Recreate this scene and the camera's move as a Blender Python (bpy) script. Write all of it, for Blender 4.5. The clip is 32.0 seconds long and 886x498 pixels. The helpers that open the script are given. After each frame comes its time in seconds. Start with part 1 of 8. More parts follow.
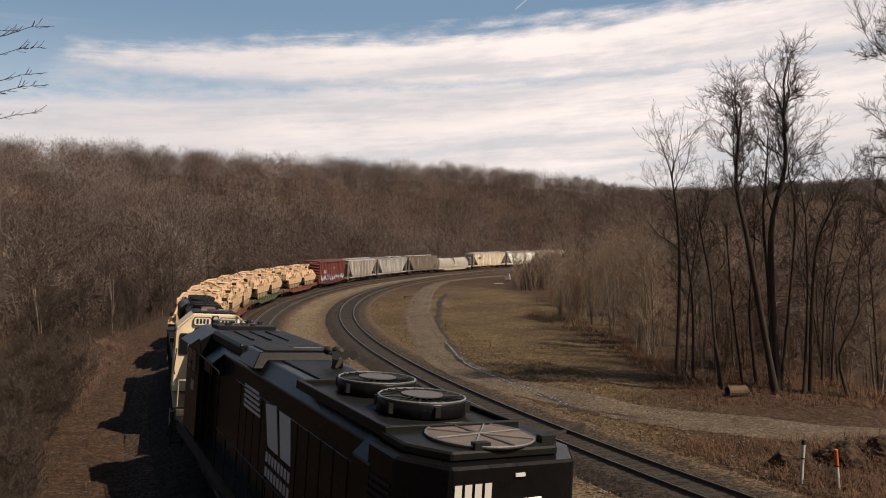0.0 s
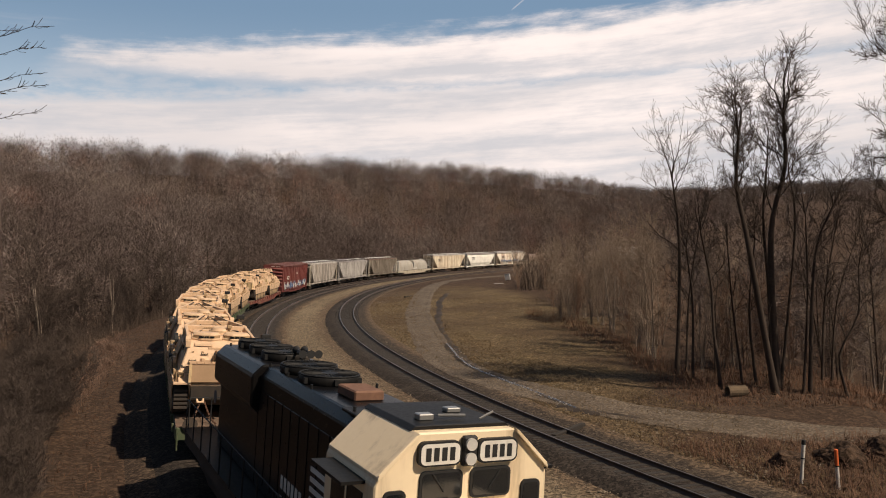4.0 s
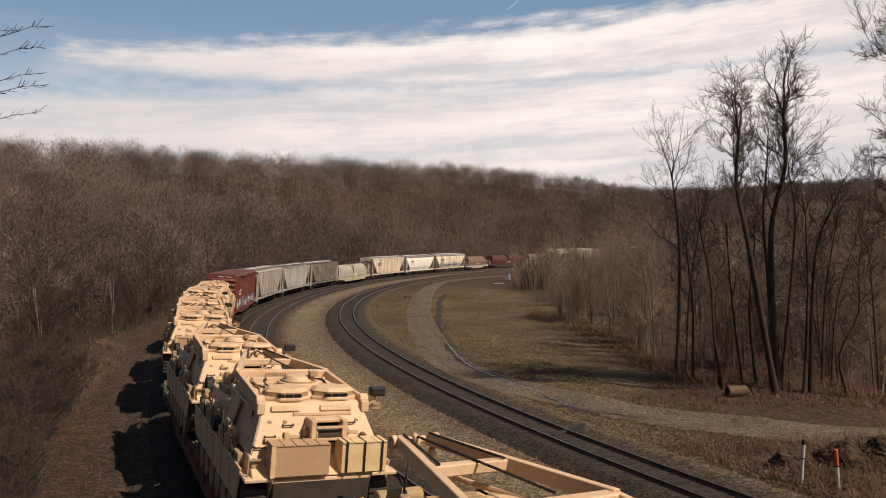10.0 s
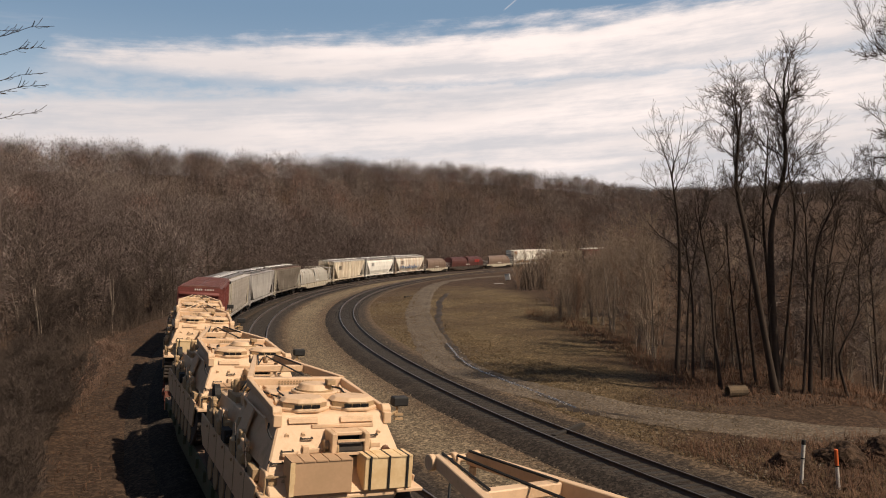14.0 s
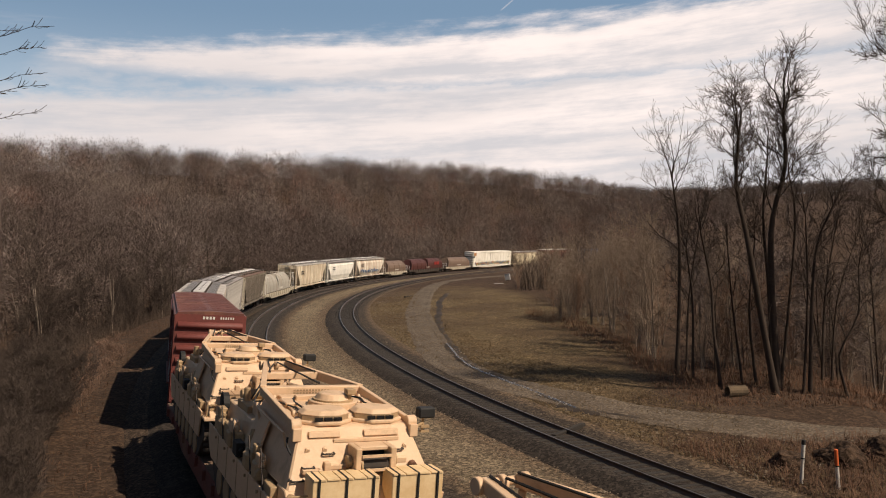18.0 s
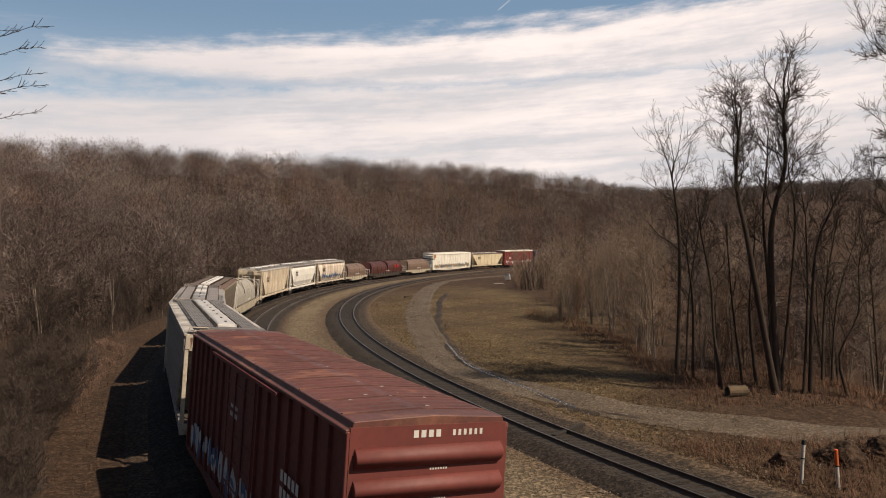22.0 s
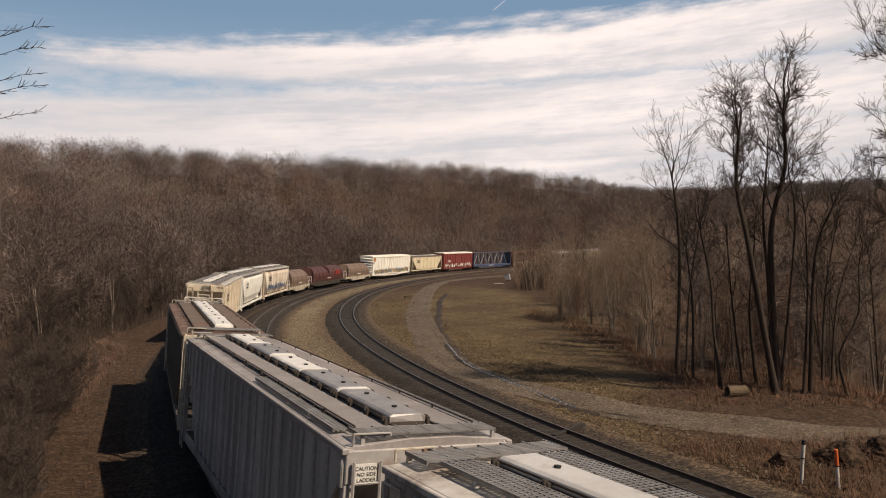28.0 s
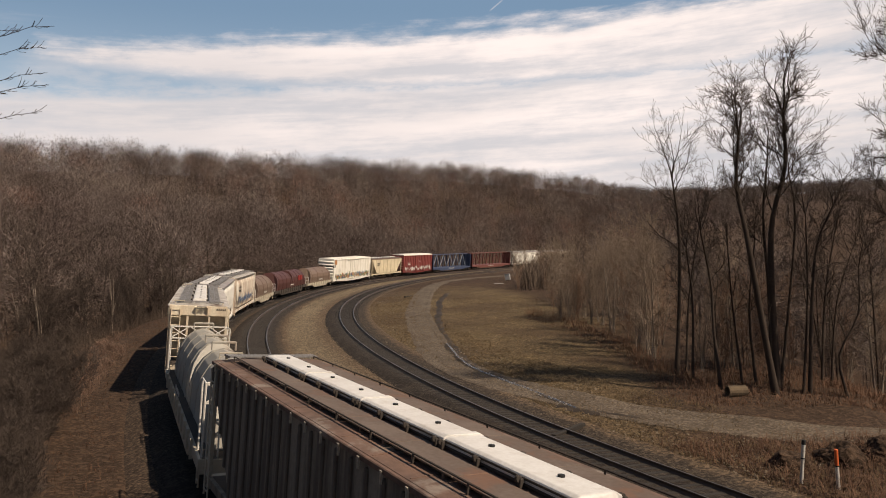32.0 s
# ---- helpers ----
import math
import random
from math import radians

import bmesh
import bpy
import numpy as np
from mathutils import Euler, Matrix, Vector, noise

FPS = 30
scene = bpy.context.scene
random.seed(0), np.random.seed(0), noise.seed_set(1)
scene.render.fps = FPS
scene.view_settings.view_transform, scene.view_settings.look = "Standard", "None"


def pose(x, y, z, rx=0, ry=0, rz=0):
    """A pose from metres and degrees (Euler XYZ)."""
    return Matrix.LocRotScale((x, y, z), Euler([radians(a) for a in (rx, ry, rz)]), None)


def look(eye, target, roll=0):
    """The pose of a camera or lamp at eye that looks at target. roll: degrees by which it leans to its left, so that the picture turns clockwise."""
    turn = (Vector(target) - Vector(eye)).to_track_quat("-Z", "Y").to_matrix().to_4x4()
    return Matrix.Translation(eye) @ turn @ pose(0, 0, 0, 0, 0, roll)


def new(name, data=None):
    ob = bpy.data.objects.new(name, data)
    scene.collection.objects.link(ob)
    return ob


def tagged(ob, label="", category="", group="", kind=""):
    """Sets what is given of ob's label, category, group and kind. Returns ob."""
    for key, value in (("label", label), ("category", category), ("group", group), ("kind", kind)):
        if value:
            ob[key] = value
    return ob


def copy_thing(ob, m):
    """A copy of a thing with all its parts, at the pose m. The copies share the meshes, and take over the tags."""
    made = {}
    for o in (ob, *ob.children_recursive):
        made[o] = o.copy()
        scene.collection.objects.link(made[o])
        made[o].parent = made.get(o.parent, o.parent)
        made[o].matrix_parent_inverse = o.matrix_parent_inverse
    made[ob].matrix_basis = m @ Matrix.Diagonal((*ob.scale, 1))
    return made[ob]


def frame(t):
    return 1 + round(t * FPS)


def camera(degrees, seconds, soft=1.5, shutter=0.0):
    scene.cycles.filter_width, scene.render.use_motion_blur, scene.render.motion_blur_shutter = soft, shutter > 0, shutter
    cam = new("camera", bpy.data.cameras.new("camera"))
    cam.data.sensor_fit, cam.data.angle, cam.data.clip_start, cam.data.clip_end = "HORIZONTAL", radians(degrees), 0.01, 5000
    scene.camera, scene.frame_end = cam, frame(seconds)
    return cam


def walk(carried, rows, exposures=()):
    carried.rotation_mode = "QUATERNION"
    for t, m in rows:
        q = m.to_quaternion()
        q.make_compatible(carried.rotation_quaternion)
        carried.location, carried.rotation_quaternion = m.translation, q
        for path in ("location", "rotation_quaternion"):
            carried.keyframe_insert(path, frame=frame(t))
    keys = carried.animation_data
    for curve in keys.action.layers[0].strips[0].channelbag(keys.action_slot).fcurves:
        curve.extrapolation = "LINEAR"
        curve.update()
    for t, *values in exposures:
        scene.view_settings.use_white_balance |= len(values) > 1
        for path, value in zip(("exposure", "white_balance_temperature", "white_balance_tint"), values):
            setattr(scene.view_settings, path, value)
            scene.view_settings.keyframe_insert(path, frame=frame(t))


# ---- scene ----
# camera on a tripod on the bank above the line
cam = camera(61.13, 32.0, soft=1.02)
EYE = Vector((0.0, 0.0, 7.587))
VIEW = look(EYE, EYE + Vector((0.0, math.cos(0.00176), math.sin(0.00176))), -0.70)
walk(cam, [(0.0, VIEW), (32.0, VIEW)], exposures=[(0.0, -0.1, 7300, 14), (32.0, -0.1, 7300, 14)])

# ---- light: early spring sun from the right and behind, thin streaky cloud ----
SUN_AZ, SUN_EL = radians(118.0), radians(46.0)      # clockwise from +y
sun_dir = Vector((math.sin(SUN_AZ) * math.cos(SUN_EL), math.cos(SUN_AZ) * math.cos(SUN_EL), math.sin(SUN_EL)))
sun = new("sun", bpy.data.lights.new("sun", "SUN"))
sun.data.energy, sun.data.angle, sun.data.color = 5.0, radians(0.6), (1.0, 0.90, 0.77)
sun.matrix_basis = look(sun_dir * 200, (0, 0, 0))


def link(nt, a, b):
    nt.links.new(a, b)


def node(nt, kind, **inputs):
    nd = nt.nodes.new(kind)
    for key, value in inputs.items():
        name = key.replace("_", " ")
        sock = nd.inputs[name] if name in nd.inputs else nd.inputs[int(key[1:])]
        if isinstance(value, bpy.types.NodeSocket):
            nt.links.new(value, sock)
        else:
            sock.default_value = value
    return nd


def math_node(nt, op, a, b=0.0, clamp=False):
    nd = nt.nodes.new("ShaderNodeMath")
    nd.operation, nd.use_clamp = op, clamp
    for i, v in enumerate((a, b)):
        if isinstance(v, bpy.types.NodeSocket):
            nt.links.new(v, nd.inputs[i])
        else:
            nd.inputs[i].default_value = v
    return nd.outputs[0]


def smooth(nt, x, lo, hi):
    nd = nt.nodes.new("ShaderNodeMapRange")
    nd.interpolation_type = "SMOOTHSTEP"
    nt.links.new(x, nd.inputs[0])
    nd.inputs[1].default_value, nd.inputs[2].default_value = lo, hi
    return nd.outputs[0]


def mix(nt, fac, a, b, kind="MIX"):
    nd = nt.nodes.new("ShaderNodeMix")
    nd.data_type, nd.blend_type = "RGBA", kind
    for sock, v in ((nd.inputs[0], fac), (nd.inputs[6], a), (nd.inputs[7], b)):
        if isinstance(v, bpy.types.NodeSocket):
            nt.links.new(v, sock)
        elif isinstance(v, (int, float)):
            sock.default_value = v
        else:
            sock.default_value = (*v[:3], 1.0)
    return nd.outputs[2]


def noise_tex(nt, vec, scale, detail=4.0, rough=0.55):
    nd = nt.nodes.new("ShaderNodeTexNoise")
    nd.inputs["Scale"].default_value, nd.inputs["Detail"].default_value, nd.inputs["Roughness"].default_value = scale, detail, rough
    nt.links.new(vec, nd.inputs["Vector"])
    return nd.outputs[0]


def scaled(nt, vec, sx, sy, sz, off=(0, 0, 0)):
    nd = nt.nodes.new("ShaderNodeMapping")
    nd.inputs["Scale"].default_value, nd.inputs["Location"].default_value = (sx, sy, sz), off
    nt.links.new(vec, nd.inputs["Vector"])
    return nd.outputs[0]


def cloud_sky(nt, vec):
    """Colour of the sky with long streaky clouds, by direction (azimuth from +y, elevation in degrees)."""
    sep = node(nt, "ShaderNodeSeparateXYZ", Vector=vec)
    az = math_node(nt, "MULTIPLY", math_node(nt, "ARCTAN2", sep.outputs[0], sep.outputs[1]), 57.2958)
    hor = math_node(nt, "SQRT", math_node(nt, "ADD", math_node(nt, "MULTIPLY", sep.outputs[0], sep.outputs[0]), math_node(nt, "MULTIPLY", sep.outputs[1], sep.outputs[1])))
    el = math_node(nt, "MULTIPLY", math_node(nt, "ARCTAN2", sep.outputs[2], hor), 57.2958)
    comb = nt.nodes.new("ShaderNodeCombineXYZ")
    link(nt, az, comb.inputs[0]), link(nt, el, comb.inputs[1])
    p = comb.outputs[0]
    # streaks rise slightly to the right
    tilt = nt.nodes.new("ShaderNodeMapping")
    tilt.inputs["Rotation"].default_value = (0, 0, radians(-3.0))
    link(nt, p, tilt.inputs["Vector"])
    q = tilt.outputs[0]
    n_big = noise_tex(nt, scaled(nt, q, 0.028, 0.16, 1, (3.1, 1.7, 0)), 1.0, 5.0, 0.5)
    n_mid = noise_tex(nt, scaled(nt, q, 0.05, 0.55, 1, (7.2, 4.4, 0)), 1.0, 6.0, 0.6)
    n_fine = noise_tex(nt, scaled(nt, q, 0.35, 1.1, 1, (1.3, 9.4, 0)), 1.0, 6.0, 0.62)
    # upper edge of the sheet of cloud: rises with azimuth, and bends down at the far left
    curve = nt.nodes.new("ShaderNodeFloatCurve")
    pts = curve.mapping.curves[0].points
    for (x, y) in ((0.25, 0.305), (0.285, 0.335), (0.318, 0.418), (0.386, 0.447), (0.45, 0.472), (0.52, 0.490), (0.60, 0.51), (0.70, 0.535)):
        pts.new(x, y)
    pts[0].location, pts[-1].location = (0.0, 0.30), (1.0, 0.56)
    curve.mapping.update()
    link(nt, math_node(nt, "ADD", math_node(nt, "MULTIPLY", az, 1 / 140.0), 0.5), curve.inputs["Value"])
    edge = math_node(nt, "MULTIPLY", curve.outputs[0], 34.0)
    below = math_node(nt, "SUBTRACT", edge, el)
    wob = math_node(nt, "MULTIPLY", math_node(nt, "SUBTRACT", n_mid, 0.5), 4.0)
    wob2 = math_node(nt, "MULTIPLY", math_node(nt, "SUBTRACT", n_fine, 0.5), 2.2)
    sheet = smooth(nt, math_node(nt, "ADD", math_node(nt, "ADD", below, wob), wob2), -0.5, 1.5)
    # a bluish gap that narrows to the right
    gapc = math_node(nt, "ADD", math_node(nt, "MULTIPLY", az, 0.02), 12.5)
    gapw = math_node(nt, "MAXIMUM", math_node(nt, "MULTIPLY", math_node(nt, "SUBTRACT", -6.0, az), 0.058), 0.0)
    dgap = math_node(nt, "ABSOLUTE", math_node(nt, "ADD", math_node(nt, "SUBTRACT", el, gapc), math_node(nt, "MULTIPLY", wob2, 0.7)))
    ingap = smooth(nt, math_node(nt, "SUBTRACT", gapw, dgap), -0.7, 0.5)
    ragged = smooth(nt, n_fine, 0.36, 0.62)
    gap = math_node(nt, "MULTIPLY", ingap, math_node(nt, "ADD", math_node(nt, "MULTIPLY", ragged, 0.4), 0.6))
    cover = math_node(nt, "MULTIPLY", sheet, math_node(nt, "SUBTRACT", 1.0, math_node(nt, "MULTIPLY", gap, 0.95)))
    wisp = math_node(nt, "MULTIPLY", smooth(nt, n_mid, 0.58, 0.80), 0.14)
    cover = math_node(nt, "MAXIMUM", cover, wisp)
    blue = mix(nt, smooth(nt, el, 6.0, 18.4), (0.36, 0.48, 0.60), (0.135, 0.235, 0.37))
    shade = smooth(nt, n_big, 0.30, 0.68)
    white = mix(nt, shade, (0.57, 0.56, 0.59), (0.785, 0.74, 0.75))
    thin = smooth(nt, math_node(nt, "ADD", math_node(nt, "MULTIPLY", n_mid, 0.75), math_node(nt, "MULTIPLY", n_fine, 0.25)), 0.36, 0.62)
    white = mix(nt, thin, mix(nt, 0.72, white, (0.40, 0.44, 0.51)), white)
    low = smooth(nt, el, 3.4, 6.5)
    white = mix(nt, low, (0.47, 0.49, 0.545), white)
    # a short vapour trail high up
    ca, sa = math.cos(radians(36)), math.sin(radians(36))
    tx, ty = math_node(nt, "SUBTRACT", az, 6.2), math_node(nt, "SUBTRACT", el, 18.1)
    along_t = math_node(nt, "ADD", math_node(nt, "MULTIPLY", tx, ca), math_node(nt, "MULTIPLY", ty, sa))
    off_t = math_node(nt, "ABSOLUTE", math_node(nt, "SUBTRACT", math_node(nt, "MULTIPLY", ty, ca), math_node(nt, "MULTIPLY", tx, sa)))
    trail = math_node(nt, "MULTIPLY", smooth(nt, off_t, 0.08, 0.015), smooth(nt, math_node(nt, "ABSOLUTE", along_t), 0.75, 0.35))
    cover = math_node(nt, "MAXIMUM", cover, math_node(nt, "MULTIPLY", trail, 0.28))
    return mix(nt, math_node(nt, "MULTIPLY", cover, 0.96), blue, white)


world = bpy.data.worlds.new("sky")
scene.world = world
world.use_nodes = True
wt = world.node_tree
wt.nodes.clear()
sky = wt.nodes.new("ShaderNodeTexSky")
sky.sky_type, sky.sun_disc = "NISHITA", False
sky.sun_elevation, sky.sun_rotation = SUN_EL, SUN_AZ
bg = node(wt, "ShaderNodeBackground", Color=sky.outputs[0], Strength=0.05)
wout = wt.nodes.new("ShaderNodeOutputWorld")
link(wt, bg.outputs[0], wout.inputs[0])


# ---- materials ----
def speckled(nt, vec, col, scale, amount):
    """Lighter and darker single stones."""
    vo = nt.nodes.new("ShaderNodeTexVoronoi")
    vo.inputs["Scale"].default_value = scale
    link(nt, vec, vo.inputs["Vector"])
    sep = node(nt, "ShaderNodeSeparateColor", Color=vo.outputs["Color"])
    k = math_node(nt, "ADD", math_node(nt, "MULTIPLY", math_node(nt, "POWER", sep.outputs[0], 1.6), 1.6 * amount), 1.0 - 0.62 * amount)
    sc = nt.nodes.new("ShaderNodeVectorMath")
    sc.operation = "SCALE"
    link(nt, col, sc.inputs[0]), link(nt, k, sc.inputs["Scale"])
    return sc.outputs[0]


def material(name, base, rough=0.7, metal=0.0, var=None, scale=1.0, fine=12.0, amount=0.5, bump=0.0, bump_scale=30.0,
             stain=None, stain_amount=0.0, stain_scale=0.6, streak=False, island=0.0, coord="Object", spec=0.5, speckle=None, dark=None, dark_amount=0.0, dark_scale=1.0, tone=0.0):
    """Grain at two scales between base and var, patches of stain (drawn out downwards for streaks), and fine relief."""
    m = bpy.data.materials.new(name)
    m.use_nodes = True
    nt = m.node_tree
    bs = nt.nodes["Principled BSDF"]
    tc = nt.nodes.new("ShaderNodeTexCoord")
    vec = nt.nodes.new("ShaderNodeNewGeometry").outputs["Position"] if coord == "World" else tc.outputs[coord]
    var = var or tuple(c * 0.7 for c in base)
    big = noise_tex(nt, vec, scale, 4.0)
    small = noise_tex(nt, vec, fine, 6.0, 0.65)
    f = math_node(nt, "MULTIPLY", smooth(nt, math_node(nt, "ADD", math_node(nt, "MULTIPLY", big, 0.6), math_node(nt, "MULTIPLY", small, 0.4)), 0.35, 0.65), amount)
    col = mix(nt, f, base, var)
    if stain:
        sv = scaled(nt, vec, 1, 1, 0.12) if streak else vec
        st = noise_tex(nt, sv, stain_scale, 6.0, 0.7)
        col = mix(nt, math_node(nt, "MULTIPLY", smooth(nt, st, 0.52, 0.68), stain_amount), col, stain)
    if dark:
        st = noise_tex(nt, scaled(nt, vec, 1, 1, 0.07, (5.3, 2.1, 0.7)), dark_scale, 5.0, 0.65)
        col = mix(nt, math_node(nt, "MULTIPLY", smooth(nt, st, 0.40, 0.62), dark_amount), col, dark)
    if speckle:
        col = speckled(nt, vec, col, *speckle)
    if tone:        # every tree of a wood has its own shade of brown
        at_ = nt.nodes.new("ShaderNodeAttribute")
        at_.attribute_name = "tone"
        sc = nt.nodes.new("ShaderNodeVectorMath")
        sc.operation = "SCALE"
        link(nt, col, sc.inputs[0]), link(nt, math_node(nt, "ADD", math_node(nt, "MULTIPLY", at_.outputs["Fac"], 2 * tone), 1.0 - tone), sc.inputs["Scale"])
        col = sc.outputs[0]
    if island:
        rnd = nt.nodes.new("ShaderNodeNewGeometry").outputs["Random Per Island"]
        col = mix(nt, math_node(nt, "MULTIPLY", rnd, island), col, var)
    link(nt, col, bs.inputs["Base Color"])
    bs.inputs["Metallic"].default_value = metal
    bs.inputs["Specular IOR Level"].default_value = spec
    rr = math_node(nt, "ADD", math_node(nt, "MULTIPLY", small, 0.25), rough - 0.12, True)
    link(nt, rr, bs.inputs["Roughness"])
    if bump:
        b = nt.nodes.new("ShaderNodeBump")
        b.inputs["Strength"].default_value = bump
        b.inputs["Distance"].default_value = 0.02
        link(nt, noise_tex(nt, vec, bump_scale, 5.0, 0.6), b.inputs["Height"])
        link(nt, b.outputs[0], bs.inputs["Normal"])
    return m


# ---- the line of the railway ----
KNOTS = (-30, 10, 30, 50, 70, 90, 120, 160, 210, 280)
BEND = (0.00409, 0.00509, 0.00575, 0.00501, 0.00546, 0.00525, 0.00522, 0.00539, 0.00481, 0.00352)
GRADE, BANK = 0.00975, 0.0775
U0 = -220
UG = np.arange(U0, 521, 1.0)
_th = np.cumsum(np.interp(UG, KNOTS, BEND))
TH = -0.56086 + _th - _th[-U0]
_x, _y = np.cumsum(np.sin(TH)), np.cumsum(np.cos(TH))
TX, TY = 3.89 + _x - _x[-U0], 4.974 + _y - _y[-U0]


def line(u, side=0.0, up=0.0):
    """A point of the railway u metres up the line, side metres towards the inside of the bend; and its heading."""
    th = np.interp(u, UG, TH)
    return Vector((np.interp(u, UG, TX) + side * math.cos(th), np.interp(u, UG, TY) - side * math.sin(th), GRADE * u + up)), th


def base_height(x, y):
    return 0.00068 * x + 0.01026 * y - 0.039


def across(x, y):
    """Signed distance from the train's track (positive inside the bend) and the place along it."""
    x, y = np.asarray(x, float), np.asarray(y, float)
    us = slice(0, None, 3)
    dx, dy = x[..., None] - TX[us], y[..., None] - TY[us]
    i = np.argmin(dx * dx + dy * dy, -1)
    side = np.take_along_axis(dx, i[..., None], -1)[..., 0] * np.cos(TH[us][i]) - np.take_along_axis(dy, i[..., None], -1)[..., 0] * np.sin(TH[us][i])
    lead = np.take_along_axis(dx, i[..., None], -1)[..., 0] * np.sin(TH[us][i]) + np.take_along_axis(dy, i[..., None], -1)[..., 0] * np.cos(TH[us][i])
    return side, UG[us][i] + np.clip(lead, -1.6, 1.6)


def sstep(x, lo, hi):
    t = np.clip((x - lo) / (hi - lo), 0, 1)
    return t * t * (3 - 2 * t)


# skyline of the wooded hills: azimuth in degrees, distance of the ridge, height of its ground
RIDGE_AZ = (-180, -60, -31, -24, -12, 0.7, 6, 10.9, 13.8, 16, 20, 31, 60, 180)
RIDGE_R = (300, 300, 330, 360, 430, 520, 560, 600, 640, 800, 950, 950, 600, 300)
RIDGE_H = (17, 31, 38, 42, 48, 54, 53, 49.5, 45.5, 55, 64.5, 66.5, 37, 17)


def ground_height(x, y):
    x, y = np.asarray(x, float), np.asarray(y, float)
    side, u = across(x, y)
    r, az = np.hypot(x, y), np.degrees(np.arctan2(x, y))
    w = 1 - sstep(np.abs(side), 22, 45)
    z = base_height(x, y) * (1 - w) + GRADE * u * w
    near = z * (1 - sstep(r, 220, 420)) + 1.9 * sstep(r, 220, 420)
    # outside of the bend: a low bank falls away, then the wooded hill rises
    out = np.maximum(-side, 0)
    drop = -3.6 * sstep(out, 7.0, 17) + 3.6 * sstep(out, 24, 48)
    # inside of the bend beyond the trees the ground falls into a side valley
    valley = -9.0 * sstep(x - 0.12 * y, 12.5, 40) * sstep(y, 5, 34) * (1 - sstep(r, 180, 330))
    rr, hh = np.interp(az, RIDGE_AZ, RIDGE_R), np.interp(az, RIDGE_AZ, RIDGE_H)
    right = sstep(az, 9, 19)
    start = np.maximum(r - out + 22, 40) * (1 - right) + 160.0 * right
    rise = np.clip((r - start) / np.maximum(rr - start, 40), 0, 1)
    shown = np.maximum(sstep(out, 12, 45), right * sstep(r, 110, 220))
    hill = hh * (0.55 * rise + 0.45 * sstep(rise, 0.0, 1.0)) * shown
    back = np.clip((r - rr) / 900, 0, 1)
    hill = hill * (1 - 0.8 * back)
    # knoll under the camera
    knoll = np.minimum(6.0 * np.clip(1 - r / 14.0, 0, 1), np.clip((np.abs(side) - 2.6) * 1.8, 0, 8))
    bumps = 0.10 * np.sin(x * 0.9 + 1.3 * np.sin(y * 0.37)) * np.sin(y * 0.7 + 0.8 * np.sin(x * 0.53)) * sstep(np.maximum(-side - 3.5, side - 16), 0, 5)
    shoulder = -0.22 * sstep(side, 8, 12) * (1 - sstep(side, 16, 22)) - 0.42 * sstep(out, 1, 3)
    return near + drop + valley + hill + knoll + bumps + shoulder


def mesh_object(name, verts, faces, mat, smooth_faces=True):
    me = bpy.data.meshes.new(name)
    verts, faces = np.asarray(verts, dtype=np.float32), np.asarray(faces, dtype=np.int32)
    k = faces.shape[1]
    me.vertices.add(len(verts))
    me.vertices.foreach_set("co", verts.ravel())
    me.loops.add(faces.size)
    me.loops.foreach_set("vertex_index", faces.ravel())
    me.polygons.add(len(faces))
    me.polygons.foreach_set("loop_start", np.arange(0, faces.size, k, dtype=np.int32))
    me.polygons.foreach_set("use_smooth", np.full(len(faces), smooth_faces))
    me.materials.append(mat)
    me.update(calc_edges=True)
    return new(name, me)


def grid_faces(rows, cols):
    i = np.arange((rows - 1) * cols).reshape(rows - 1, cols)[:, :-1].ravel()
    return np.stack([i, i + 1, i + cols + 1, i + cols], 1)


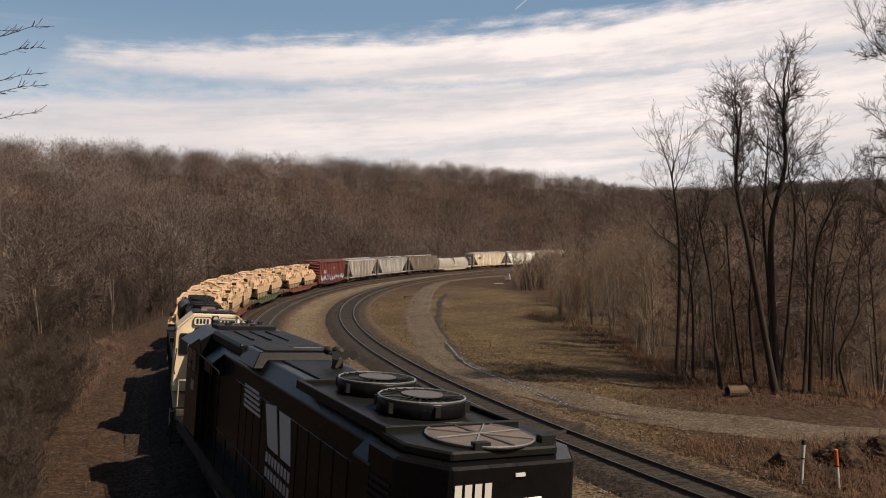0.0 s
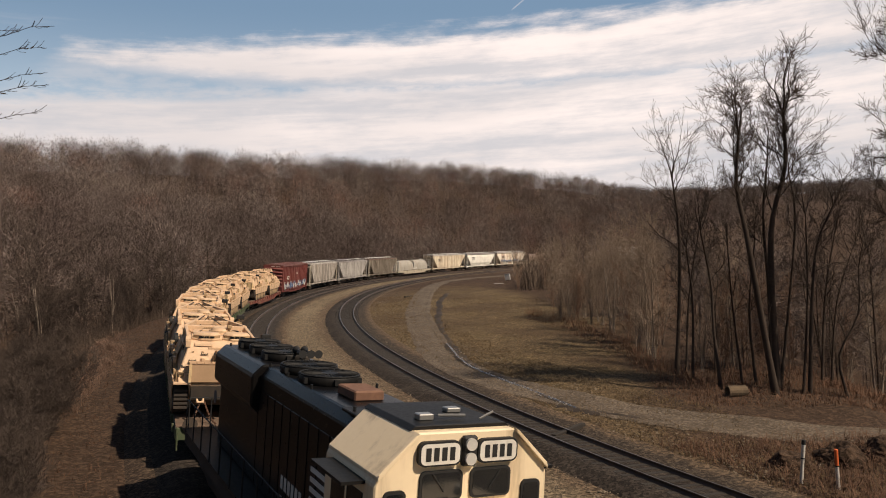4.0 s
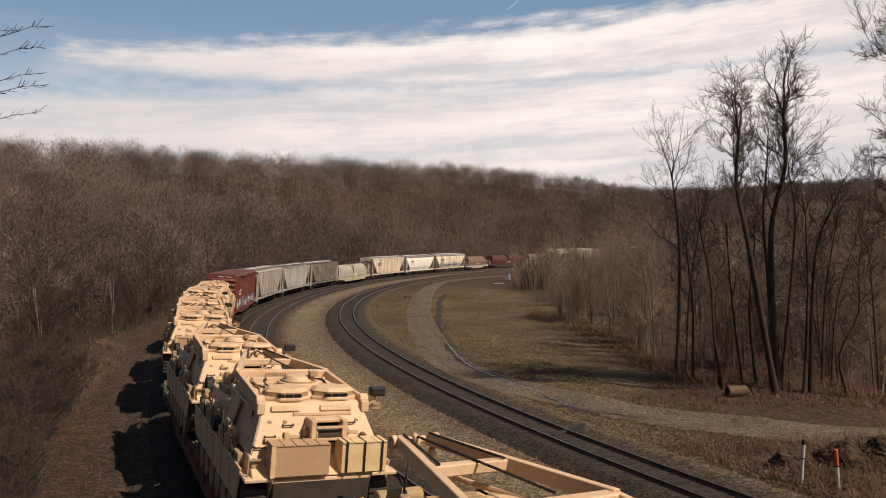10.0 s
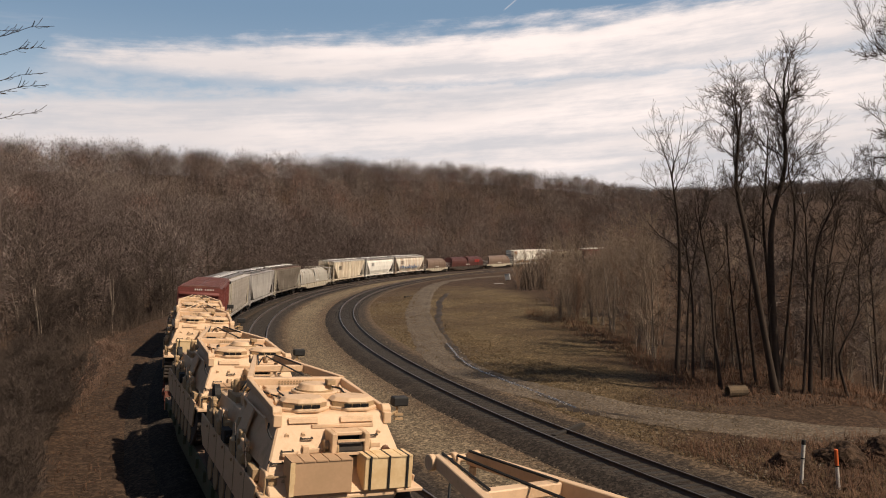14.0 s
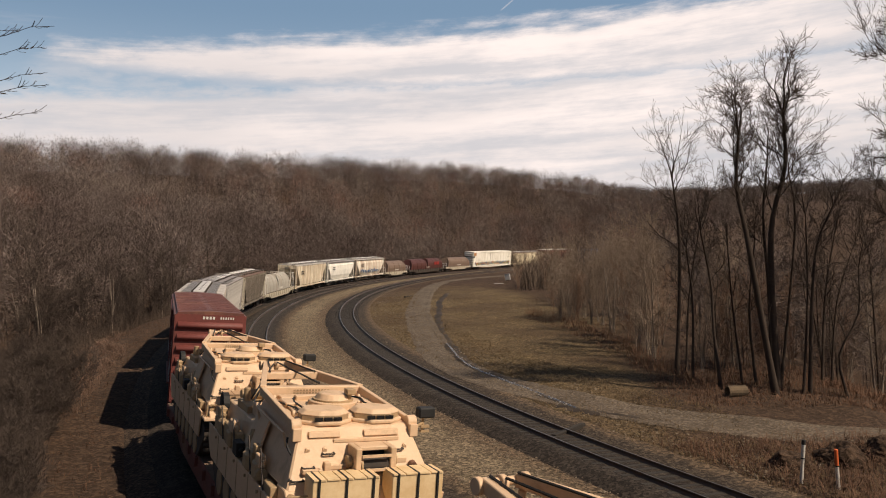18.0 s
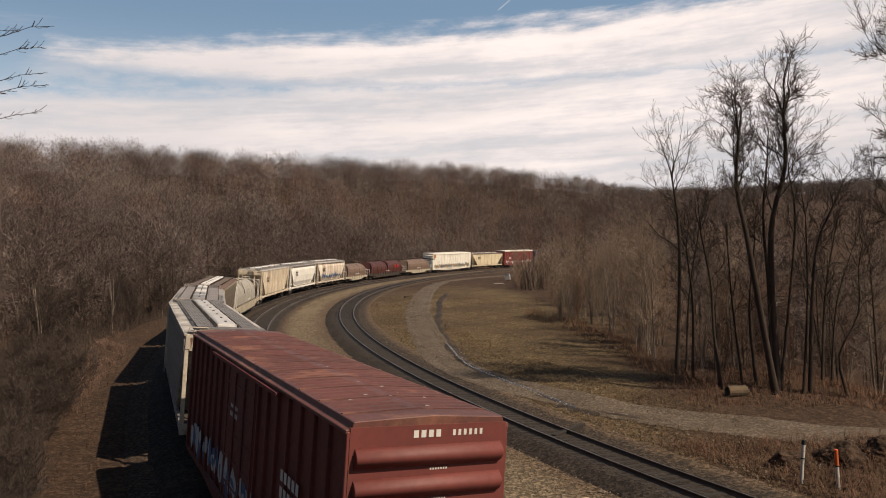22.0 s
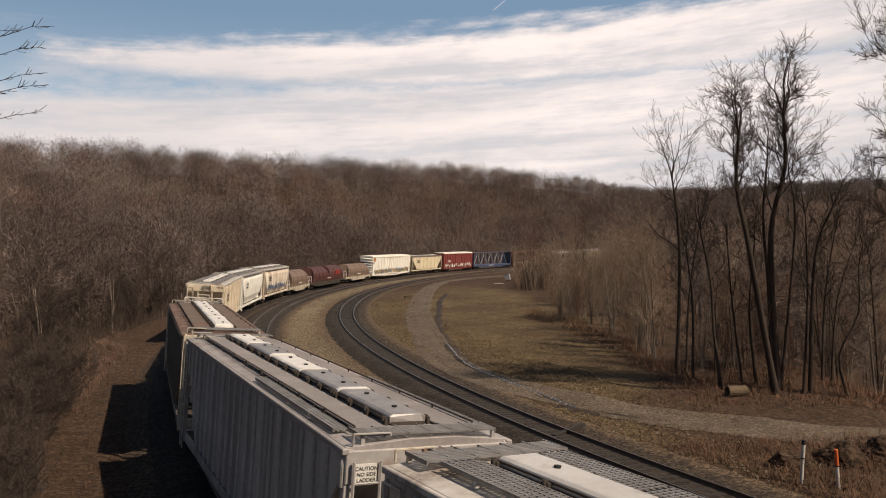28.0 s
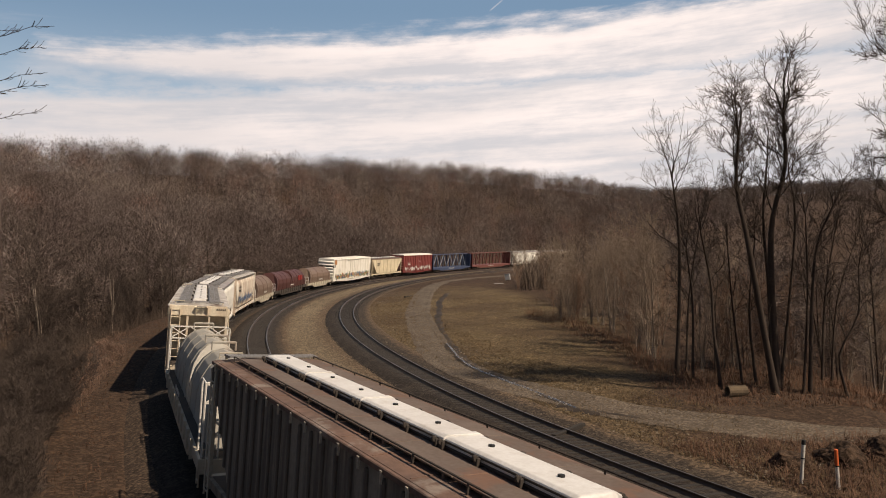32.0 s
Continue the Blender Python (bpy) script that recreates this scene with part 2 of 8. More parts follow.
def ground_material():
    """Dead leaves and brown earth in the woods, thin straw-coloured grass in the open."""
    m = bpy.data.materials.new("ground")
    m.use_nodes = True
    nt = m.node_tree
    bs = nt.nodes["Principled BSDF"]
    pos = nt.nodes.new("ShaderNodeNewGeometry").outputs["Position"]
    a, b, c = noise_tex(nt, pos, 0.09, 5), noise_tex(nt, pos, 1.1, 6, 0.65), noise_tex(nt, pos, 9.0, 5, 0.7)
    earth = mix(nt, smooth(nt, c, 0.36, 0.64), (0.030, 0.021, 0.014), (0.078, 0.050, 0.035))
    litter = mix(nt, smooth(nt, b, 0.4, 0.62), earth, (0.082, 0.051, 0.034))
    grass = mix(nt, smooth(nt, c, 0.35, 0.65), (0.078, 0.055, 0.030), (0.170, 0.122, 0.068))
    grass = mix(nt, math_node(nt, "MULTIPLY", smooth(nt, b, 0.5, 0.66), 0.5), grass, (0.085, 0.068, 0.035))
    sep = node(nt, "ShaderNodeSeparateXYZ", Vector=pos)
    # the open lawn inside the road
    dx = math_node(nt, "DIVIDE", math_node(nt, "SUBTRACT", sep.outputs[0], 1.5), 12.5)
    dy = math_node(nt, "DIVIDE", math_node(nt, "SUBTRACT", sep.outputs[1], 76.0), 52.0)
    dd = math_node(nt, "SQRT", math_node(nt, "ADD", math_node(nt, "MULTIPLY", dx, dx), math_node(nt, "MULTIPLY", dy, dy)))
    lawn = smooth(nt, math_node(nt, "ADD", dd, math_node(nt, "MULTIPLY", math_node(nt, "SUBTRACT", a, 0.5), 0.9)), 1.25, 0.7)
    col = mix(nt, lawn, litter, grass)
    col = mix(nt, math_node(nt, "MULTIPLY", smooth(nt, a, 0.42, 0.62), 0.55), col, (0.056, 0.036, 0.024))
    col = speckled(nt, pos, col, 8.0, 0.65)
    link(nt, col, bs.inputs["Base Color"])
    bs.inputs["Roughness"].default_value = 0.95
    bs.inputs["Specular IOR Level"].default_value = 0.15
    bu = nt.nodes.new("ShaderNodeBump")
    bu.inputs["Strength"].default_value, bu.inputs["Distance"].default_value = 0.8, 0.08
    link(nt, math_node(nt, "ADD", b, c), bu.inputs["Height"])
    link(nt, bu.outputs[0], bs.inputs["Normal"])
    return m


M_ground = ground_material()
azs = np.radians(np.concatenate([np.arange(-180, -40, 4.0), np.arange(-40, 40, 0.3), np.arange(40, 181, 4.0)]))
radii = np.concatenate([[0.0], np.arange(1.5, 20, 1.5), 20 * 1.022 ** np.arange(0, 165), [900, 1100, 1500, 2200, 3200, 4600]])
gr, ga = np.meshgrid(radii, azs, indexing="ij")
gx, gy = gr * np.sin(ga), gr * np.cos(ga)
side_, _ = across(gx, gy)
gz = ground_height(gx, gy) - 0.02 - 0.9 * (sstep(side_, -3.4, -2.4) - sstep(side_, 13.6, 14.6))
ground = tagged(mesh_object("ground", np.stack([gx, gy, gz], -1).reshape(-1, 3), grid_faces(len(radii), len(azs)), M_ground),
                "brown leaf litter, bare earth and dry grass", "ground", kind="structure")


def ribbon(name, us, profile, mat, label, up=0.0, kind="structure", category="ground"):
    """A strip swept along the railway. profile: (side, height) from the outside to the inside."""
    verts = []
    for u in us:
        for s, h in profile:
            p, th = line(u, s, up + h)
            verts.append(p)
    ob = mesh_object(name, verts, grid_faces(len(us), len(profile)), mat)
    return tagged(ob, label, category, kind=kind)


def gravel_material():
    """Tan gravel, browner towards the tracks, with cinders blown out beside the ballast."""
    m = bpy.data.materials.new("gravel_yard")
    m.use_nodes = True
    nt = m.node_tree
    bs = nt.nodes["Principled BSDF"]
    pos = nt.nodes.new("ShaderNodeNewGeometry").outputs["Position"]
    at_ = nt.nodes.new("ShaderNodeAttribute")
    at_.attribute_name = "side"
    big, mid_, fine_ = noise_tex(nt, pos, 0.22, 5), noise_tex(nt, pos, 1.3, 6, 0.65), noise_tex(nt, pos, 8.0, 6, 0.7)
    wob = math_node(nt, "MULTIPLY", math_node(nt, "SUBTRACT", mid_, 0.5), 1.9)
    col = mix(nt, smooth(nt, fine_, 0.34, 0.66), (0.105, 0.079, 0.050), (0.195, 0.150, 0.098))
    col = mix(nt, math_node(nt, "MULTIPLY", smooth(nt, big, 0.42, 0.66), 0.5), col, (0.205, 0.160, 0.107))
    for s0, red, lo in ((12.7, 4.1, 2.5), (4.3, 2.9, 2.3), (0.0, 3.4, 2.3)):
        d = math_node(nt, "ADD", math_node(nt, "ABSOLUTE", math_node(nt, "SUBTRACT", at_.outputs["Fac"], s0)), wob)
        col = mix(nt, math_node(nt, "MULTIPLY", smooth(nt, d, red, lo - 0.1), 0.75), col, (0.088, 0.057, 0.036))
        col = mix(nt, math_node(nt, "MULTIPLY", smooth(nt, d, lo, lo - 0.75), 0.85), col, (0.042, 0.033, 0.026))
    # earth brown on the outer margin, darkened to deepen the train's shadow there
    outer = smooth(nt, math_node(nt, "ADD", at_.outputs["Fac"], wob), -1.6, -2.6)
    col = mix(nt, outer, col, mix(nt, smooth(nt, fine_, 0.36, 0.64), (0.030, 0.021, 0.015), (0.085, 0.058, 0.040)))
    col = speckled(nt, pos, col, 11.0, 0.9)
    link(nt, col, bs.inputs["Base Color"])
    bs.inputs["Roughness"].default_value, bs.inputs["Specular IOR Level"].default_value = 0.95, 0.2
    bu = nt.nodes.new("ShaderNodeBump")
    bu.inputs["Strength"].default_value, bu.inputs["Distance"].default_value = 0.9, 0.04
    link(nt, fine_, bu.inputs["Height"])
    link(nt, bu.outputs[0], bs.inputs["Normal"])
    return m


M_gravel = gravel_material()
M_ballast = material("ballast", (0.026, 0.020, 0.016), 0.95, var=(0.050, 0.040, 0.032), scale=0.8, fine=30, amount=0.8, bump=1.0, bump_scale=34, stain=(0.055, 0.040, 0.028), stain_amount=0.5, coord="World", spec=0.2, speckle=(12.0, 0.9))
M_rail = material("rail_steel", (0.075, 0.055, 0.045), 0.6, 0.35, var=(0.13, 0.08, 0.055), scale=2, fine=18, coord="World")
M_railtop = material("rail_head", (0.17, 0.155, 0.145), 0.42, 0.8, scale=2, coord="World")
M_tie = material("tie_timber", (0.017, 0.0135, 0.011), 0.9, var=(0.030, 0.024, 0.019), scale=2.0, fine=16, amount=0.8, bump=0.5, coord="World")
M_road = material("dirt_road", (0.135, 0.107, 0.081), 0.95, var=(0.092, 0.072, 0.053), scale=0.4, fine=6, amount=0.8, bump=0.5, stain=(0.100, 0.078, 0.058), stain_amount=0.25, stain_scale=0.25, coord="World", spec=0.2, speckle=(12.0, 0.6))
US = np.concatenate([np.arange(-200, 0, 5.0), np.arange(0, 130, 1.0), np.arange(130, 480, 2.0)])
# gravel formation between and beside the tracks
BED = [(-4.2, -0.80), (-3.1, -0.45), (-2.7, -0.37), (-2.3, -0.31), (2.0, -0.30), (7.4, -0.28), (10.0, -0.30), (12.7, -0.28), (14.4, -0.25), (15.2, -0.20), (16.2, -0.5)]
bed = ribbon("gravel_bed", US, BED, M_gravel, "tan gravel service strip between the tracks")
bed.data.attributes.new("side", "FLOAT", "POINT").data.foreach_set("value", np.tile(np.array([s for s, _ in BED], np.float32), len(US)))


def tilt(s0, s, h):
    return (s0 + s * math.cos(BANK) + h * math.sin(BANK), h * math.cos(BANK) - s * math.sin(BANK))


for s0, nm in ((0.0, "ballast"), (4.3, "ballast"), (12.7, "ballast")):
    ribbon(nm, US, [tilt(s0, *q) for q in ((-2.3, -0.5), (-1.65, -0.19), (-1.3, -0.160), (1.3, -0.160), (1.65, -0.19), (2.3, -0.5))], M_ballast, "dark crushed-stone ballast under a track")
    for s in (-0.7525, 0.7525):
        sec = [(-0.07, -0.17), (-0.065, -0.15), (-0.012, -0.135), (-0.012, -0.045), (-0.037, -0.03), (-0.037, -0.003), (0.037, -0.003), (0.037, -0.03), (0.012, -0.045), (0.012, -0.135), (0.065, -0.15), (0.07, -0.17)]
        ribbon("rail", US, [tilt(s0, s + a, b) for a, b in sec], M_rail, "rusty brown steel rail spiked to timber ties", category="rail")
        ribbon("rail_head", US, [tilt(s0, s + a, b) for a, b in ((-0.033, 0.0), (0.033, 0.0))], M_railtop, "polished bright top of a steel rail", category="rail")


# ---- building in parts ----
SPEED, DECEL = 5.57724, -0.00038
MOVES = []


def along(t):
    return SPEED * t + 0.5 * DECEL * t * t


def car_pose(a_mid, wheelbase, t, up=0.0, shift=0.0):
    """Pose of a car on its two trucks, banked with the track. x: inside of the bend, y: up the line, z: up."""
    u = a_mid - along(t)
    p, _ = line(u - wheelbase / 2)
    q, _ = line(u + wheelbase / 2)
    d, c = q - p, (p + q) / 2
    m = pose(c.x, c.y, c.z, math.degrees(math.atan(GRADE)), math.degrees(BANK), -math.degrees(math.atan2(d.x, d.y)))
    return m @ Matrix.Translation((0, shift, up))


def rides(ob, a_mid, wheelbase, up=0.0, shift=0.0):
    MOVES.append((ob, a_mid, wheelbase, up, shift))
    ob.matrix_basis = car_pose(a_mid, wheelbase, 0.0, up, shift)
    return ob


def motions():
    for ob, a_mid, wb, up, shift in MOVES:
        walk(ob, [(float(t), car_pose(a_mid, wb, float(t), up, shift)) for t in range(0, 33)])
    walk(sky_dome, [(0.0, pose(0, 0, 0)), (32.0, pose(0, 0, 0, 0, 0, 1.9))])


def put_shape(bm, s):
    k, a = s[0], s[1:]
    if k == "b":
        x0, x1, y0, y1, z0, z1 = a
        return bmesh.ops.create_cube(bm, size=1.0, matrix=Matrix.Translation(((x0 + x1) / 2, (y0 + y1) / 2, (z0 + z1) / 2)) @ Matrix.Diagonal((x1 - x0, y1 - y0, z1 - z0, 1)))
    if k == "c":        # rod or drum between two points
        p, q, r = Vector(a[0]), Vector(a[1]), a[2]
        seg, r2 = (a[3] if len(a) > 3 else 8), (a[4] if len(a) > 4 else a[2])
        m = Matrix.Translation((p + q) / 2) @ (q - p).to_track_quat("Z", "Y").to_matrix().to_4x4()
        return bmesh.ops.create_cone(bm, cap_ends=True, segments=seg, radius1=r, radius2=r2, depth=(q - p).length, matrix=m)
    # prisms: an outline swept along an axis; loft: two outlines joined
    if k == "py":
        r0, r1 = [(x, a[1], z) for x, z in a[0]], [(x, a[2], z) for x, z in a[0]]
    elif k == "px":
        r0, r1 = [(a[1], y, z) for y, z in a[0]], [(a[2], y, z) for y, z in a[0]]
    elif k == "pz":
        r0, r1 = [(x, y, a[1]) for x, y in a[0]], [(x, y, a[2]) for x, y in a[0]]
    else:
        r0, r1 = a
    v0, v1 = [bm.verts.new(p) for p in r0], [bm.verts.new(p) for p in r1]
    n = len(v0)
    fs = [bm.faces.new(v0), bm.faces.new(v1)] + [bm.faces.new((v0[i], v0[(i + 1) % n], v1[(i + 1) % n], v1[i])) for i in range(n)]
    bmesh.ops.recalc_face_normals(bm, faces=fs)


def part(name, bm, mat, parent, label=""):
    me = bpy.data.meshes.new(name)
    bm.to_mesh(me)
    bm.free()
    me.materials.append(mat)
    ob = new(name, me)
    ob.parent = parent
    return tagged(ob, label)


def solid(name, mat, parent, *shapes, bevel=0.0, label="", round_faces=False):
    """One mesh of several joined shapes, its edges eased by bevel."""
    bm = bmesh.new()
    for s in shapes:
        put_shape(bm, s)
    if bevel:
        bmesh.ops.bevel(bm, geom=bm.edges[:], offset=bevel, segments=1, affect="EDGES", clamp_overlap=True)
    if round_faces:
        for f in bm.faces:
            f.smooth = len(f.verts) == 4
    return part(name, bm, mat, parent, label)


def again(src, parent, m):
    """The same mesh once more, under parent."""
    o = new(src.name.split(".")[0], src.data)
    o.parent = parent
    o.matrix_basis = m
    if "label" in src:
        tagged(o, src["label"])
    return o


def shift(x=0.0, y=0.0, z=0.0):
    return Matrix.Translation((x, y, z))


TURN = Matrix.Rotation(math.pi, 4, "Z")

# paints and metals of the train
M_frame = material("underframe_grime", (0.035, 0.029, 0.025), 0.85, var=(0.075, 0.055, 0.04), scale=1.2, fine=9, amount=0.8)
M_wheel = material("wheel_steel", (0.05, 0.04, 0.034), 0.6, 0.5, var=(0.10, 0.065, 0.045))
M_black = material("black_enamel", (0.0045, 0.0045, 0.0055), 0.30, var=(0.009, 0.0085, 0.0085), scale=0.7, fine=10, amount=0.8, stain=(0.010, 0.008, 0.0065), stain_amount=0.4, stain_scale=0.9, streak=True, bump=0.03, spec=0.16)
M_roofblack = material("dusty_black_roof", (0.0075, 0.0070, 0.0066), 0.5, spec=0.2, var=(0.013, 0.012, 0.011), scale=0.8, fine=12, amount=0.8, stain=(0.03, 0.025, 0.02), stain_amount=0.35)
M_grille = material("fan_grille", (0.012, 0.012, 0.012), 0.6, 0.3, fine=30)
M_dust = material("dusty_radiator_screen", (0.19, 0.155, 0.135), 0.8, 0.2, var=(0.11, 0.09, 0.08), scale=2, fine=40, amount=0.8, bump=0.4, bump_scale=60)
M_hubgrey = material("grey_hub", (0.13, 0.125, 0.125), 0.6, 0.2, var=(0.09, 0.085, 0.085), fine=20)
M_silver = material("bare_steel", (0.42, 0.41, 0.39), 0.4, 0.8)
M_white = material("white_paint", (0.74, 0.72, 0.67), 0.55, var=(0.55, 0.52, 0.46), amount=0.6, stain=(0.32, 0.26, 0.19), stain_amount=0.35, streak=True)
M_cream = material("cream_enamel", (0.84, 0.69, 0.475), 0.42, var=(0.76, 0.61, 0.41), scale=0.8, fine=9, amount=0.6, stain=(0.27, 0.18, 0.10), stain_amount=0.55, stain_scale=0.9, streak=True)
M_glass = material("dark_cab_glass", (0.012, 0.014, 0.016), 0.14, spec=0.8)
M_rubber = material("black_rubber", (0.012, 0.012, 0.012), 0.7)
M_lamp = material("headlight_lens", (0.75, 0.74, 0.70), 0.12, 0.3)
M_mark = material("white_lettering", (0.70, 0.68, 0.63), 0.6, var=(0.5, 0.48, 0.44), amount=0.5)
M_tan = material("desert_tan_paint", (0.67, 0.466, 0.30), 0.6, var=(0.57, 0.388, 0.24), scale=0.9, fine=14, amount=0.7, stain=(0.33, 0.22, 0.12), stain_amount=0.45, stain_scale=1.4, bump=0.06)
# darker copy of the desert tan for fittings, with shade put into its colour
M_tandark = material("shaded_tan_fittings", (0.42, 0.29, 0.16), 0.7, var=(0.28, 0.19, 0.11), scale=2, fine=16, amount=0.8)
M_track = material("track_rubber", (0.03, 0.026, 0.023), 0.85, var=(0.08, 0.06, 0.045), fine=20, amount=0.8)
M_crate = material("pine_crate", (0.74, 0.56, 0.33), 0.75, var=(0.60, 0.41, 0.21), scale=1.5, fine=10, amount=0.8)
M_ply = material("plywood_crate", (0.47, 0.30, 0.18), 0.75, var=(0.40, 0.26, 0.15), scale=1.2, fine=14, amount=0.8)
M_deck = material("worn_flatcar_deck", (0.17, 0.11, 0.075), 0.85, var=(0.09, 0.065, 0.045), scale=0.8, fine=10, amount=0.9, stain=(0.24, 0.10, 0.06), stain_amount=0.5)
M_green = material("green_flatcar", (0.055, 0.085, 0.04), 0.75, var=(0.11, 0.10, 0.06), scale=1.0, amount=0.7)
M_redflat = material("red_flatcar", (0.20, 0.055, 0.04), 0.75, var=(0.12, 0.05, 0.035), scale=1.0, amount=0.7, stain=(0.3, 0.2, 0.12), stain_amount=0.4)
M_chain = material("rusty_chain", (0.13, 0.07, 0.045), 0.7, 0.5)
M_boxred = material("boxcar_red", (0.175, 0.042, 0.034), 0.62, var=(0.115, 0.029, 0.025), scale=0.5, fine=7, amount=0.8, stain=(0.11, 0.06, 0.045), stain_amount=0.5, stain_scale=0.7, streak=True, bump=0.04)
M_boxroof = material("weathered_red_roof", (0.150, 0.054, 0.041), 0.55, var=(0.085, 0.034, 0.028), scale=0.5, fine=5, amount=1.0, stain=(0.34, 0.155, 0.095), stain_amount=0.6, stain_scale=0.45, bump=0.05)
M_rust = material("rust", (0.20, 0.10, 0.06), 0.8, var=(0.12, 0.06, 0.04), scale=1.5, fine=10, amount=0.9)


def hopper_paint(name, base, rust=0.4, rough=0.65):
    return material(name, base, rough, var=tuple(c * 0.72 for c in base), scale=0.6, fine=8, amount=0.75, stain=(0.24, 0.135, 0.08), stain_amount=rust, stain_scale=0.55, streak=True, bump=0.03)


SIDE_FRAME = [(-1.32, 0.42), (-1.25, 0.62), (-0.85, 0.66), (-0.55, 0.80), (0.55, 0.80), (0.85, 0.66), (1.25, 0.62), (1.32, 0.42), (0.95, 0.40), (0.55, 0.24), (-0.55, 0.24), (-0.95, 0.40)]
_gear = {}


def bogie(parent, y, axles=2, mat=None):
    """A truck under a car: two side frames, bolster, wheels on axles."""
    mat = mat or M_frame
    half = 0.89 if axles == 2 else 1.75
    truck = solid("truck", mat, parent, ("b", -1.0, 1.0, y - 0.25, y + 0.25, 0.45, 0.75))
    outline = [(y + a * (1 if axles == 2 else 1.75), b) for a, b in SIDE_FRAME]
    for s in (-1, 1):
        solid("side_frame", mat, truck, ("px", outline, s * 0.93, s * 1.07))
    for i in range(axles):
        yy = y + (i - (axles - 1) / 2) * (2 * half / (axles - 1))
        for s in (-1, 1):
            if "wheel" not in _gear:
                _gear["wheel"] = solid("wheel", M_wheel, truck, ("c", (-0.065, 0, 0), (0.065, 0, 0), 0.42, 20), ("c", (-0.09, 0, 0), (-0.05, 0, 0), 0.46, 20), ("c", (0.05, 0, 0), (0.13, 0, 0), 0.13, 10))
                _gear["wheel"].matrix_basis = shift(s * 0.76, yy, 0.42) if s > 0 else shift(s * 0.76, yy, 0.42) @ TURN
            else:
                again(_gear["wheel"], truck, shift(s * 0.76, yy, 0.42) if s > 0 else shift(s * 0.76, yy, 0.42) @ TURN)
        solid("axle", M_wheel, truck, ("c", (-0.9, yy, 0.42), (0.9, yy, 0.42), 0.08, 8))
    return truck


def couplers(parent, half):
    for s in (-1, 1):
        solid("coupler", M_frame, parent, ("b", -0.14, 0.14, s * (half - 0.75), s * (half - 0.2), 0.72, 0.98), ("b", -0.2, 0.12, s * (half - 0.3), s * (half + 0.02), 0.7, 1.02), bevel=0.03)
        solid("air_hose", M_rubber, parent, ("c", (0.3, s * (half - 0.7), 0.8), (0.32, s * (half - 0.45), 0.5), 0.035, 6), ("c", (0.32, s * (half - 0.45), 0.5), (0.2, s * (half - 0.05), 0.42), 0.035, 6))


def ladder(parent, mat, x, y, z0, z1, along_y=True, width=0.45, step=0.38, name="ladder"):
    ax = (0, 1, 0) if along_y else (1, 0, 0)
    p = Vector((x, y, 0))
    a, b = p - Vector(ax) * width / 2, p + Vector(ax) * width / 2
    sh = [("c", (q.x, q.y, z0), (q.x, q.y, z1), 0.028, 5) for q in (a, b)]
    z = z0 + 0.15
    while z < z1:
        sh.append(("c", (a.x, a.y, z), (b.x, b.y, z), 0.02, 5))
        z += step
    return solid(name, mat, parent, *sh)


def handrail(parent, mat, pts, r=0.022, posts=0, foot=0.0, name="handrail"):
    sh = [("c", a, b, r, 6) for a, b in zip(pts, pts[1:])]
    if posts:
        for i in range(posts + 1):
            p = Vector(pts[0]).lerp(Vector(pts[-1]), i / posts)
            sh.append(("c", (p.x, p.y, foot), p, r, 6))
    return solid(name, mat, parent, *sh)


def bars(parent, mat, x, y, z, ux, w, h, n, name="lettering", gap=0.35, n_rows=1, normal=(0, -1, 0)):
    """A row of small upright bars standing for lettering, on a face; ux: way along the row."""
    ux, nn = Vector(ux).normalized(), Vector(normal).normalized()
    up = nn.cross(ux)
    if up.z < 0:
        up = -up
    bm = bmesh.new()
    cell = w / n
    for r in range(n_rows):
        for i in range(n):
            o = Vector((x, y, z)) + ux * (i * cell) - up * (r * h * 1.5)
            vs = [bm.verts.new(o + d + nn * 0.004) for d in (Vector(), ux * cell * (1 - gap), ux * cell * (1 - gap) + up * h, up * h)]
            bm.faces.new(vs)
            if name == "number":
                part(name, bm, mat, parent)
                bm = bmesh.new()
                continue
            vs2 = [bm.verts.new(v.co - nn * 0.003) for v in vs]
            bm.faces.new(vs2[::-1])
    if name == "number":
        bm.free()
        return None
    return part(name, bm, mat, parent)


# ---- locomotives ----
def fan(parent, x, y, z, r, h, mat, name="radiator_fan", hub=True):
    f = solid(name, mat, parent, ("c", (x, y, z), (x, y, z + h), r, 28), bevel=0.02, round_faces=True)
    sh = [("c", (x, y, z + h), (x, y, z + h + 0.025), r * 0.28, 16)]
    for i in range(24):
        a = i * math.pi / 12
        sh.append(("c", (x + 0.28 * r * math.cos(a), y + 0.28 * r * math.sin(a), z + h + 0.02), (x + 0.93 * r * math.cos(a), y + 0.93 * r * math.sin(a), z + h + 0.02), 0.012, 4))
    solid("grille", M_grille, f, *sh)
    solid("rim", M_silver if hub else M_grille, f, *[("c", (x + 0.97 * r * math.cos(a), y + 0.97 * r * math.sin(a), z + h + 0.01), (x + 0.97 * r * math.cos(a + 0.27), y + 0.97 * r * math.sin(a + 0.27), z + h + 0.01), 0.022, 5) for a in np.arange(0, 6.28, 0.2618)])
    if hub:
        solid("hub_cap", M_hubgrey, f, ("c", (x, y, z + h + 0.03), (x, y, z + h + 0.05), r * 0.47, 22))
    for i in range(6):
        a = i * math.pi / 3 + 0.4
        solid("clamp", M_grille, f, ("b", x + r * math.cos(a) - 0.05, x + r * math.cos(a) + 0.05, y + r * math.sin(a) - 0.05, y + r * math.sin(a) + 0.05, z + h * 0.2, z + h * 0.85))
    return f


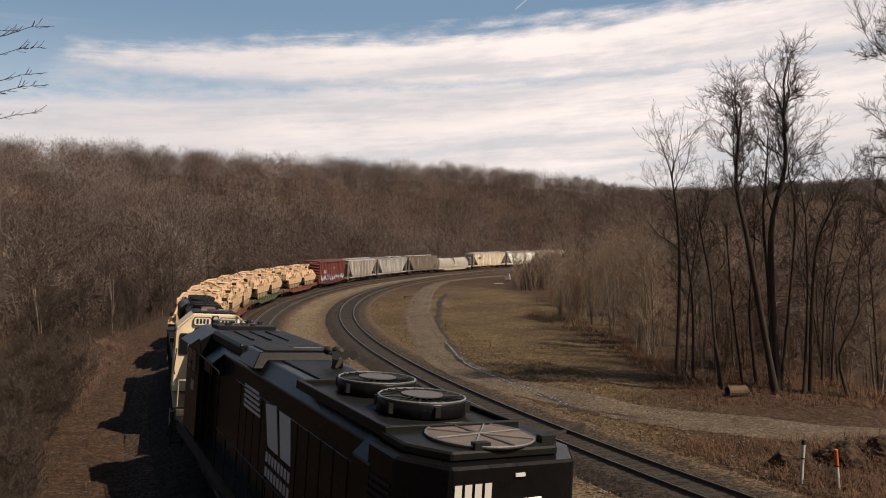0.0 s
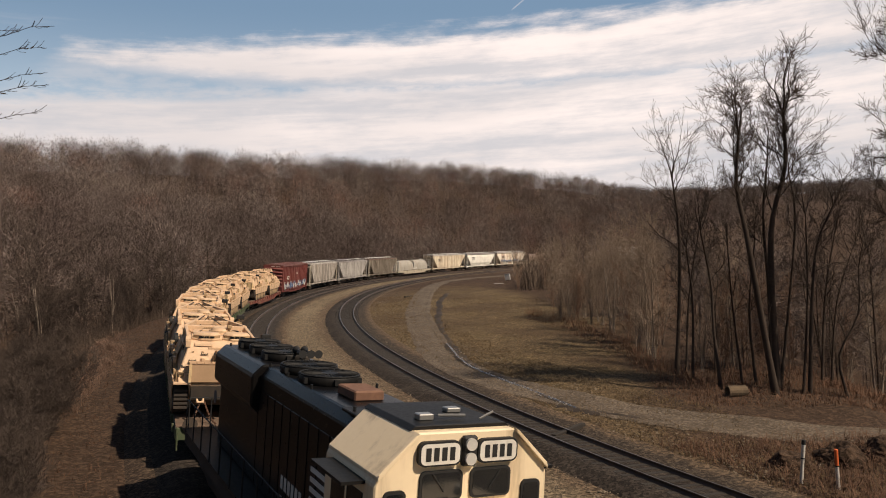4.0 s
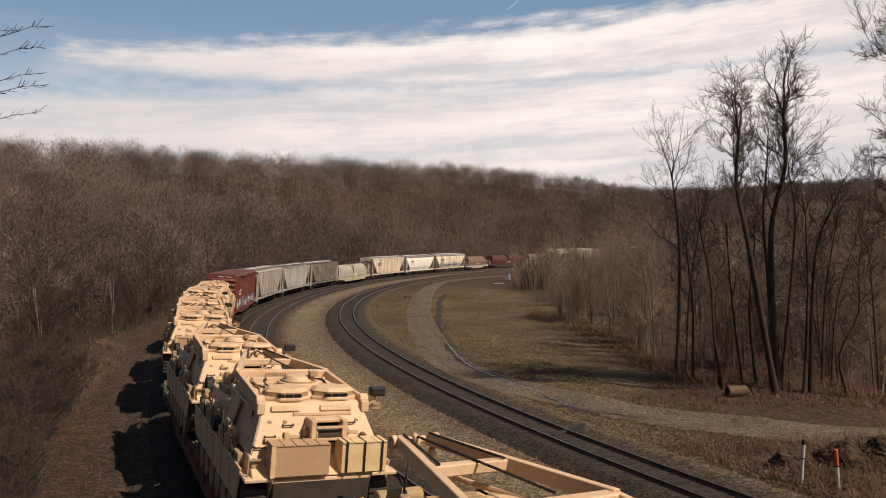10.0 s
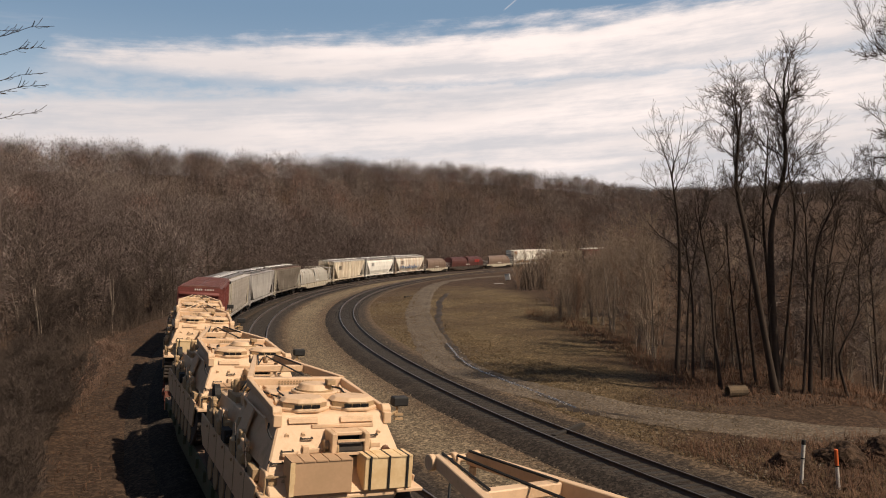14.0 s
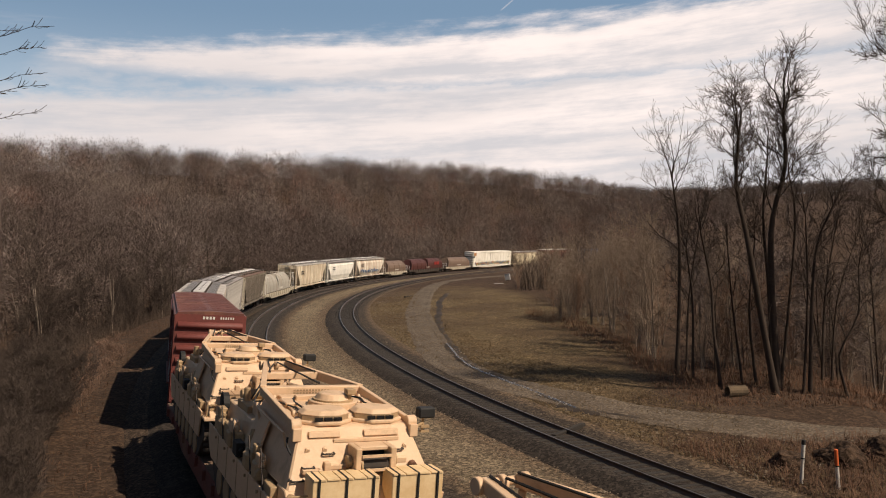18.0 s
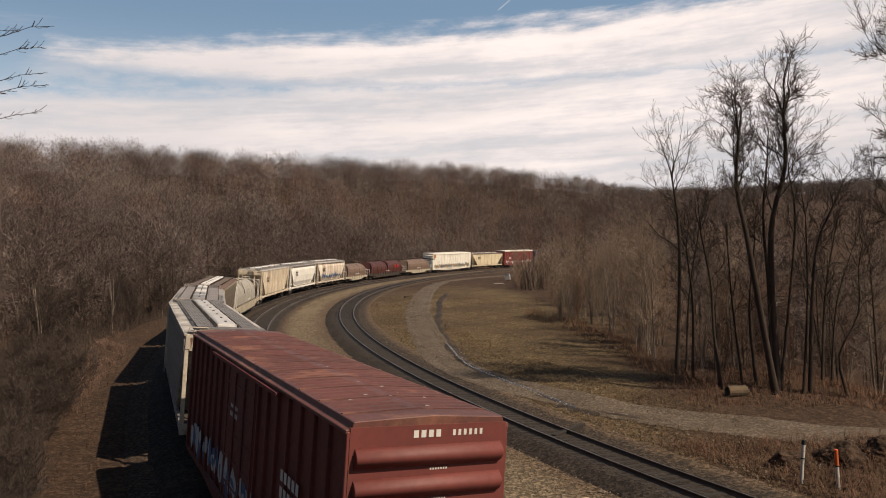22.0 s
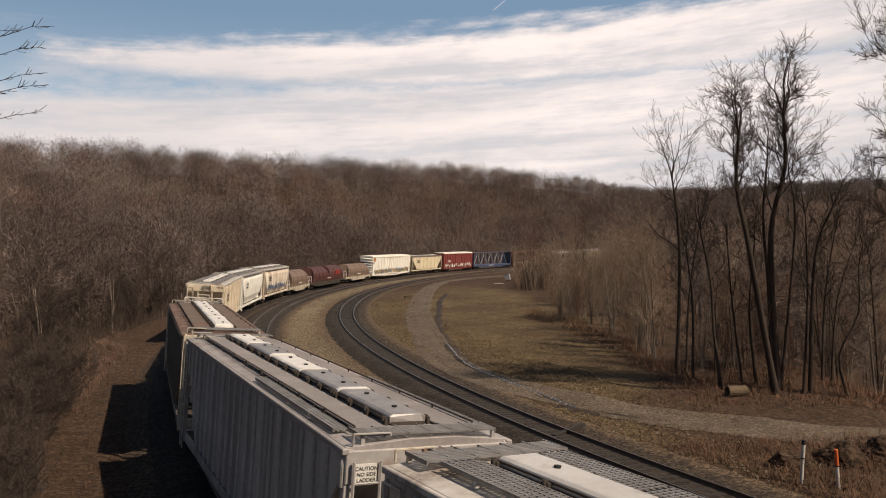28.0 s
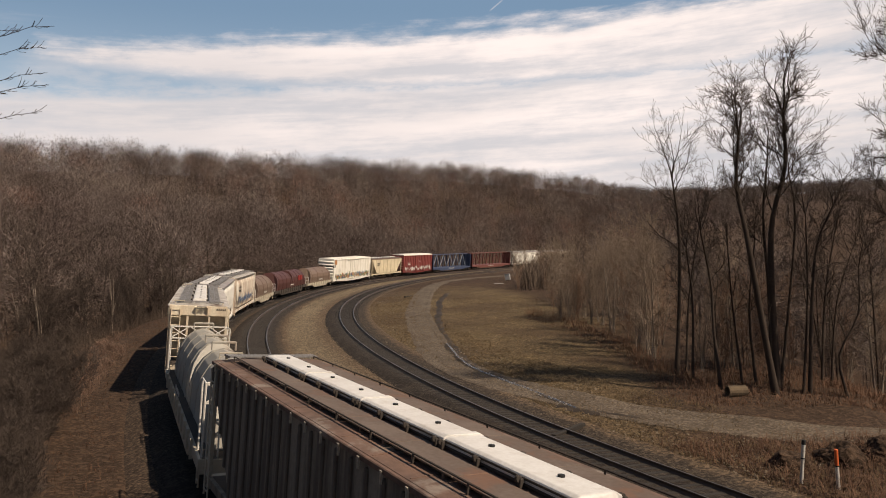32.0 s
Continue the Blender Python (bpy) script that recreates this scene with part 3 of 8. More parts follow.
def horn(parent, x, y, z):
    h = solid("horn", M_frame, parent, ("c", (x, y, z), (x, y, z + 0.28), 0.05, 8), ("b", x - 0.1, x + 0.1, y - 0.12, y + 0.12, z - 0.02, z + 0.22), bevel=0.01)
    for i, (dx, d) in enumerate(((-0.22, -1), (0.0, -1), (0.2, -1), (-0.1, 1), (0.12, 1))):
        solid("trumpet", M_rubber, h, ("c", (x + dx, y, z + 0.32), (x + dx, y + d * 0.34, z + 0.34), 0.03, 10, 0.04), ("c", (x + dx, y + d * 0.34, z + 0.34), (x + dx, y + d * 0.48, z + 0.34), 0.04, 10, 0.11))


def black_locomotive():
    e = tagged(new("locomotive"), "black six-axle diesel locomotive with white stripes, hood end leading", "locomotive", group="locomotives")
    solid("frame", M_frame, e, ("b", -1.5, 1.5, -10.4, 10.8, 1.0, 1.45), ("b", -0.9, 0.9, -10.7, 10.95, 0.85, 1.35), bevel=0.03)
    solid("walkway", M_roofblack, e, ("b", -1.58, 1.58, -10.3, 10.7, 1.45, 1.52))
    solid("fuel_tank", M_black, e, ("py", [(-1.45, 1.0), (-1.45, 0.55), (-1.1, 0.28), (1.1, 0.28), (1.45, 0.55), (1.45, 1.0)], -3.2, 3.2), bevel=0.03)
    # engine hood with chamfered shoulders, up to the cab
    solid("hood", M_black, e, ("py", [(-1.18, 1.52), (-1.18, 4.36), (-0.90, 4.70), (0.90, 4.70), (1.18, 4.36), (1.18, 1.52)], -6.1, 7.05), bevel=0.02)
    # flared radiator section at the hood end with chamfered corners
    end = [(-1.5, -6.6), (-1.5, -7.6), (-1.02, -8.35), (1.02, -8.35), (1.5, -7.6), (1.5, -6.6)]
    solid("radiator_housing", M_black, e, ("py", [(-1.16, 3.0), (-1.50, 3.35), (-1.50, 4.25), (-1.10, 4.64), (1.10, 4.64), (1.50, 4.25), (1.50, 3.35), (1.16, 3.0)], -6.75, -6.0), bevel=0.02)
    for s in (-1, 1):
        for k in range(7):
            solid("louvre", M_grille, e, ("b", s * 1.49 - 0.025, s * 1.49 + 0.025, -7.5, -6.7, 3.45 + 0.11 * k, 3.50 + 0.11 * k))
    solid("hood_end", M_black, e, ("pz", [(x * 0.99, y) for x, y in end], 1.52, 4.58), bevel=0.04)
    solid("end_roof", M_roofblack, e, ("pz", [(x * 0.86, -6.6 + (y + 6.6) * 0.86) for x, y in end], 4.58, 4.72), bevel=0.03)
    g = solid("radiator_screen", M_dust, e, ("c", (0, -7.35, 4.72), (0, -7.35, 4.76), 0.80, 32))
    solid("screen_rim", M_silver, g, *[("c", (0.82 * math.cos(a), -7.35 + 0.82 * math.sin(a), 4.76), (0.82 * math.cos(a + 0.2), -7.35 + 0.82 * math.sin(a + 0.2), 4.76), 0.018, 5) for a in np.arange(0, 6.28, 0.196)])
    solid("spokes", M_silver, g, *[("c", (-0.8 * math.cos(a), -7.35 - 0.8 * math.sin(a), 4.775), (0.8 * math.cos(a), -7.35 + 0.8 * math.sin(a), 4.775), 0.014, 5) for a in (0.15, 0.95, 1.72, 2.5)])
    solid("lift_lug", M_grille, e, ("b", -0.5, -0.25, -8.08, -7.95, 4.70, 4.82))
    solid("lift_lug", M_grille, e, ("b", 0.75, 1.0, -7.9, -7.75, 4.70, 4.82))
    # coaming round the fan well
    solid("fan_well", M_roofblack, e, ("b", -1.28, -1.18, -6.7, -2.2, 4.62, 4.80), ("b", 1.0, 1.1, -6.7, -2.2, 4.62, 4.80), ("b", -1.28, 1.1, -6.75, -6.65, 4.62, 4.80), ("b", -1.28, 1.1, -2.3, -2.2, 4.62, 4.80), ("b", -1.2, 1.05, -6.65, -2.3, 4.60, 4.71), bevel=0.012)
    fan(e, 0.0, -5.35, 4.72, 0.78, 0.26, M_black)
    fan(e, 0.0, -3.35, 4.72, 0.78, 0.26, M_black)
    horn(e, 0.35, -0.1, 4.74)
    solid("roof_hatch", M_roofblack, e, ("b", -0.62, 0.62, -1.9, 1.2, 4.70, 4.74), bevel=0.01)
    # raised intake box with a slot, then the ribbed roof up to the cab
    intake = solid("intake_box", M_black, e, ("loft", [(-1.30, 1.35, 4.50), (1.30, 1.35, 4.50), (1.30, 3.05, 4.50), (-1.30, 3.05, 4.50)], [(-1.05, 1.65, 4.88), (1.05, 1.65, 4.88), (1.05, 3.0, 4.88), (-1.05, 3.0, 4.88)]), bevel=0.02)
    solid("intake_lid", M_roofblack, intake, ("b", -0.92, 0.92, 1.75, 2.95, 4.88, 4.92), bevel=0.012)
    # flat black sheet on the lid paints the dark inside of the slot
    solid("slot", M_rubber, intake, ("b", -0.05, 0.72, 2.2, 2.75, 4.92, 4.925))
    solid("slot_rim", M_silver, intake, ("b", -0.05, 0.72, 2.17, 2.20, 4.92, 4.945))
    panel = solid("hood_roof_panel", M_roofblack, e, ("py", [(-1.20, 4.60), (-1.20, 4.80), (-1.12, 4.88), (1.12, 4.88), (1.20, 4.80), (1.20, 4.60)], 3.05, 7.05), bevel=0.015)
    for i in range(3):
        solid("roof_rib", M_roofblack, panel, ("b", -0.62 + 0.5 * i, -0.56 + 0.5 * i, 4.3, 6.8, 4.88, 4.92))
    solid("lift_ring", M_grille, panel, ("c", (-1.1, 3.2, 4.84), (-1.2, 3.2, 4.84), 0.06, 10))
    cab = solid("cab", M_black, e, ("py", [(-1.54, 1.52), (-1.54, 4.56), (-1.05, 4.88), (1.05, 4.88), (1.54, 4.56), (1.54, 1.52)], 7.05, 9.25), bevel=0.03)
    for x0, x1, y0, y1, z1 in ((-0.95, 0.95, 7.6, 8.2, 4.99), (-0.85, 0.9, 8.5, 9.1, 4.97)):
        solid("roof_unit", M_roofblack, cab, ("b", x0, x1, y0, y1, 4.86, z1), bevel=0.02)
    for x, y, z1 in ((-0.75, 8.95, 5.06), (-0.2, 8.85, 5.04), (0.35, 8.9, 5.10), (0.7, 8.75, 5.06), (-0.6, 7.75, 5.08), (0.2, 7.7, 5.06), (-0.9, 8.35, 5.0)):
        solid("roof_fitting", M_grille, cab, ("b", x - 0.07, x + 0.07, y - 0.06, y + 0.06, 4.86, z1), bevel=0.02)
    for x in (-0.45, 0.05):
        handrail(cab, M_silver, [(x, 7.66, 4.98), (x, 7.66, 5.05), (x + 0.22, 7.78, 5.05), (x + 0.22, 7.78, 4.98)], r=0.016, name="lift_handle")
    solid("antenna", M_silver, cab, ("c", (-0.8, 9.0, 5.05), (0.5, 9.0, 5.05), 0.022, 6))
    solid("antenna_dome", M_white, cab, ("c", (0.0, 8.95, 4.97), (0.0, 8.95, 5.10), 0.06, 12, 0.03))
    for s in (-1, 1):
        solid("awning", M_black, cab, ("py", [(s * 1.52, 4.60), (s * 1.80, 4.40), (s * 1.79, 4.37), (s * 1.52, 4.56)], 7.35, 9.2), bevel=0.006)
        for y0, y1 in ((7.5, 8.2), (8.3, 9.0)):
            w = solid("side_window", M_rubber, cab, ("b", s * 1.54 - 0.014, s * 1.54 + 0.014, y0 - 0.05, y1 + 0.05, 3.45, 4.22), bevel=0.01)
            solid("pane", M_glass, w, ("b", s * 1.556 - 0.006, s * 1.556 + 0.006, y0, y1, 3.5, 4.17))
        solid("cab_blower", M_black, e, ("py", [(s * 1.15, 4.40), (s * 1.50, 4.12), (s * 1.50, 3.75), (s * 1.15, 3.75)], 5.2, 6.4), bevel=0.02)
        solid("rear_door", M_black, cab, ("b", min(s * 0.9, s * 1.45), max(s * 0.9, s * 1.45), 7.02, 7.06, 1.6, 3.7), bevel=0.01)
        handrail(e, M_rubber, [(s * 1.56, -7.6, 2.55), (s * 1.56, 3.9, 2.55)], posts=9, foot=1.5)
        handrail(e, M_roofblack, [(s * 1.56, 7.0, 4.15), (s * 1.56, 4.0, 4.05), (s * 1.56, 3.85, 3.95), (s * 1.56, 3.85, 1.5)], r=0.024, name="tall_handrail")
        for y in (6.1, 5.1):
            solid("stanchion", M_roofblack, e, ("c", (s * 1.56, y, 1.5), (s * 1.56, y, 4.12), 0.02, 6))
        ladder(e, M_rubber, s * 1.5, -10.25, 0.45, 1.5, along_y=False, width=0.4, name="step")
        ladder(e, M_rubber, s * 1.5, 10.6, 0.45, 1.5, along_y=False, width=0.4, name="step")
    solid("nose", M_black, e, ("px", [(9.25, 1.52), (9.25, 3.55), (10.4, 3.35), (10.6, 3.0), (10.6, 1.52)], -1.3, 1.3), bevel=0.08)
    for s in (-1, 1):
        for y in np.arange(-5.8, 3.2, 0.72):
            solid("access_door", M_black, e, ("b", s * 1.18 - 0.015, s * 1.18 + 0.015, y, y + 0.64, 1.7, 3.9), bevel=0.008)
    # white stripes and emblem on the side facing out, and numerals as bars
    for s in (-1, 1):
        for i in range(5):
            solid("stripe", M_mark, e, ("px", [(0.75 + 0.06 * i, 3.42 + 0.125 * i), (2.4, 3.42 + 0.125 * i), (2.4, 3.49 + 0.125 * i), (0.70 + 0.06 * i, 3.49 + 0.125 * i)], s * 1.192, s * 1.202))
        solid("emblem", M_mark, e, ("px", [(-0.95, 2.95), (-0.1, 2.95), (0.3, 3.85), (-0.6, 3.95)], s * 1.192, s * 1.202))
        solid("emblem", M_mark, e, ("px", [(-1.9, 2.95), (-1.15, 2.95), (-0.85, 3.9), (-1.7, 3.9)], s * 1.192, s * 1.202))
        bars(e, M_mark, s * 1.198, -1.9, 2.6, (0, 1, 0), 2.0, 0.22, 8, n_rows=2, normal=(s, 0, 0), name="lettering")
        bars(e, M_mark, s * 1.548, 7.7, 2.9, (0, 1, 0), 0.55, 0.32, 4, normal=(s, 0, 0), name="number")
        for i in range(4):
            solid("nose_stripe", M_mark, e, ("px", [(9.7, 2.0 + 0.3 * i), (10.5, 2.1 + 0.3 * i), (10.5, 2.25 + 0.3 * i), (9.7, 2.15 + 0.3 * i)], s * 1.30, s * 1.306))
    bars(e, M_mark, -0.95, -8.365, 3.93, (1, 0, 0), 0.62, 0.42, 4, gap=0.3, name="number")
    bars(e, M_mark, 1.10, -8.22, 3.98, (0.54, 0.84, 0), 0.55, 0.38, 4, gap=0.3, name="number", normal=(0.84, -0.54, 0))
    solid("end_headlight", M_lamp, e, ("c", (0.08, -8.36, 3.96), (0.08, -8.42, 3.96), 0.10, 14), ("c", (0.32, -8.36, 3.96), (0.32, -8.42, 3.96), 0.10, 14))
    solid("headlight_surround", M_silver, e, ("b", -0.06, 0.46, -8.39, -8.35, 3.82, 4.10), bevel=0.015)
    solid("marker", M_mark, e, ("b", 0.0, 0.16, -8.375, -8.355, 4.4, 4.45))
    for x in (-0.9, 0.5):
        solid("grab_iron", M_rubber, e, ("c", (x, -8.4, 3.9), (x + 0.3, -8.4, 3.9), 0.02, 6))
    handrail(e, M_rubber, [(-1.5, -10.3, 2.5), (1.5, -10.3, 2.5)], posts=4, foot=1.5)
    for y in (-7.0, 7.0):
        bogie(e, y, 3)
    couplers(e, 11.15)
    return rides(e, 14.55, 14.0)


def round_rect(x0, x1, z0, z1, r, n=4):
    """Outline of a rectangle with rounded corners."""
    x0, x1 = min(x0, x1), max(x0, x1)
    out = []
    for cx, cz, a0 in ((x1 - r, z1 - r, 0.0), (x0 + r, z1 - r, 90.0), (x0 + r, z0 + r, 180.0), (x1 - r, z0 + r, 270.0)):
        out += [(cx + r * math.cos(radians(a0 + 90.0 * k / n)), cz + r * math.sin(radians(a0 + 90.0 * k / n))) for k in range(n + 1)]
    return out


def cream_locomotive():
    e = tagged(new("locomotive"), "six-axle diesel locomotive, cream cab and nose, sooty black hood", "locomotive", group="locomotives")
    solid("frame", M_frame, e, ("b", -1.45, 1.45, -9.6, 9.6, 1.0, 1.45), bevel=0.03)
    solid("walkway", M_roofblack, e, ("b", -1.55, 1.55, -9.5, 9.5, 1.45, 1.52))
    solid("fuel_tank", M_black, e, ("py", [(-1.4, 1.0), (-1.4, 0.5), (-1.0, 0.3), (1.0, 0.3), (1.4, 0.5), (1.4, 1.0)], -3.0, 3.0), bevel=0.03)
    # low nose with chamfered front
    solid("nose", M_cream, e, ("pz", [(-0.95, -6.25), (-0.52, -7.55), (0.52, -7.55), (0.95, -6.25)], 1.52, 3.60), bevel=0.03)
    solid("bell", M_silver, e, ("c", (0.25, -6.9, 3.62), (0.25, -6.9, 3.72), 0.12, 12, 0.08))
    for z in (2.6, 2.9):
        solid("grab_iron", M_rubber, e, ("c", (-0.95, -7.1, z), (-0.95, -6.75, z), 0.02, 6))
    cabp = [(-1.52, 1.52), (-1.52, 4.0), (-1.42, 4.2), (-0.86, 4.74), (0.86, 4.74), (1.42, 4.2), (1.52, 4.0), (1.52, 1.52)]
    cab = solid("cab", M_cream, e, ("py", cabp, -6.25, -4.15), bevel=0.025)
    solid("cab_roof", M_roofblack, cab, ("py", [(-0.9, 4.73), (-0.8, 4.80), (0.8, 4.80), (0.9, 4.73)], -6.05, -4.15), bevel=0.01)
    for x, y, z1 in ((-0.45, -5.6, 4.9), (0.32, -5.1, 4.88)):
        solid("antenna_base", M_silver, cab, ("b", x - 0.13, x + 0.13, y - 0.1, y + 0.1, 4.80, z1), bevel=0.015)
    solid("antenna", M_silver, cab, ("c", (-0.2, -5.6, 4.86), (0.25, -5.7, 4.86), 0.025, 6))
    solid("antenna", M_silver, cab, ("c", (0.4, -5.9, 4.84), (0.65, -5.9, 4.95), 0.02, 5))
    # sloping eaves over the side windows
    for s in (-1, 1):
        solid("eave", M_cream, cab, ("py", [(s * 0.86, 4.75), (s * 1.5, 4.14), (s * 1.5, 4.08), (s * 0.86, 4.69)], -6.32, -4.2), bevel=0.008)
        solid("awning", M_roofblack, cab, ("px", [(-5.9, 4.0), (-4.5, 4.0), (-4.5, 3.95), (-5.9, 3.95)], s * 1.5, s * 1.9))
        solid("side_window", M_glass, cab, ("b", s * 1.515 - 0.014, s * 1.515 + 0.014, -5.85, -5.2, 3.15, 3.8), ("b", s * 1.515 - 0.014, s * 1.515 + 0.014, -5.1, -4.5, 3.15, 3.8))
        # front side windows in rubber frames
        w = solid("front_side_window", M_rubber, cab, ("py", round_rect(s * 1.02, s * 1.38, 3.02, 3.92, 0.09), -6.285, -6.25))
        solid("pane", M_glass, w, ("py", round_rect(s * 1.06, s * 1.34, 3.07, 3.87, 0.06), -6.292, -6.286))
        w = solid("windscreen", M_rubber, cab, ("py", round_rect(s * 0.07, s * 0.80, 3.71, 4.17, 0.09), -6.285, -6.25))
        solid("pane", M_glass, w, ("py", round_rect(s * 0.11, s * 0.76, 3.75, 4.13, 0.065), -6.292, -6.286))
        solid("wiper", M_rubber, w, ("c", (s * 0.6, -6.3, 4.13), (s * 0.4, -6.3, 3.85), 0.012, 5))
        nb = solid("number_board", M_rubber, cab, ("py", round_rect(s * 0.15, s * 0.87, 4.25, 4.62, 0.11), -6.34, -6.25))
        solid("board_face", M_white, nb, ("py", round_rect(s * 0.18, s * 0.84, 4.28, 4.59, 0.09), -6.352, -6.341))
        bars(nb, M_rubber, s * 0.51 - 0.25, -6.353, 4.335, (1, 0, 0), 0.54, 0.20, 4, gap=0.34, name="number")
        handrail(e, M_rubber, [(s * 1.52, -7.9, 2.5), (s * 1.52, -6.5, 2.5), (s * 1.45, -6.35, 3.3)], r=0.025)
        handrail(e, M_rubber, [(s * 1.55, -3.9, 2.55), (s * 1.55, 8.9, 2.55)], posts=10, foot=1.5)
        ladder(e, M_rubber, s * 1.45, -9.45, 0.45, 1.5, along_y=False, width=0.4, name="step")
    for x0, x1, y in ((-0.5, -0.2, -6.5), (0.1, 0.4, -6.42), (-0.15, 0.15, -7.35)):
        handrail(e, M_rubber, [(x0, y, 3.60), (x0, y, 3.68), (x1, y, 3.68), (x1, y, 3.60)], r=0.016, name="nose_grab")
    for s in (-1, 1):
        solid("drip_rail", M_cream, cab, ("c", (s * 0.9, -6.3, 4.70), (s * 1.48, -6.3, 4.16), 0.022, 6))
        solid("mirror", M_rubber, cab, ("b", s * 1.62 - 0.02, s * 1.62 + 0.02, -6.05, -5.9, 3.3, 3.7), ("c", (s * 1.5, -5.97, 3.5), (s * 1.62, -5.97, 3.5), 0.012, 5))
    solid("headlight", M_rubber, cab, ("b", -0.13, 0.13, -6.36, -6.25, 4.22, 4.68), bevel=0.03)
    for z in (4.34, 4.56):
        solid("lens", M_lamp, cab, ("c", (0, -6.36, z), (0, -6.40, z), 0.095, 16))
    # long hood
    hood = [(-0.9, 1.52), (-0.9, 4.25), (-0.72, 4.48), (0.72, 4.48), (0.9, 4.25), (0.9, 1.52)]
    solid("hood", M_black, e, ("py", hood, -4.1, 2.7), bevel=0.03)
    rad = [(-0.9, 1.52), (-0.9, 3.3), (-1.12, 3.5), (-1.12, 4.25), (-0.85, 4.52), (0.85, 4.52), (1.12, 4.25), (1.12, 3.5), (0.9, 3.3), (0.9, 1.52)]
    solid("radiator_hood", M_black, e, ("py", rad, 2.7, 7.25), bevel=0.05)
    solid("cab_panel", M_roofblack, e, ("b", -0.85, 0.85, -4.1, -3.0, 4.46, 4.52), bevel=0.015)
    for y in (3.75, 5.1, 6.45):
        fan(e, 0.0, y, 4.5, 0.62, 0.22, M_roofblack, hub=False)
    for y in (0.1, 1.6):
        fan(e, 0.0, y, 4.47, 0.70, 0.20, M_roofblack, name="brake_fan", hub=False)
    horn(e, 0.25, 2.75, 4.5)
    solid("exhaust_stack", M_rust, e, ("b", -0.32, 0.32, -2.3, -1.3, 4.47, 4.68), bevel=0.03)
    solid("lift_ring", M_grille, e, *[("c", (x, y, 4.5), (x, y, 4.6), 0.03, 6) for x in (-0.75, 0.75) for y in (-3.4, -0.9, 0.85, 2.4, 6.9)])
    for s in (-1, 1):
        for y in np.arange(-3.9, 2.4, 0.64):
            solid("access_door", M_black, e, ("b", s * 0.905 - 0.014, s * 0.905 + 0.014, y, y + 0.55, 1.7, 3.9), bevel=0.006)
    solid("end_vent", M_dust, e, ("c", (-1.13, 6.8, 3.0), (-1.14, 6.8, 3.0), 0.2, 16))
    for s in (-1, 1):
        solid("stripe", M_mark, e, *[("b", s * 0.925 - 0.008, s * 0.925 + 0.008, -3.0 + 0.1 * i, -1.7, 2.4 + 0.2 * i, 2.5 + 0.2 * i) for i in range(4)])
        bars(e, M_mark, s * 0.925, -1.2, 2.1, (0, 1, 0), 1.6, 0.3, 6, n_rows=2, normal=(s, 0, 0))
    handrail(e, M_rubber, [(-1.4, 9.4, 2.5), (1.4, 9.4, 2.5)], posts=4, foot=1.5)
    handrail(e, M_cream, [(-1.4, -9.4, 2.5), (-0.5, -9.4, 2.5)], posts=2, foot=1.5)
    handrail(e, M_cream, [(0.5, -9.4, 2.5), (1.4, -9.4, 2.5)], posts=2, foot=1.5)
    for y in (-6.3, 6.3):
        bogie(e, y, 3)
    couplers(e, 10.3)
    return rides(e, 36.1, 12.6)


black_locomotive()
cream_locomotive()


# ---- flatcars with recovery vehicles ----
def flatcar(mat, label):
    e = tagged(new("flatcar"), label, "flatcar", group="flatcars under the vehicles")
    solid("deck", M_deck, e, ("b", -1.52, 1.52, -9.85, 9.85, 1.0, 1.13))
    for i, x in enumerate(np.arange(-1.35, 1.4, 0.45)):
        solid("deck_plank", M_deck, e, ("b", x - 0.21, x + 0.21, -9.8, 9.8, 1.13, 1.15))
    for s in (-1, 1):
        solid("side_sill", mat, e, ("px", [(-9.9, 1.12), (-9.9, 0.75), (-6.5, 0.72), (-5.0, 0.42), (5.0, 0.42), (6.5, 0.72), (9.9, 0.75), (9.9, 1.12)], s * 1.5, s * 1.58), bevel=0.01)
        for y in np.arange(-9.0, 9.1, 1.5):
            solid("stake_pocket", mat, e, ("b", s * 1.62 - 0.05, s * 1.62 + 0.05, y - 0.08, y + 0.08, 0.8, 1.08))
        solid("end_sill", mat, e, ("b", -1.55, 1.55, s * 9.88 - 0.06, s * 9.88 + 0.06, 0.7, 1.13), bevel=0.015)
        ladder(e, mat, s * 1.5, s * 9.7, 0.35, 1.0, name="step")
    solid("centre_sill", M_frame, e, ("b", -0.35, 0.35, -9.8, 9.8, 0.55, 1.0))
    solid("brake_wheel", M_frame, e, ("c", (-1.1, -9.98, 1.25), (-1.1, -10.02, 1.25), 0.26, 16), ("c", (-1.1, -9.95, 0.9), (-1.1, -9.95, 1.25), 0.03, 6))
    for y in (-6.9, 6.9):
        bogie(e, y, 3)
    couplers(e, 10.45)
    return e


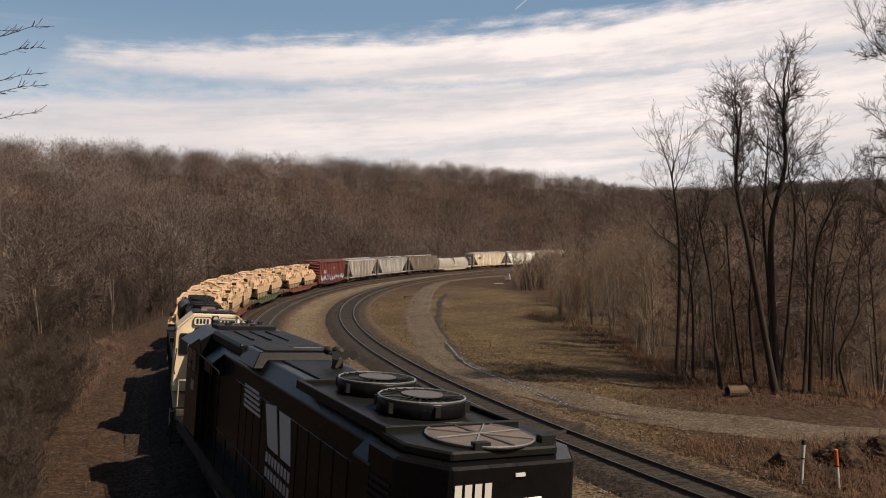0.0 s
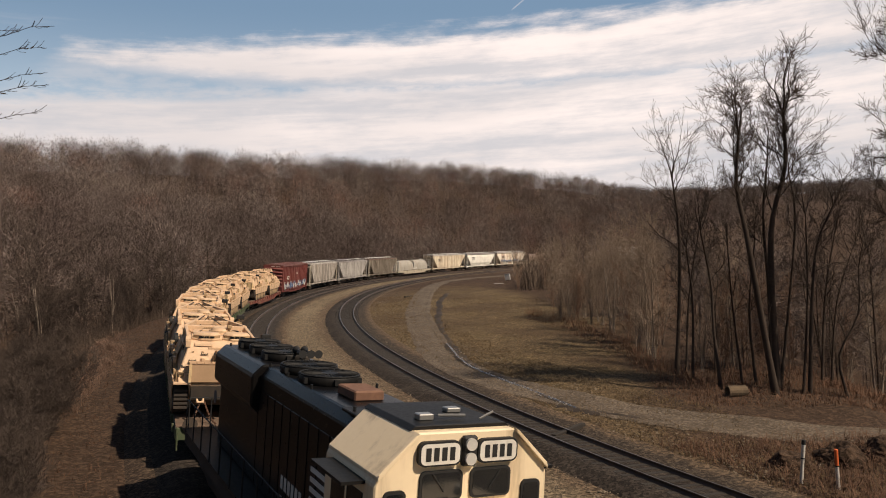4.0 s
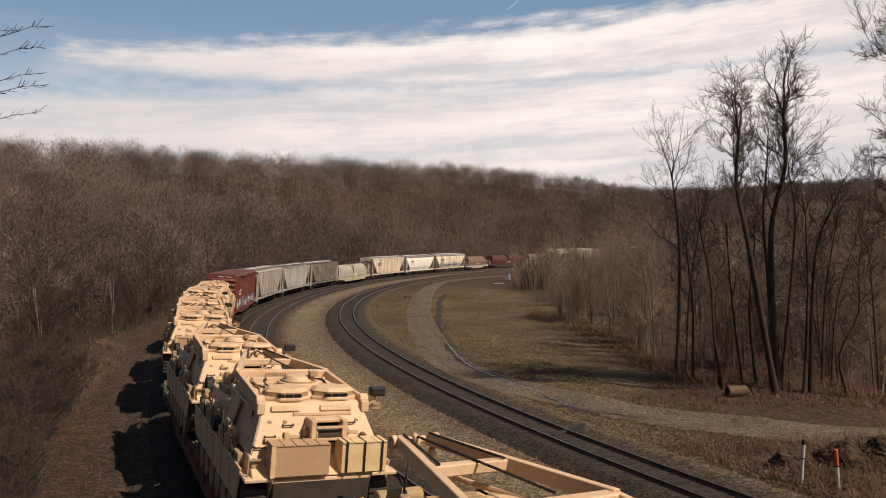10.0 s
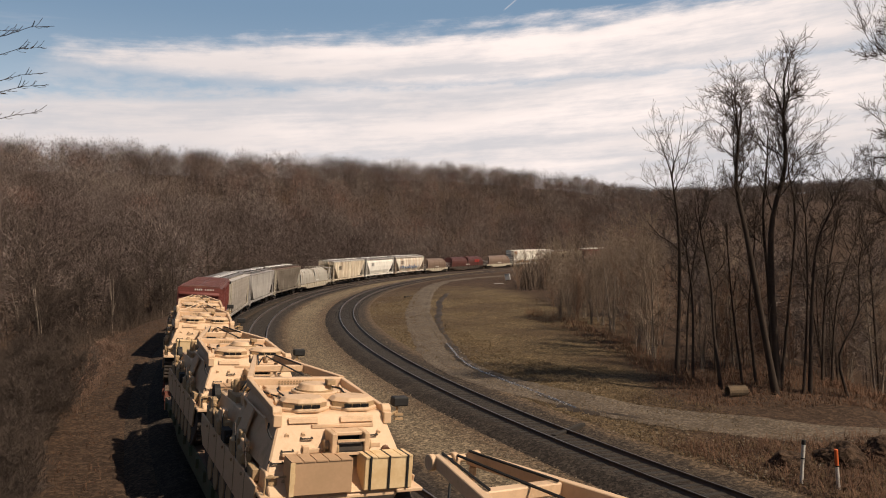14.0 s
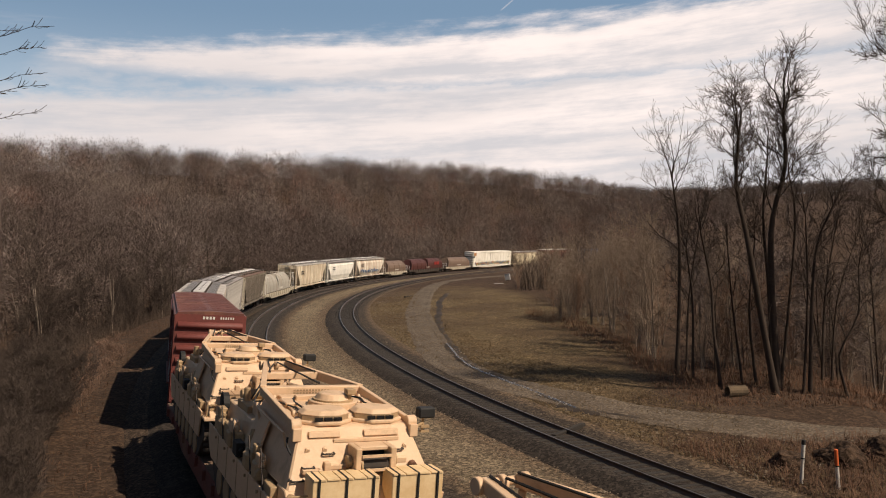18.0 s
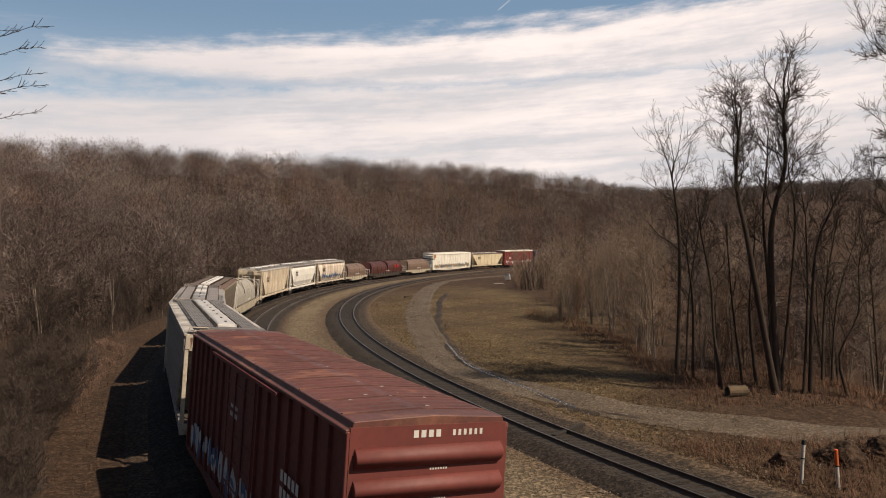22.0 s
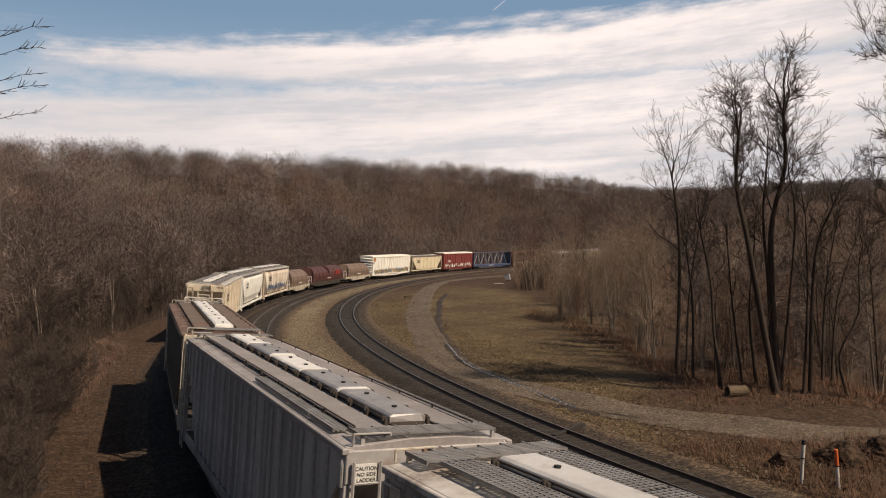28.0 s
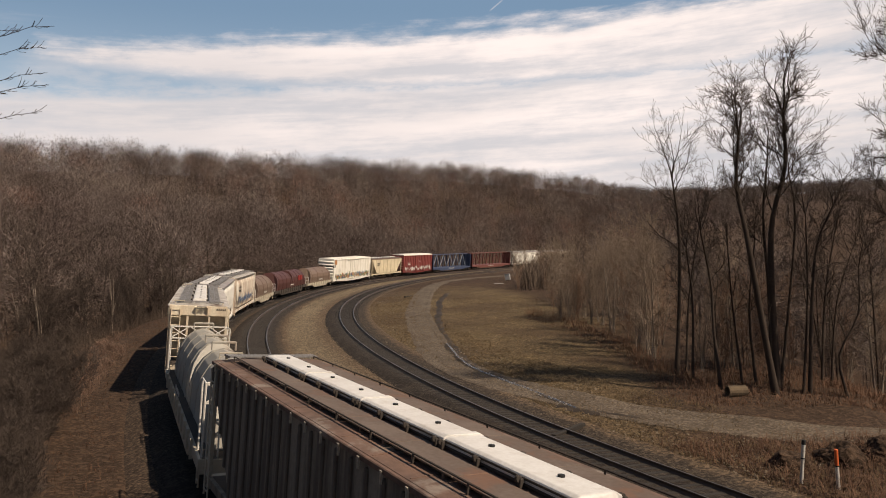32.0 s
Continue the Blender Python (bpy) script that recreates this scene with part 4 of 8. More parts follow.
def crate(parent, x0, x1, y0, y1, z0, z1, mat, straps, label):
    c = solid("crate", mat, parent, ("b", x0, x1, y0, y1, z0, z1), bevel=0.01, label=label)
    n = max(2, int((x1 - x0) / 0.26))
    for i in range(n):          # lid boards
        a = x0 + (x1 - x0) * i / n
        solid("board", M_crate if straps else mat, c, ("b", a + 0.012, a + (x1 - x0) / n - 0.012, y0 - 0.02, y1 + 0.02, z1, z1 + 0.025))
    if straps:
        solid("strap", M_rubber, c, *[("b", a - 0.018, a + 0.018, y0 - 0.035, y1 + 0.035, z0, z1 + 0.032) for a in np.linspace(x0 + 0.12, x1 - 0.12, 3)])
    else:
        solid("batten", M_crate, c, ("b", x0 - 0.004, x0 + 0.09, y0 - 0.03, y0, z0, z1), ("b", x0 + 0.02, x0 + 0.1, y0 - 0.036, y0 - 0.03, z1 - 0.42, z1 - 0.2))
    return c


def chain(parent, p, q):
    p, q = Vector(p), Vector(q)
    n = max(3, int((q - p).length / 0.12))
    sh = []
    for i in range(n):
        a, b = p.lerp(q, i / n), p.lerp(q, (i + 0.8) / n)
        sag = lambda k: -0.12 * math.sin(math.pi * k)
        sh.append(("c", a + Vector((0, 0, sag(i / n))), b + Vector((0, 0, sag((i + 0.8) / n))), 0.035, 5))
    solid("chain", M_chain, parent, *sh)


def octagon(x, y, rx, ry):
    return [(x + rx * math.cos(a), y + ry * math.sin(a)) for a in np.arange(8) * math.pi / 4 + math.pi / 8]


def recovery_vehicle():
    """Tracked armoured recovery vehicle, its front at y = 0, standing on z = 0."""
    e = tagged(new("recovery_vehicle"), "desert-tan tracked armoured recovery vehicle chained on a flatcar", "military vehicle", group="tan vehicles on the flatcars")
    solid("hull", M_tan, e, ("px", [(0.1, 1.30), (0.55, 0.75), (1.3, 0.45), (7.5, 0.45), (8.05, 1.1), (8.05, 1.75), (0.6, 1.75)], -1.15, 1.15), bevel=0.03)
    for s in (-1, 1):
        solid("fender", M_tan, e, ("b", min(s * 1.12, s * 1.72), max(s * 1.12, s * 1.72), 0.05, 8.0, 1.32, 1.40), bevel=0.015)
        sk = solid("side_skirt", M_tan, e, ("px", [(0.55, 1.52), (0.85, 0.72), (7.4, 0.72), (7.9, 1.1), (7.9, 1.52)], s * 1.70, s * 1.75), bevel=0.01)
        for y in np.arange(1.6, 7.6, 1.2):
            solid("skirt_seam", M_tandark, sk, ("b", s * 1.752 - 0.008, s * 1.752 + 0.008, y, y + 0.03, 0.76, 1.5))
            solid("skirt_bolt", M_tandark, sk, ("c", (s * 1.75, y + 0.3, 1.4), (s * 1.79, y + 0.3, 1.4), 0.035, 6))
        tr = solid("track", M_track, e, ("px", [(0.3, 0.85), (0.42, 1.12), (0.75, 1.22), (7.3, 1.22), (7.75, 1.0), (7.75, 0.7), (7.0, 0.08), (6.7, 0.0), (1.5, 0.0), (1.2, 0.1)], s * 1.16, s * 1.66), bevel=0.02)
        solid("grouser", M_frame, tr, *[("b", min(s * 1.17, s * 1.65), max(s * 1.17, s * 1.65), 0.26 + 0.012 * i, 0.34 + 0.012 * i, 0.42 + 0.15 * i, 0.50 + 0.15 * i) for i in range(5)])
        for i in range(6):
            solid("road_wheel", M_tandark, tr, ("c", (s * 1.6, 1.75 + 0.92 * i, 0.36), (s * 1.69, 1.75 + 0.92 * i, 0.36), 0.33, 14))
    # dark track colour here paints the shadow under the tan hull front
    solid("front_plate", M_track, e, ("px", [(0.12, 1.3), (0.2, 0.75), (0.5, 0.5), (0.7, 0.75)], -1.1, 1.1), bevel=0.02)
    for x in (-0.75, 0.1, 0.85):
        solid("tow_shackle", M_tan, e, ("c", (x - 0.1, 0.12, 0.8), (x - 0.1, -0.08, 0.72), 0.045, 7), ("c", (x + 0.1, 0.12, 0.8), (x + 0.1, -0.08, 0.72), 0.045, 7), ("c", (x - 0.12, -0.08, 0.72), (x + 0.12, -0.08, 0.72), 0.045, 7))
    # crew compartment: sloping front, sides leaning in
    low, high = [(-1.52, 0.62, 1.72), (1.52, 0.62, 1.72), (1.62, 4.3, 1.72), (-1.62, 4.3, 1.72)], [(-1.16, 1.28, 2.80), (1.16, 1.28, 2.80), (1.2, 4.2, 2.84), (-1.2, 4.2, 2.84)]
    cab = solid("crew_compartment", M_tan, e, ("loft", low, high), bevel=0.035)
    solid("lower_front", M_tan, e, ("px", [(0.1, 1.38), (0.66, 1.76), (1.2, 1.76), (1.2, 1.38)], -1.55, 1.55), bevel=0.02)
    for x, y in ((-0.55, 1.72), (0.58, 1.75)):
        h = solid("driver_hatch", M_tan, cab, ("loft", [(px, py, 2.98) for px, py in octagon(x, y, 0.56, 0.46)], [(px, py, 3.08) for px, py in octagon(x, y, 0.44, 0.36)]), bevel=0.02)
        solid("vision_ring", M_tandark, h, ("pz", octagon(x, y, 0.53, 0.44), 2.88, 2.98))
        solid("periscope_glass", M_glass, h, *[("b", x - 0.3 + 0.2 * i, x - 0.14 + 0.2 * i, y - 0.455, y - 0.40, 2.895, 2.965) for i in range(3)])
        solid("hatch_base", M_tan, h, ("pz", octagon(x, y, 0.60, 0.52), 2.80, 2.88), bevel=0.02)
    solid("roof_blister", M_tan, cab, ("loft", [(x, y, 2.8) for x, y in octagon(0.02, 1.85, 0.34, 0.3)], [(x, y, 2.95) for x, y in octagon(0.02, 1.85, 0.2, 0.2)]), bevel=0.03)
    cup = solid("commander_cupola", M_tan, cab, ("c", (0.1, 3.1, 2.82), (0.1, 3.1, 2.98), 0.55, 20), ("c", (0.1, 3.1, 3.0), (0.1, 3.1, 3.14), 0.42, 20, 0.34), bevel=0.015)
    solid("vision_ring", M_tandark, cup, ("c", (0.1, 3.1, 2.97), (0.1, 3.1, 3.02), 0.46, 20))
    solid("gun_mount", M_tandark, cup, ("c", (0.38, 2.85, 3.0), (0.38, 2.85, 3.22), 0.07, 8), ("b", 0.3, 0.5, 2.7, 2.95, 3.15, 3.27), bevel=0.01)
    solid("roof_panel", M_tan, cab, ("b", -0.95, -0.2, 2.3, 3.9, 2.83, 2.87), ("b", 0.75, 1.05, 2.4, 3.9, 2.83, 2.9), ("b", -0.9, 0.9, 3.75, 4.15, 2.83, 2.93), bevel=0.012)
    solid("cable", M_rubber, cab, *[("c", (-0.95 + 0.1 * math.sin(i), 2.2 + 0.25 * i, 2.90), (-0.95 + 0.1 * math.sin(i + 1), 2.45 + 0.25 * i, 2.90), 0.02, 5) for i in range(5)])
    solid("cable", M_rubber, cab, *[("c", (0.5 + 0.12 * math.cos(i), 3.0 + 0.2 * i, 2.92), (0.5 + 0.12 * math.cos(i + 1), 3.2 + 0.2 * i, 2.92), 0.02, 5) for i in range(4)])
    # winch on the front slope
    w = solid("winch", M_tan, e, ("b", -0.22, -0.10, 0.50, 1.05, 1.92, 2.50), bevel=0.015)
    solid("winch_plate", M_tan, w, ("b", 0.50, 0.62, 0.50, 1.05, 1.92, 2.50), bevel=0.015)
    solid("winch_top", M_tan, w, ("b", -0.10, 0.50, 0.66, 1.06, 2.42, 2.50), bevel=0.015)
    # solid black block stands for the shaded opening behind the spool
    solid("winch_recess", M_rubber, w, ("b", -0.10, 0.50, 0.86, 0.98, 1.92, 2.42))
    solid("spool", M_track, w, ("c", (-0.10, 0.72, 2.14), (0.50, 0.72, 2.14), 0.18, 16))
    solid("spool_flange", M_tandark, w, ("c", (-0.10, 0.72, 2.14), (-0.06, 0.72, 2.14), 0.24, 16))
    for z in (2.06, 2.33):
        solid("spool_guard", M_tan, w, ("b", -0.10, 0.50, 0.47, 0.51, z, z + 0.05))
    for s in (-1, 1):
        solid("winch_gear", M_tandark, w, ("c", (0.2 + s * 0.42, 0.78, 2.2), (0.2 + s * 0.52, 0.78, 2.2), 0.13, 12), bevel=0.015)
    # hand holds, hinge blocks and hoses
    for x, z in ((-1.05, 2.12), (-0.62, 2.34), (0.85, 2.36), (1.2, 1.98), (-1.28, 1.92)):
        y = 0.62 + (z - 1.72) * 0.61
        handrail(e, M_frame, [(x - 0.13, y, z), (x - 0.13, y - 0.08, z - 0.01), (x + 0.1, y - 0.08, z - 0.01), (x + 0.1, y, z)], r=0.018, name="hand_hold")
    for x0, x1, z in ((-1.0, -0.35, 2.66), (0.15, 0.9, 2.66)):
        solid("armour_strip", M_tan, e, ("px", [(1.17, z - 0.06), (1.11, z - 0.05), (1.14, z + 0.05), (1.22, z + 0.06)], x0, x1), bevel=0.008)
    for k_, (p0, p1, drop) in enumerate((((-0.95, 1.5, 2.86), (-0.5, 4.2, 2.9), -0.05), ((-1.22, 4.3, 2.95), (-0.6, 7.6, 2.6), 0.35), ((0.9, 4.4, 2.9), (0.5, 6.8, 2.5), 0.25), ((0.95, 2.4, 2.9), (0.55, 3.7, 2.95), -0.06), ((-1.3, 1.3, 2.6), (-1.35, 0.75, 1.9), 0.1))):
        p0, p1 = Vector(p0), Vector(p1)
        pts = [p0.lerp(p1, f) + Vector((0.10 * math.sin(7 * f + k_), 0, -drop * math.sin(math.pi * f))) for f in np.linspace(0, 1, 9)]
        handrail(e, M_rubber, pts, r=0.024, name="hose")
    for x, y in ((-1.05, 2.2), (-1.02, 3.95), (0.98, 2.1), (1.0, 3.9), (0.62, 4.0)):
        solid("lifting_eye", M_tan, cab, ("c", (x - 0.03, y, 2.88), (x + 0.03, y, 2.88), 0.08, 10), bevel=0.012)
    for x, y, w_, d_, h_ in ((-0.55, 2.55, 0.2, 0.14, 0.10), (0.62, 2.5, 0.16, 0.12, 0.12), (-0.85, 3.3, 0.14, 0.3, 0.08), (0.75, 3.2, 0.12, 0.25, 0.10), (-0.35, 3.75, 0.25, 0.1, 0.12)):
        solid("roof_fitting", M_tan, cab, ("b", x - w_, x + w_, y - d_, y + d_, 2.83, 2.86 + h_), bevel=0.018)
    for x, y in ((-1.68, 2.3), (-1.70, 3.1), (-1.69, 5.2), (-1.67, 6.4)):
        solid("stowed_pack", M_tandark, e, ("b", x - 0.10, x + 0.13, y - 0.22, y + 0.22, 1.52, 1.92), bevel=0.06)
    for y in (1.5, 2.65, 4.4, 5.9):
        solid("tie_strap", M_frame, e, ("px", [(y, 1.42), (y + 0.06, 1.42), (y + 0.5, 2.25), (y + 0.44, 2.25)], -1.74, -1.715))
    solid("front_bracket", M_tan, e, ("b", -0.75, -0.3, 0.80, 1.0, 2.05, 2.14), ("b", -0.75, -0.62, 0.78, 1.0, 1.98, 2.2), ("b", 0.75, 1.0, 0.84, 1.02, 2.1, 2.2), ("b", -1.2, -0.85, 0.7, 0.82, 2.02, 2.1), ("b", -0.9, -0.82, 0.66, 0.80, 1.85, 2.1), ("b", -0.5, 0.9, 1.08, 1.22, 2.5, 2.58), bevel=0.01)
    solid("marker_lamp", M_rust, e, ("c", (1.1, 0.72, 2.05), (1.1, 0.82, 2.08), 0.085, 10), ("c", (1.18, 0.75, 2.0), (1.1, 0.8, 2.0), 0.04, 6))
    for x, y, z, r_ in ((-1.45, 0.35, 1.62, 0.10), (-1.2, 0.4, 1.57, 0.07), (1.45, 0.35, 1.62, 0.10)):
        solid("headlight", M_tandark, e, ("c", (x, y, z), (x, 0.6, z), r_, 10), bevel=0.012)
    handrail(e, M_tandark, [(-1.62, 0.3, 1.40), (-1.62, 0.3, 1.74), (-1.08, 0.3, 1.74), (-1.08, 0.3, 1.40)], r=0.02, name="lamp_guard")
    # black box lamp on a bracket at the inner side
    solid("mirror_arm", M_tandark, e, ("c", (1.3, 1.4, 2.6), (1.62, 1.5, 2.75), 0.03, 6), ("c", (1.62, 1.5, 2.55), (1.62, 1.5, 2.9), 0.03, 6), ("b", 1.55, 1.75, 1.42, 1.5, 2.55, 2.6), ("b", 1.55, 1.75, 1.42, 1.5, 2.65, 2.7))
    solid("lamp_box", M_rubber, e, ("b", 1.48, 1.86, 1.38, 1.62, 2.86, 3.08), bevel=0.03)
    # A-frame boom folded back over the roof
    for s in (-1, 1):
        knee = Vector((s * 1.2, 4.35, 2.98))
        hinge, apex = Vector((s * 1.24, 1.32, 2.82)), Vector((s * 0.30, 8.0, 3.08))
        solid("boom_leg", M_tan, e, ("loft", [hinge + Vector((dx, 0, dz)) for dx, dz in ((-0.05, -0.07), (0.05, -0.07), (0.05, 0.07), (-0.05, 0.07))], [knee + Vector((dx, 0, dz)) for dx, dz in ((-0.06, -0.1), (0.06, -0.1), (0.06, 0.1), (-0.06, 0.1))]), bevel=0.012)
        solid("boom_arm", M_tan, e, ("loft", [knee + Vector((dx, 0, dz)) for dx, dz in ((-0.07, -0.13), (0.07, -0.13), (0.07, 0.13), (-0.07, 0.13))], [apex + Vector((dx, 0, dz)) for dx, dz in ((-0.07, -0.10), (0.07, -0.10), (0.07, 0.10), (-0.07, 0.10))]), bevel=0.012)
        solid("boom_pivot", M_tan, e, ("c", hinge - Vector((0.1, 0, 0)), hinge + Vector((0.1, 0, 0)), 0.14, 14), ("b", hinge.x - 0.09, hinge.x + 0.09, 1.1, 1.4, 2.55, 2.8), bevel=0.012)
        solid("roof_rail", M_tan, cab, ("c", (s * 1.30, 1.6, 2.3), (s * 1.38, 1.6, 2.62), 0.03, 6), ("c", (s * 1.38, 1.6, 2.62), (s * 1.38, 3.9, 2.66), 0.03, 6), ("c", (s * 1.32, 3.9, 2.3), (s * 1.38, 3.9, 2.66), 0.03, 6))
        # same boxes on both sides; the outer ones have their shade in the colour
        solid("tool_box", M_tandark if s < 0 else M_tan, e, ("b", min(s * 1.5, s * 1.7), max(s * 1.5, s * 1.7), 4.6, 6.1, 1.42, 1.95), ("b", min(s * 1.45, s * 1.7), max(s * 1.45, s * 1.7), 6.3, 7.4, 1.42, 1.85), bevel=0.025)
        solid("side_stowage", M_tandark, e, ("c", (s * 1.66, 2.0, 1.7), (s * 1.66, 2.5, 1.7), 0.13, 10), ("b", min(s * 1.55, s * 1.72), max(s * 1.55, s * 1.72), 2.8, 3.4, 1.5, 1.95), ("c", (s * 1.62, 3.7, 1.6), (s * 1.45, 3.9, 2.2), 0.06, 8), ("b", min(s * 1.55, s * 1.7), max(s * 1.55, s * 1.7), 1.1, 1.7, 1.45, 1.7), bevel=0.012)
        solid("side_hatch", M_tan, cab, ("loft", [(s * 1.60, 2.7, 1.85), (s * 1.60, 3.5, 1.85), (s * 1.36, 3.45, 2.62), (s * 1.36, 2.75, 2.62)], [(s * 1.64, 2.7, 1.87), (s * 1.64, 3.5, 1.87), (s * 1.40, 3.45, 2.64), (s * 1.40, 2.75, 2.64)]))
    solid("boom_crossbeam", M_tan, e, ("b", -1.2, 1.2, 4.25, 4.50, 2.84, 3.08), bevel=0.02)
    bars(e, M_tandark, -0.5, 4.24, 2.98, (1, 0, 0), 0.9, 0.04, 12, n_rows=2, name="stencil")
    solid("boom_spreader", M_tan, e, ("b", -0.72, 0.72, 6.2, 6.4, 2.94, 3.12), bevel=0.02)
    solid("boom_head", M_tan, e, ("c", (-0.42, 8.02, 3.08), (0.42, 8.02, 3.08), 0.065, 12), bevel=0.01)
    for x in (-0.42, 0.42, 0.0):
        solid("sheave", M_tan, e, ("c", (x - 0.05, 8.0, 3.06), (x + 0.05, 8.0, 3.06), 0.13, 16), bevel=0.012)
    solid("hook", M_tan, e, ("c", (0.3, 7.9, 2.95), (0.3, 7.95, 2.5), 0.06, 8), ("c", (0.3, 7.95, 2.5), (0.3, 7.75, 2.38), 0.06, 8))
    solid("spare_sheave", M_tan, e, ("c", (0.05, 5.4, 2.5), (0.05, 5.4, 2.66), 0.38, 18), ("c", (0.05, 5.4, 2.68), (0.05, 5.4, 2.78), 0.30, 18), bevel=0.02)
    # engine deck
    solid("engine_deck", M_tan, e, ("loft", [(-1.5, 4.25, 1.72), (1.5, 4.25, 1.72), (1.5, 7.95, 1.72), (-1.5, 7.95, 1.72)], [(-1.35, 4.25, 2.28), (1.35, 4.25, 2.28), (1.3, 7.6, 2.2), (-1.3, 7.6, 2.2)]), bevel=0.03)
    for i in range(10):
        solid("deck_grille", M_tandark, e, ("b", -0.9, 0.9, 5.9 + 0.16 * i, 6.0 + 0.16 * i, 2.22, 2.27))
    for k_, (x0, x1, y0, y1, z1) in enumerate(((-1.2, -0.3, 4.6, 5.3, 2.55), (0.5, 1.15, 4.5, 5.0, 2.5))):
        solid("stowage_box", M_tan, e, ("b", x0, x1, y0, y1, 2.26, z1), bevel=0.02)
    solid("rolled_tarp", M_tandark, e, ("c", (-1.1, 7.2, 2.4), (-0.3, 7.2, 2.4), 0.14, 10), bevel=0.02)
    solid("exhaust", M_tandark, e, ("c", (-1.15, 6.2, 2.2), (-1.15, 6.2, 2.75), 0.09, 10), ("b", -1.3, -1.0, 5.4, 6.6, 2.2, 2.42), bevel=0.015)
    solid("deck_locker", M_tandark, e, ("b", 1.0, 1.3, 5.4, 6.6, 2.2, 2.42), bevel=0.015)
    solid("hose_reel", M_rubber, e, ("c", (-1.52, 7.55, 2.1), (-1.36, 7.55, 2.1), 0.30, 18), ("c", (-1.54, 7.55, 2.1), (-1.34, 7.55, 2.1), 0.12, 10))
    for k in range(9):
        a = k * 0.7
        solid("wire_rope", M_tandark, e, ("c", (0.35 * math.cos(a), 5.4 + 0.35 * math.sin(a), 2.72 + 0.02 * (k % 3)), (0.35 * math.cos(a + 0.7), 5.4 + 0.35 * math.sin(a + 0.7), 2.72 + 0.02 * ((k + 1) % 3)), 0.035, 6))
    for p, q in (((-1.0, 6.6, 2.3), (-0.1, 7.9, 3.12)), ((-0.6, 6.2, 3.15), (-0.25, 7.95, 3.2)), ((0.6, 6.2, 3.15), (0.25, 7.95, 3.2)), ((0.2, 4.5, 3.12), (0.0, 7.9, 3.16))):
        solid("wire_rope", M_rubber, e, ("c", p, q, 0.022, 5))
    for i, (x, y, z, w) in enumerate(((-1.66, 2.2, 1.95, 0.12), (-1.63, 2.7, 2.05, 0.10), (-1.70, 4.2, 1.72, 0.16), (-1.66, 5.0, 2.05, 0.14), (-1.6, 6.9, 1.98, 0.15), (1.66, 3.0, 2.02, 0.10), (1.62, 5.3, 2.05, 0.12))):
        solid("stowed_kit", (M_tan, M_tandark, M_rubber)[i % 3], e, ("b", x - w * 0.6, x + w * 0.6, y - w * 1.4, y + w * 1.4, z - w, z + w), ("c", (x, y - w * 2, z), (x, y + w * 2, z + w * 0.4), w * 0.35, 7), bevel=0.015)
    for x in (-1.05, -0.7, 0.72, 1.0):
        solid("bolt_plate", M_tan, e, ("c", (x, 1.0, 2.38), (x, 1.06, 2.40), 0.05, 8))
    solid("tow_bar", M_tan, e, ("c", (-0.9, 4.8, 2.62), (0.2, 7.6, 2.62), 0.05, 8), ("c", (1.0, 4.8, 2.62), (0.2, 7.6, 2.62), 0.05, 8))
    for x0, x1 in ((-0.75, -1.1), (-0.6, -0.2), (0.85, 1.2), (0.7, 0.3)):
        chain(e, (x0, 0.0, 0.72), (x1, -0.75 + 0.25 * abs(x1), 0.05))
        chain(e, (x0, 8.02, 0.75), (x1, 8.55, 0.05))
    return e


first_flat = flatcar(M_green, "long six-axle green flatcar with a worn plank deck")
other_flat = flatcar(M_redflat, "long six-axle rusty red flatcar with a worn plank deck")
FLAT_A = [46.6 + 20.95 * i for i in range(4)]
flats = [first_flat, other_flat, copy_thing(first_flat, pose(0, 0, 0)), copy_thing(other_flat, pose(0, 0, 0))]
tank = recovery_vehicle()
tanks = [tank] + [copy_thing(tank, pose(0, 0, 0)) for _ in range(7)]
for i, f in enumerate(flats):
    mid = FLAT_A[i] + 10.475
    rides(f, mid, 13.8)
    for j, off in enumerate((1.45, 10.35)):
        v = tanks[2 * i + j]
        if (i, j) == (3, 0) or j == 1 and i == 1:
            crate(v, -1.2, 0.1, 0.02, 0.55, 1.42, 2.08, M_crate, True, "pale pine crate with black straps")
        else:
            crate(v, -1.2, 0.1, 0.02, 0.55, 1.42, 2.08, M_ply, False, "brown plywood crate with pine battens")
        crate(v, 0.38, 1.45, 0.05, 0.58, 1.42, 2.08, M_crate, True, "pale pine crate with black straps")
        rides(v, mid, 13.8, 1.15, off - 10.475)


# ---- boxcars ----
def graffiti(parent, x, ys, z0, z1, mats, seed, name="graffiti"):
    """Loose painted shapes on a car side."""
    rnd = random.Random(seed)
    for m in mats:
        y = ys[0]
        while y < ys[1]:
            w, h = rnd.uniform(0.25, 0.8), rnd.uniform(0.35, 0.95) * (z1 - z0)
            cz = z0 + rnd.uniform(0.3, 0.7) * (z1 - z0)
            n = rnd.randint(6, 9)
            bm = bmesh.new()
            vs = [bm.verts.new((x + rnd.uniform(0.0, 0.004), y + 0.5 * w * rnd.uniform(0.5, 1.1) * math.cos(k * 6.283 / n), cz + 0.5 * h * rnd.uniform(0.55, 1.1) * math.sin(k * 6.283 / n))) for k in range(n)]
            bm.faces.new(vs)
            part(name, bm, m, parent)
            y += rnd.uniform(0.25, 0.75)


M_gr1 = material("graffiti_pale", (0.55, 0.53, 0.50), 0.7)
M_gr2 = material("graffiti_blue", (0.07, 0.13, 0.24), 0.7)
M_gr3 = material("graffiti_green", (0.16, 0.24, 0.12), 0.7)
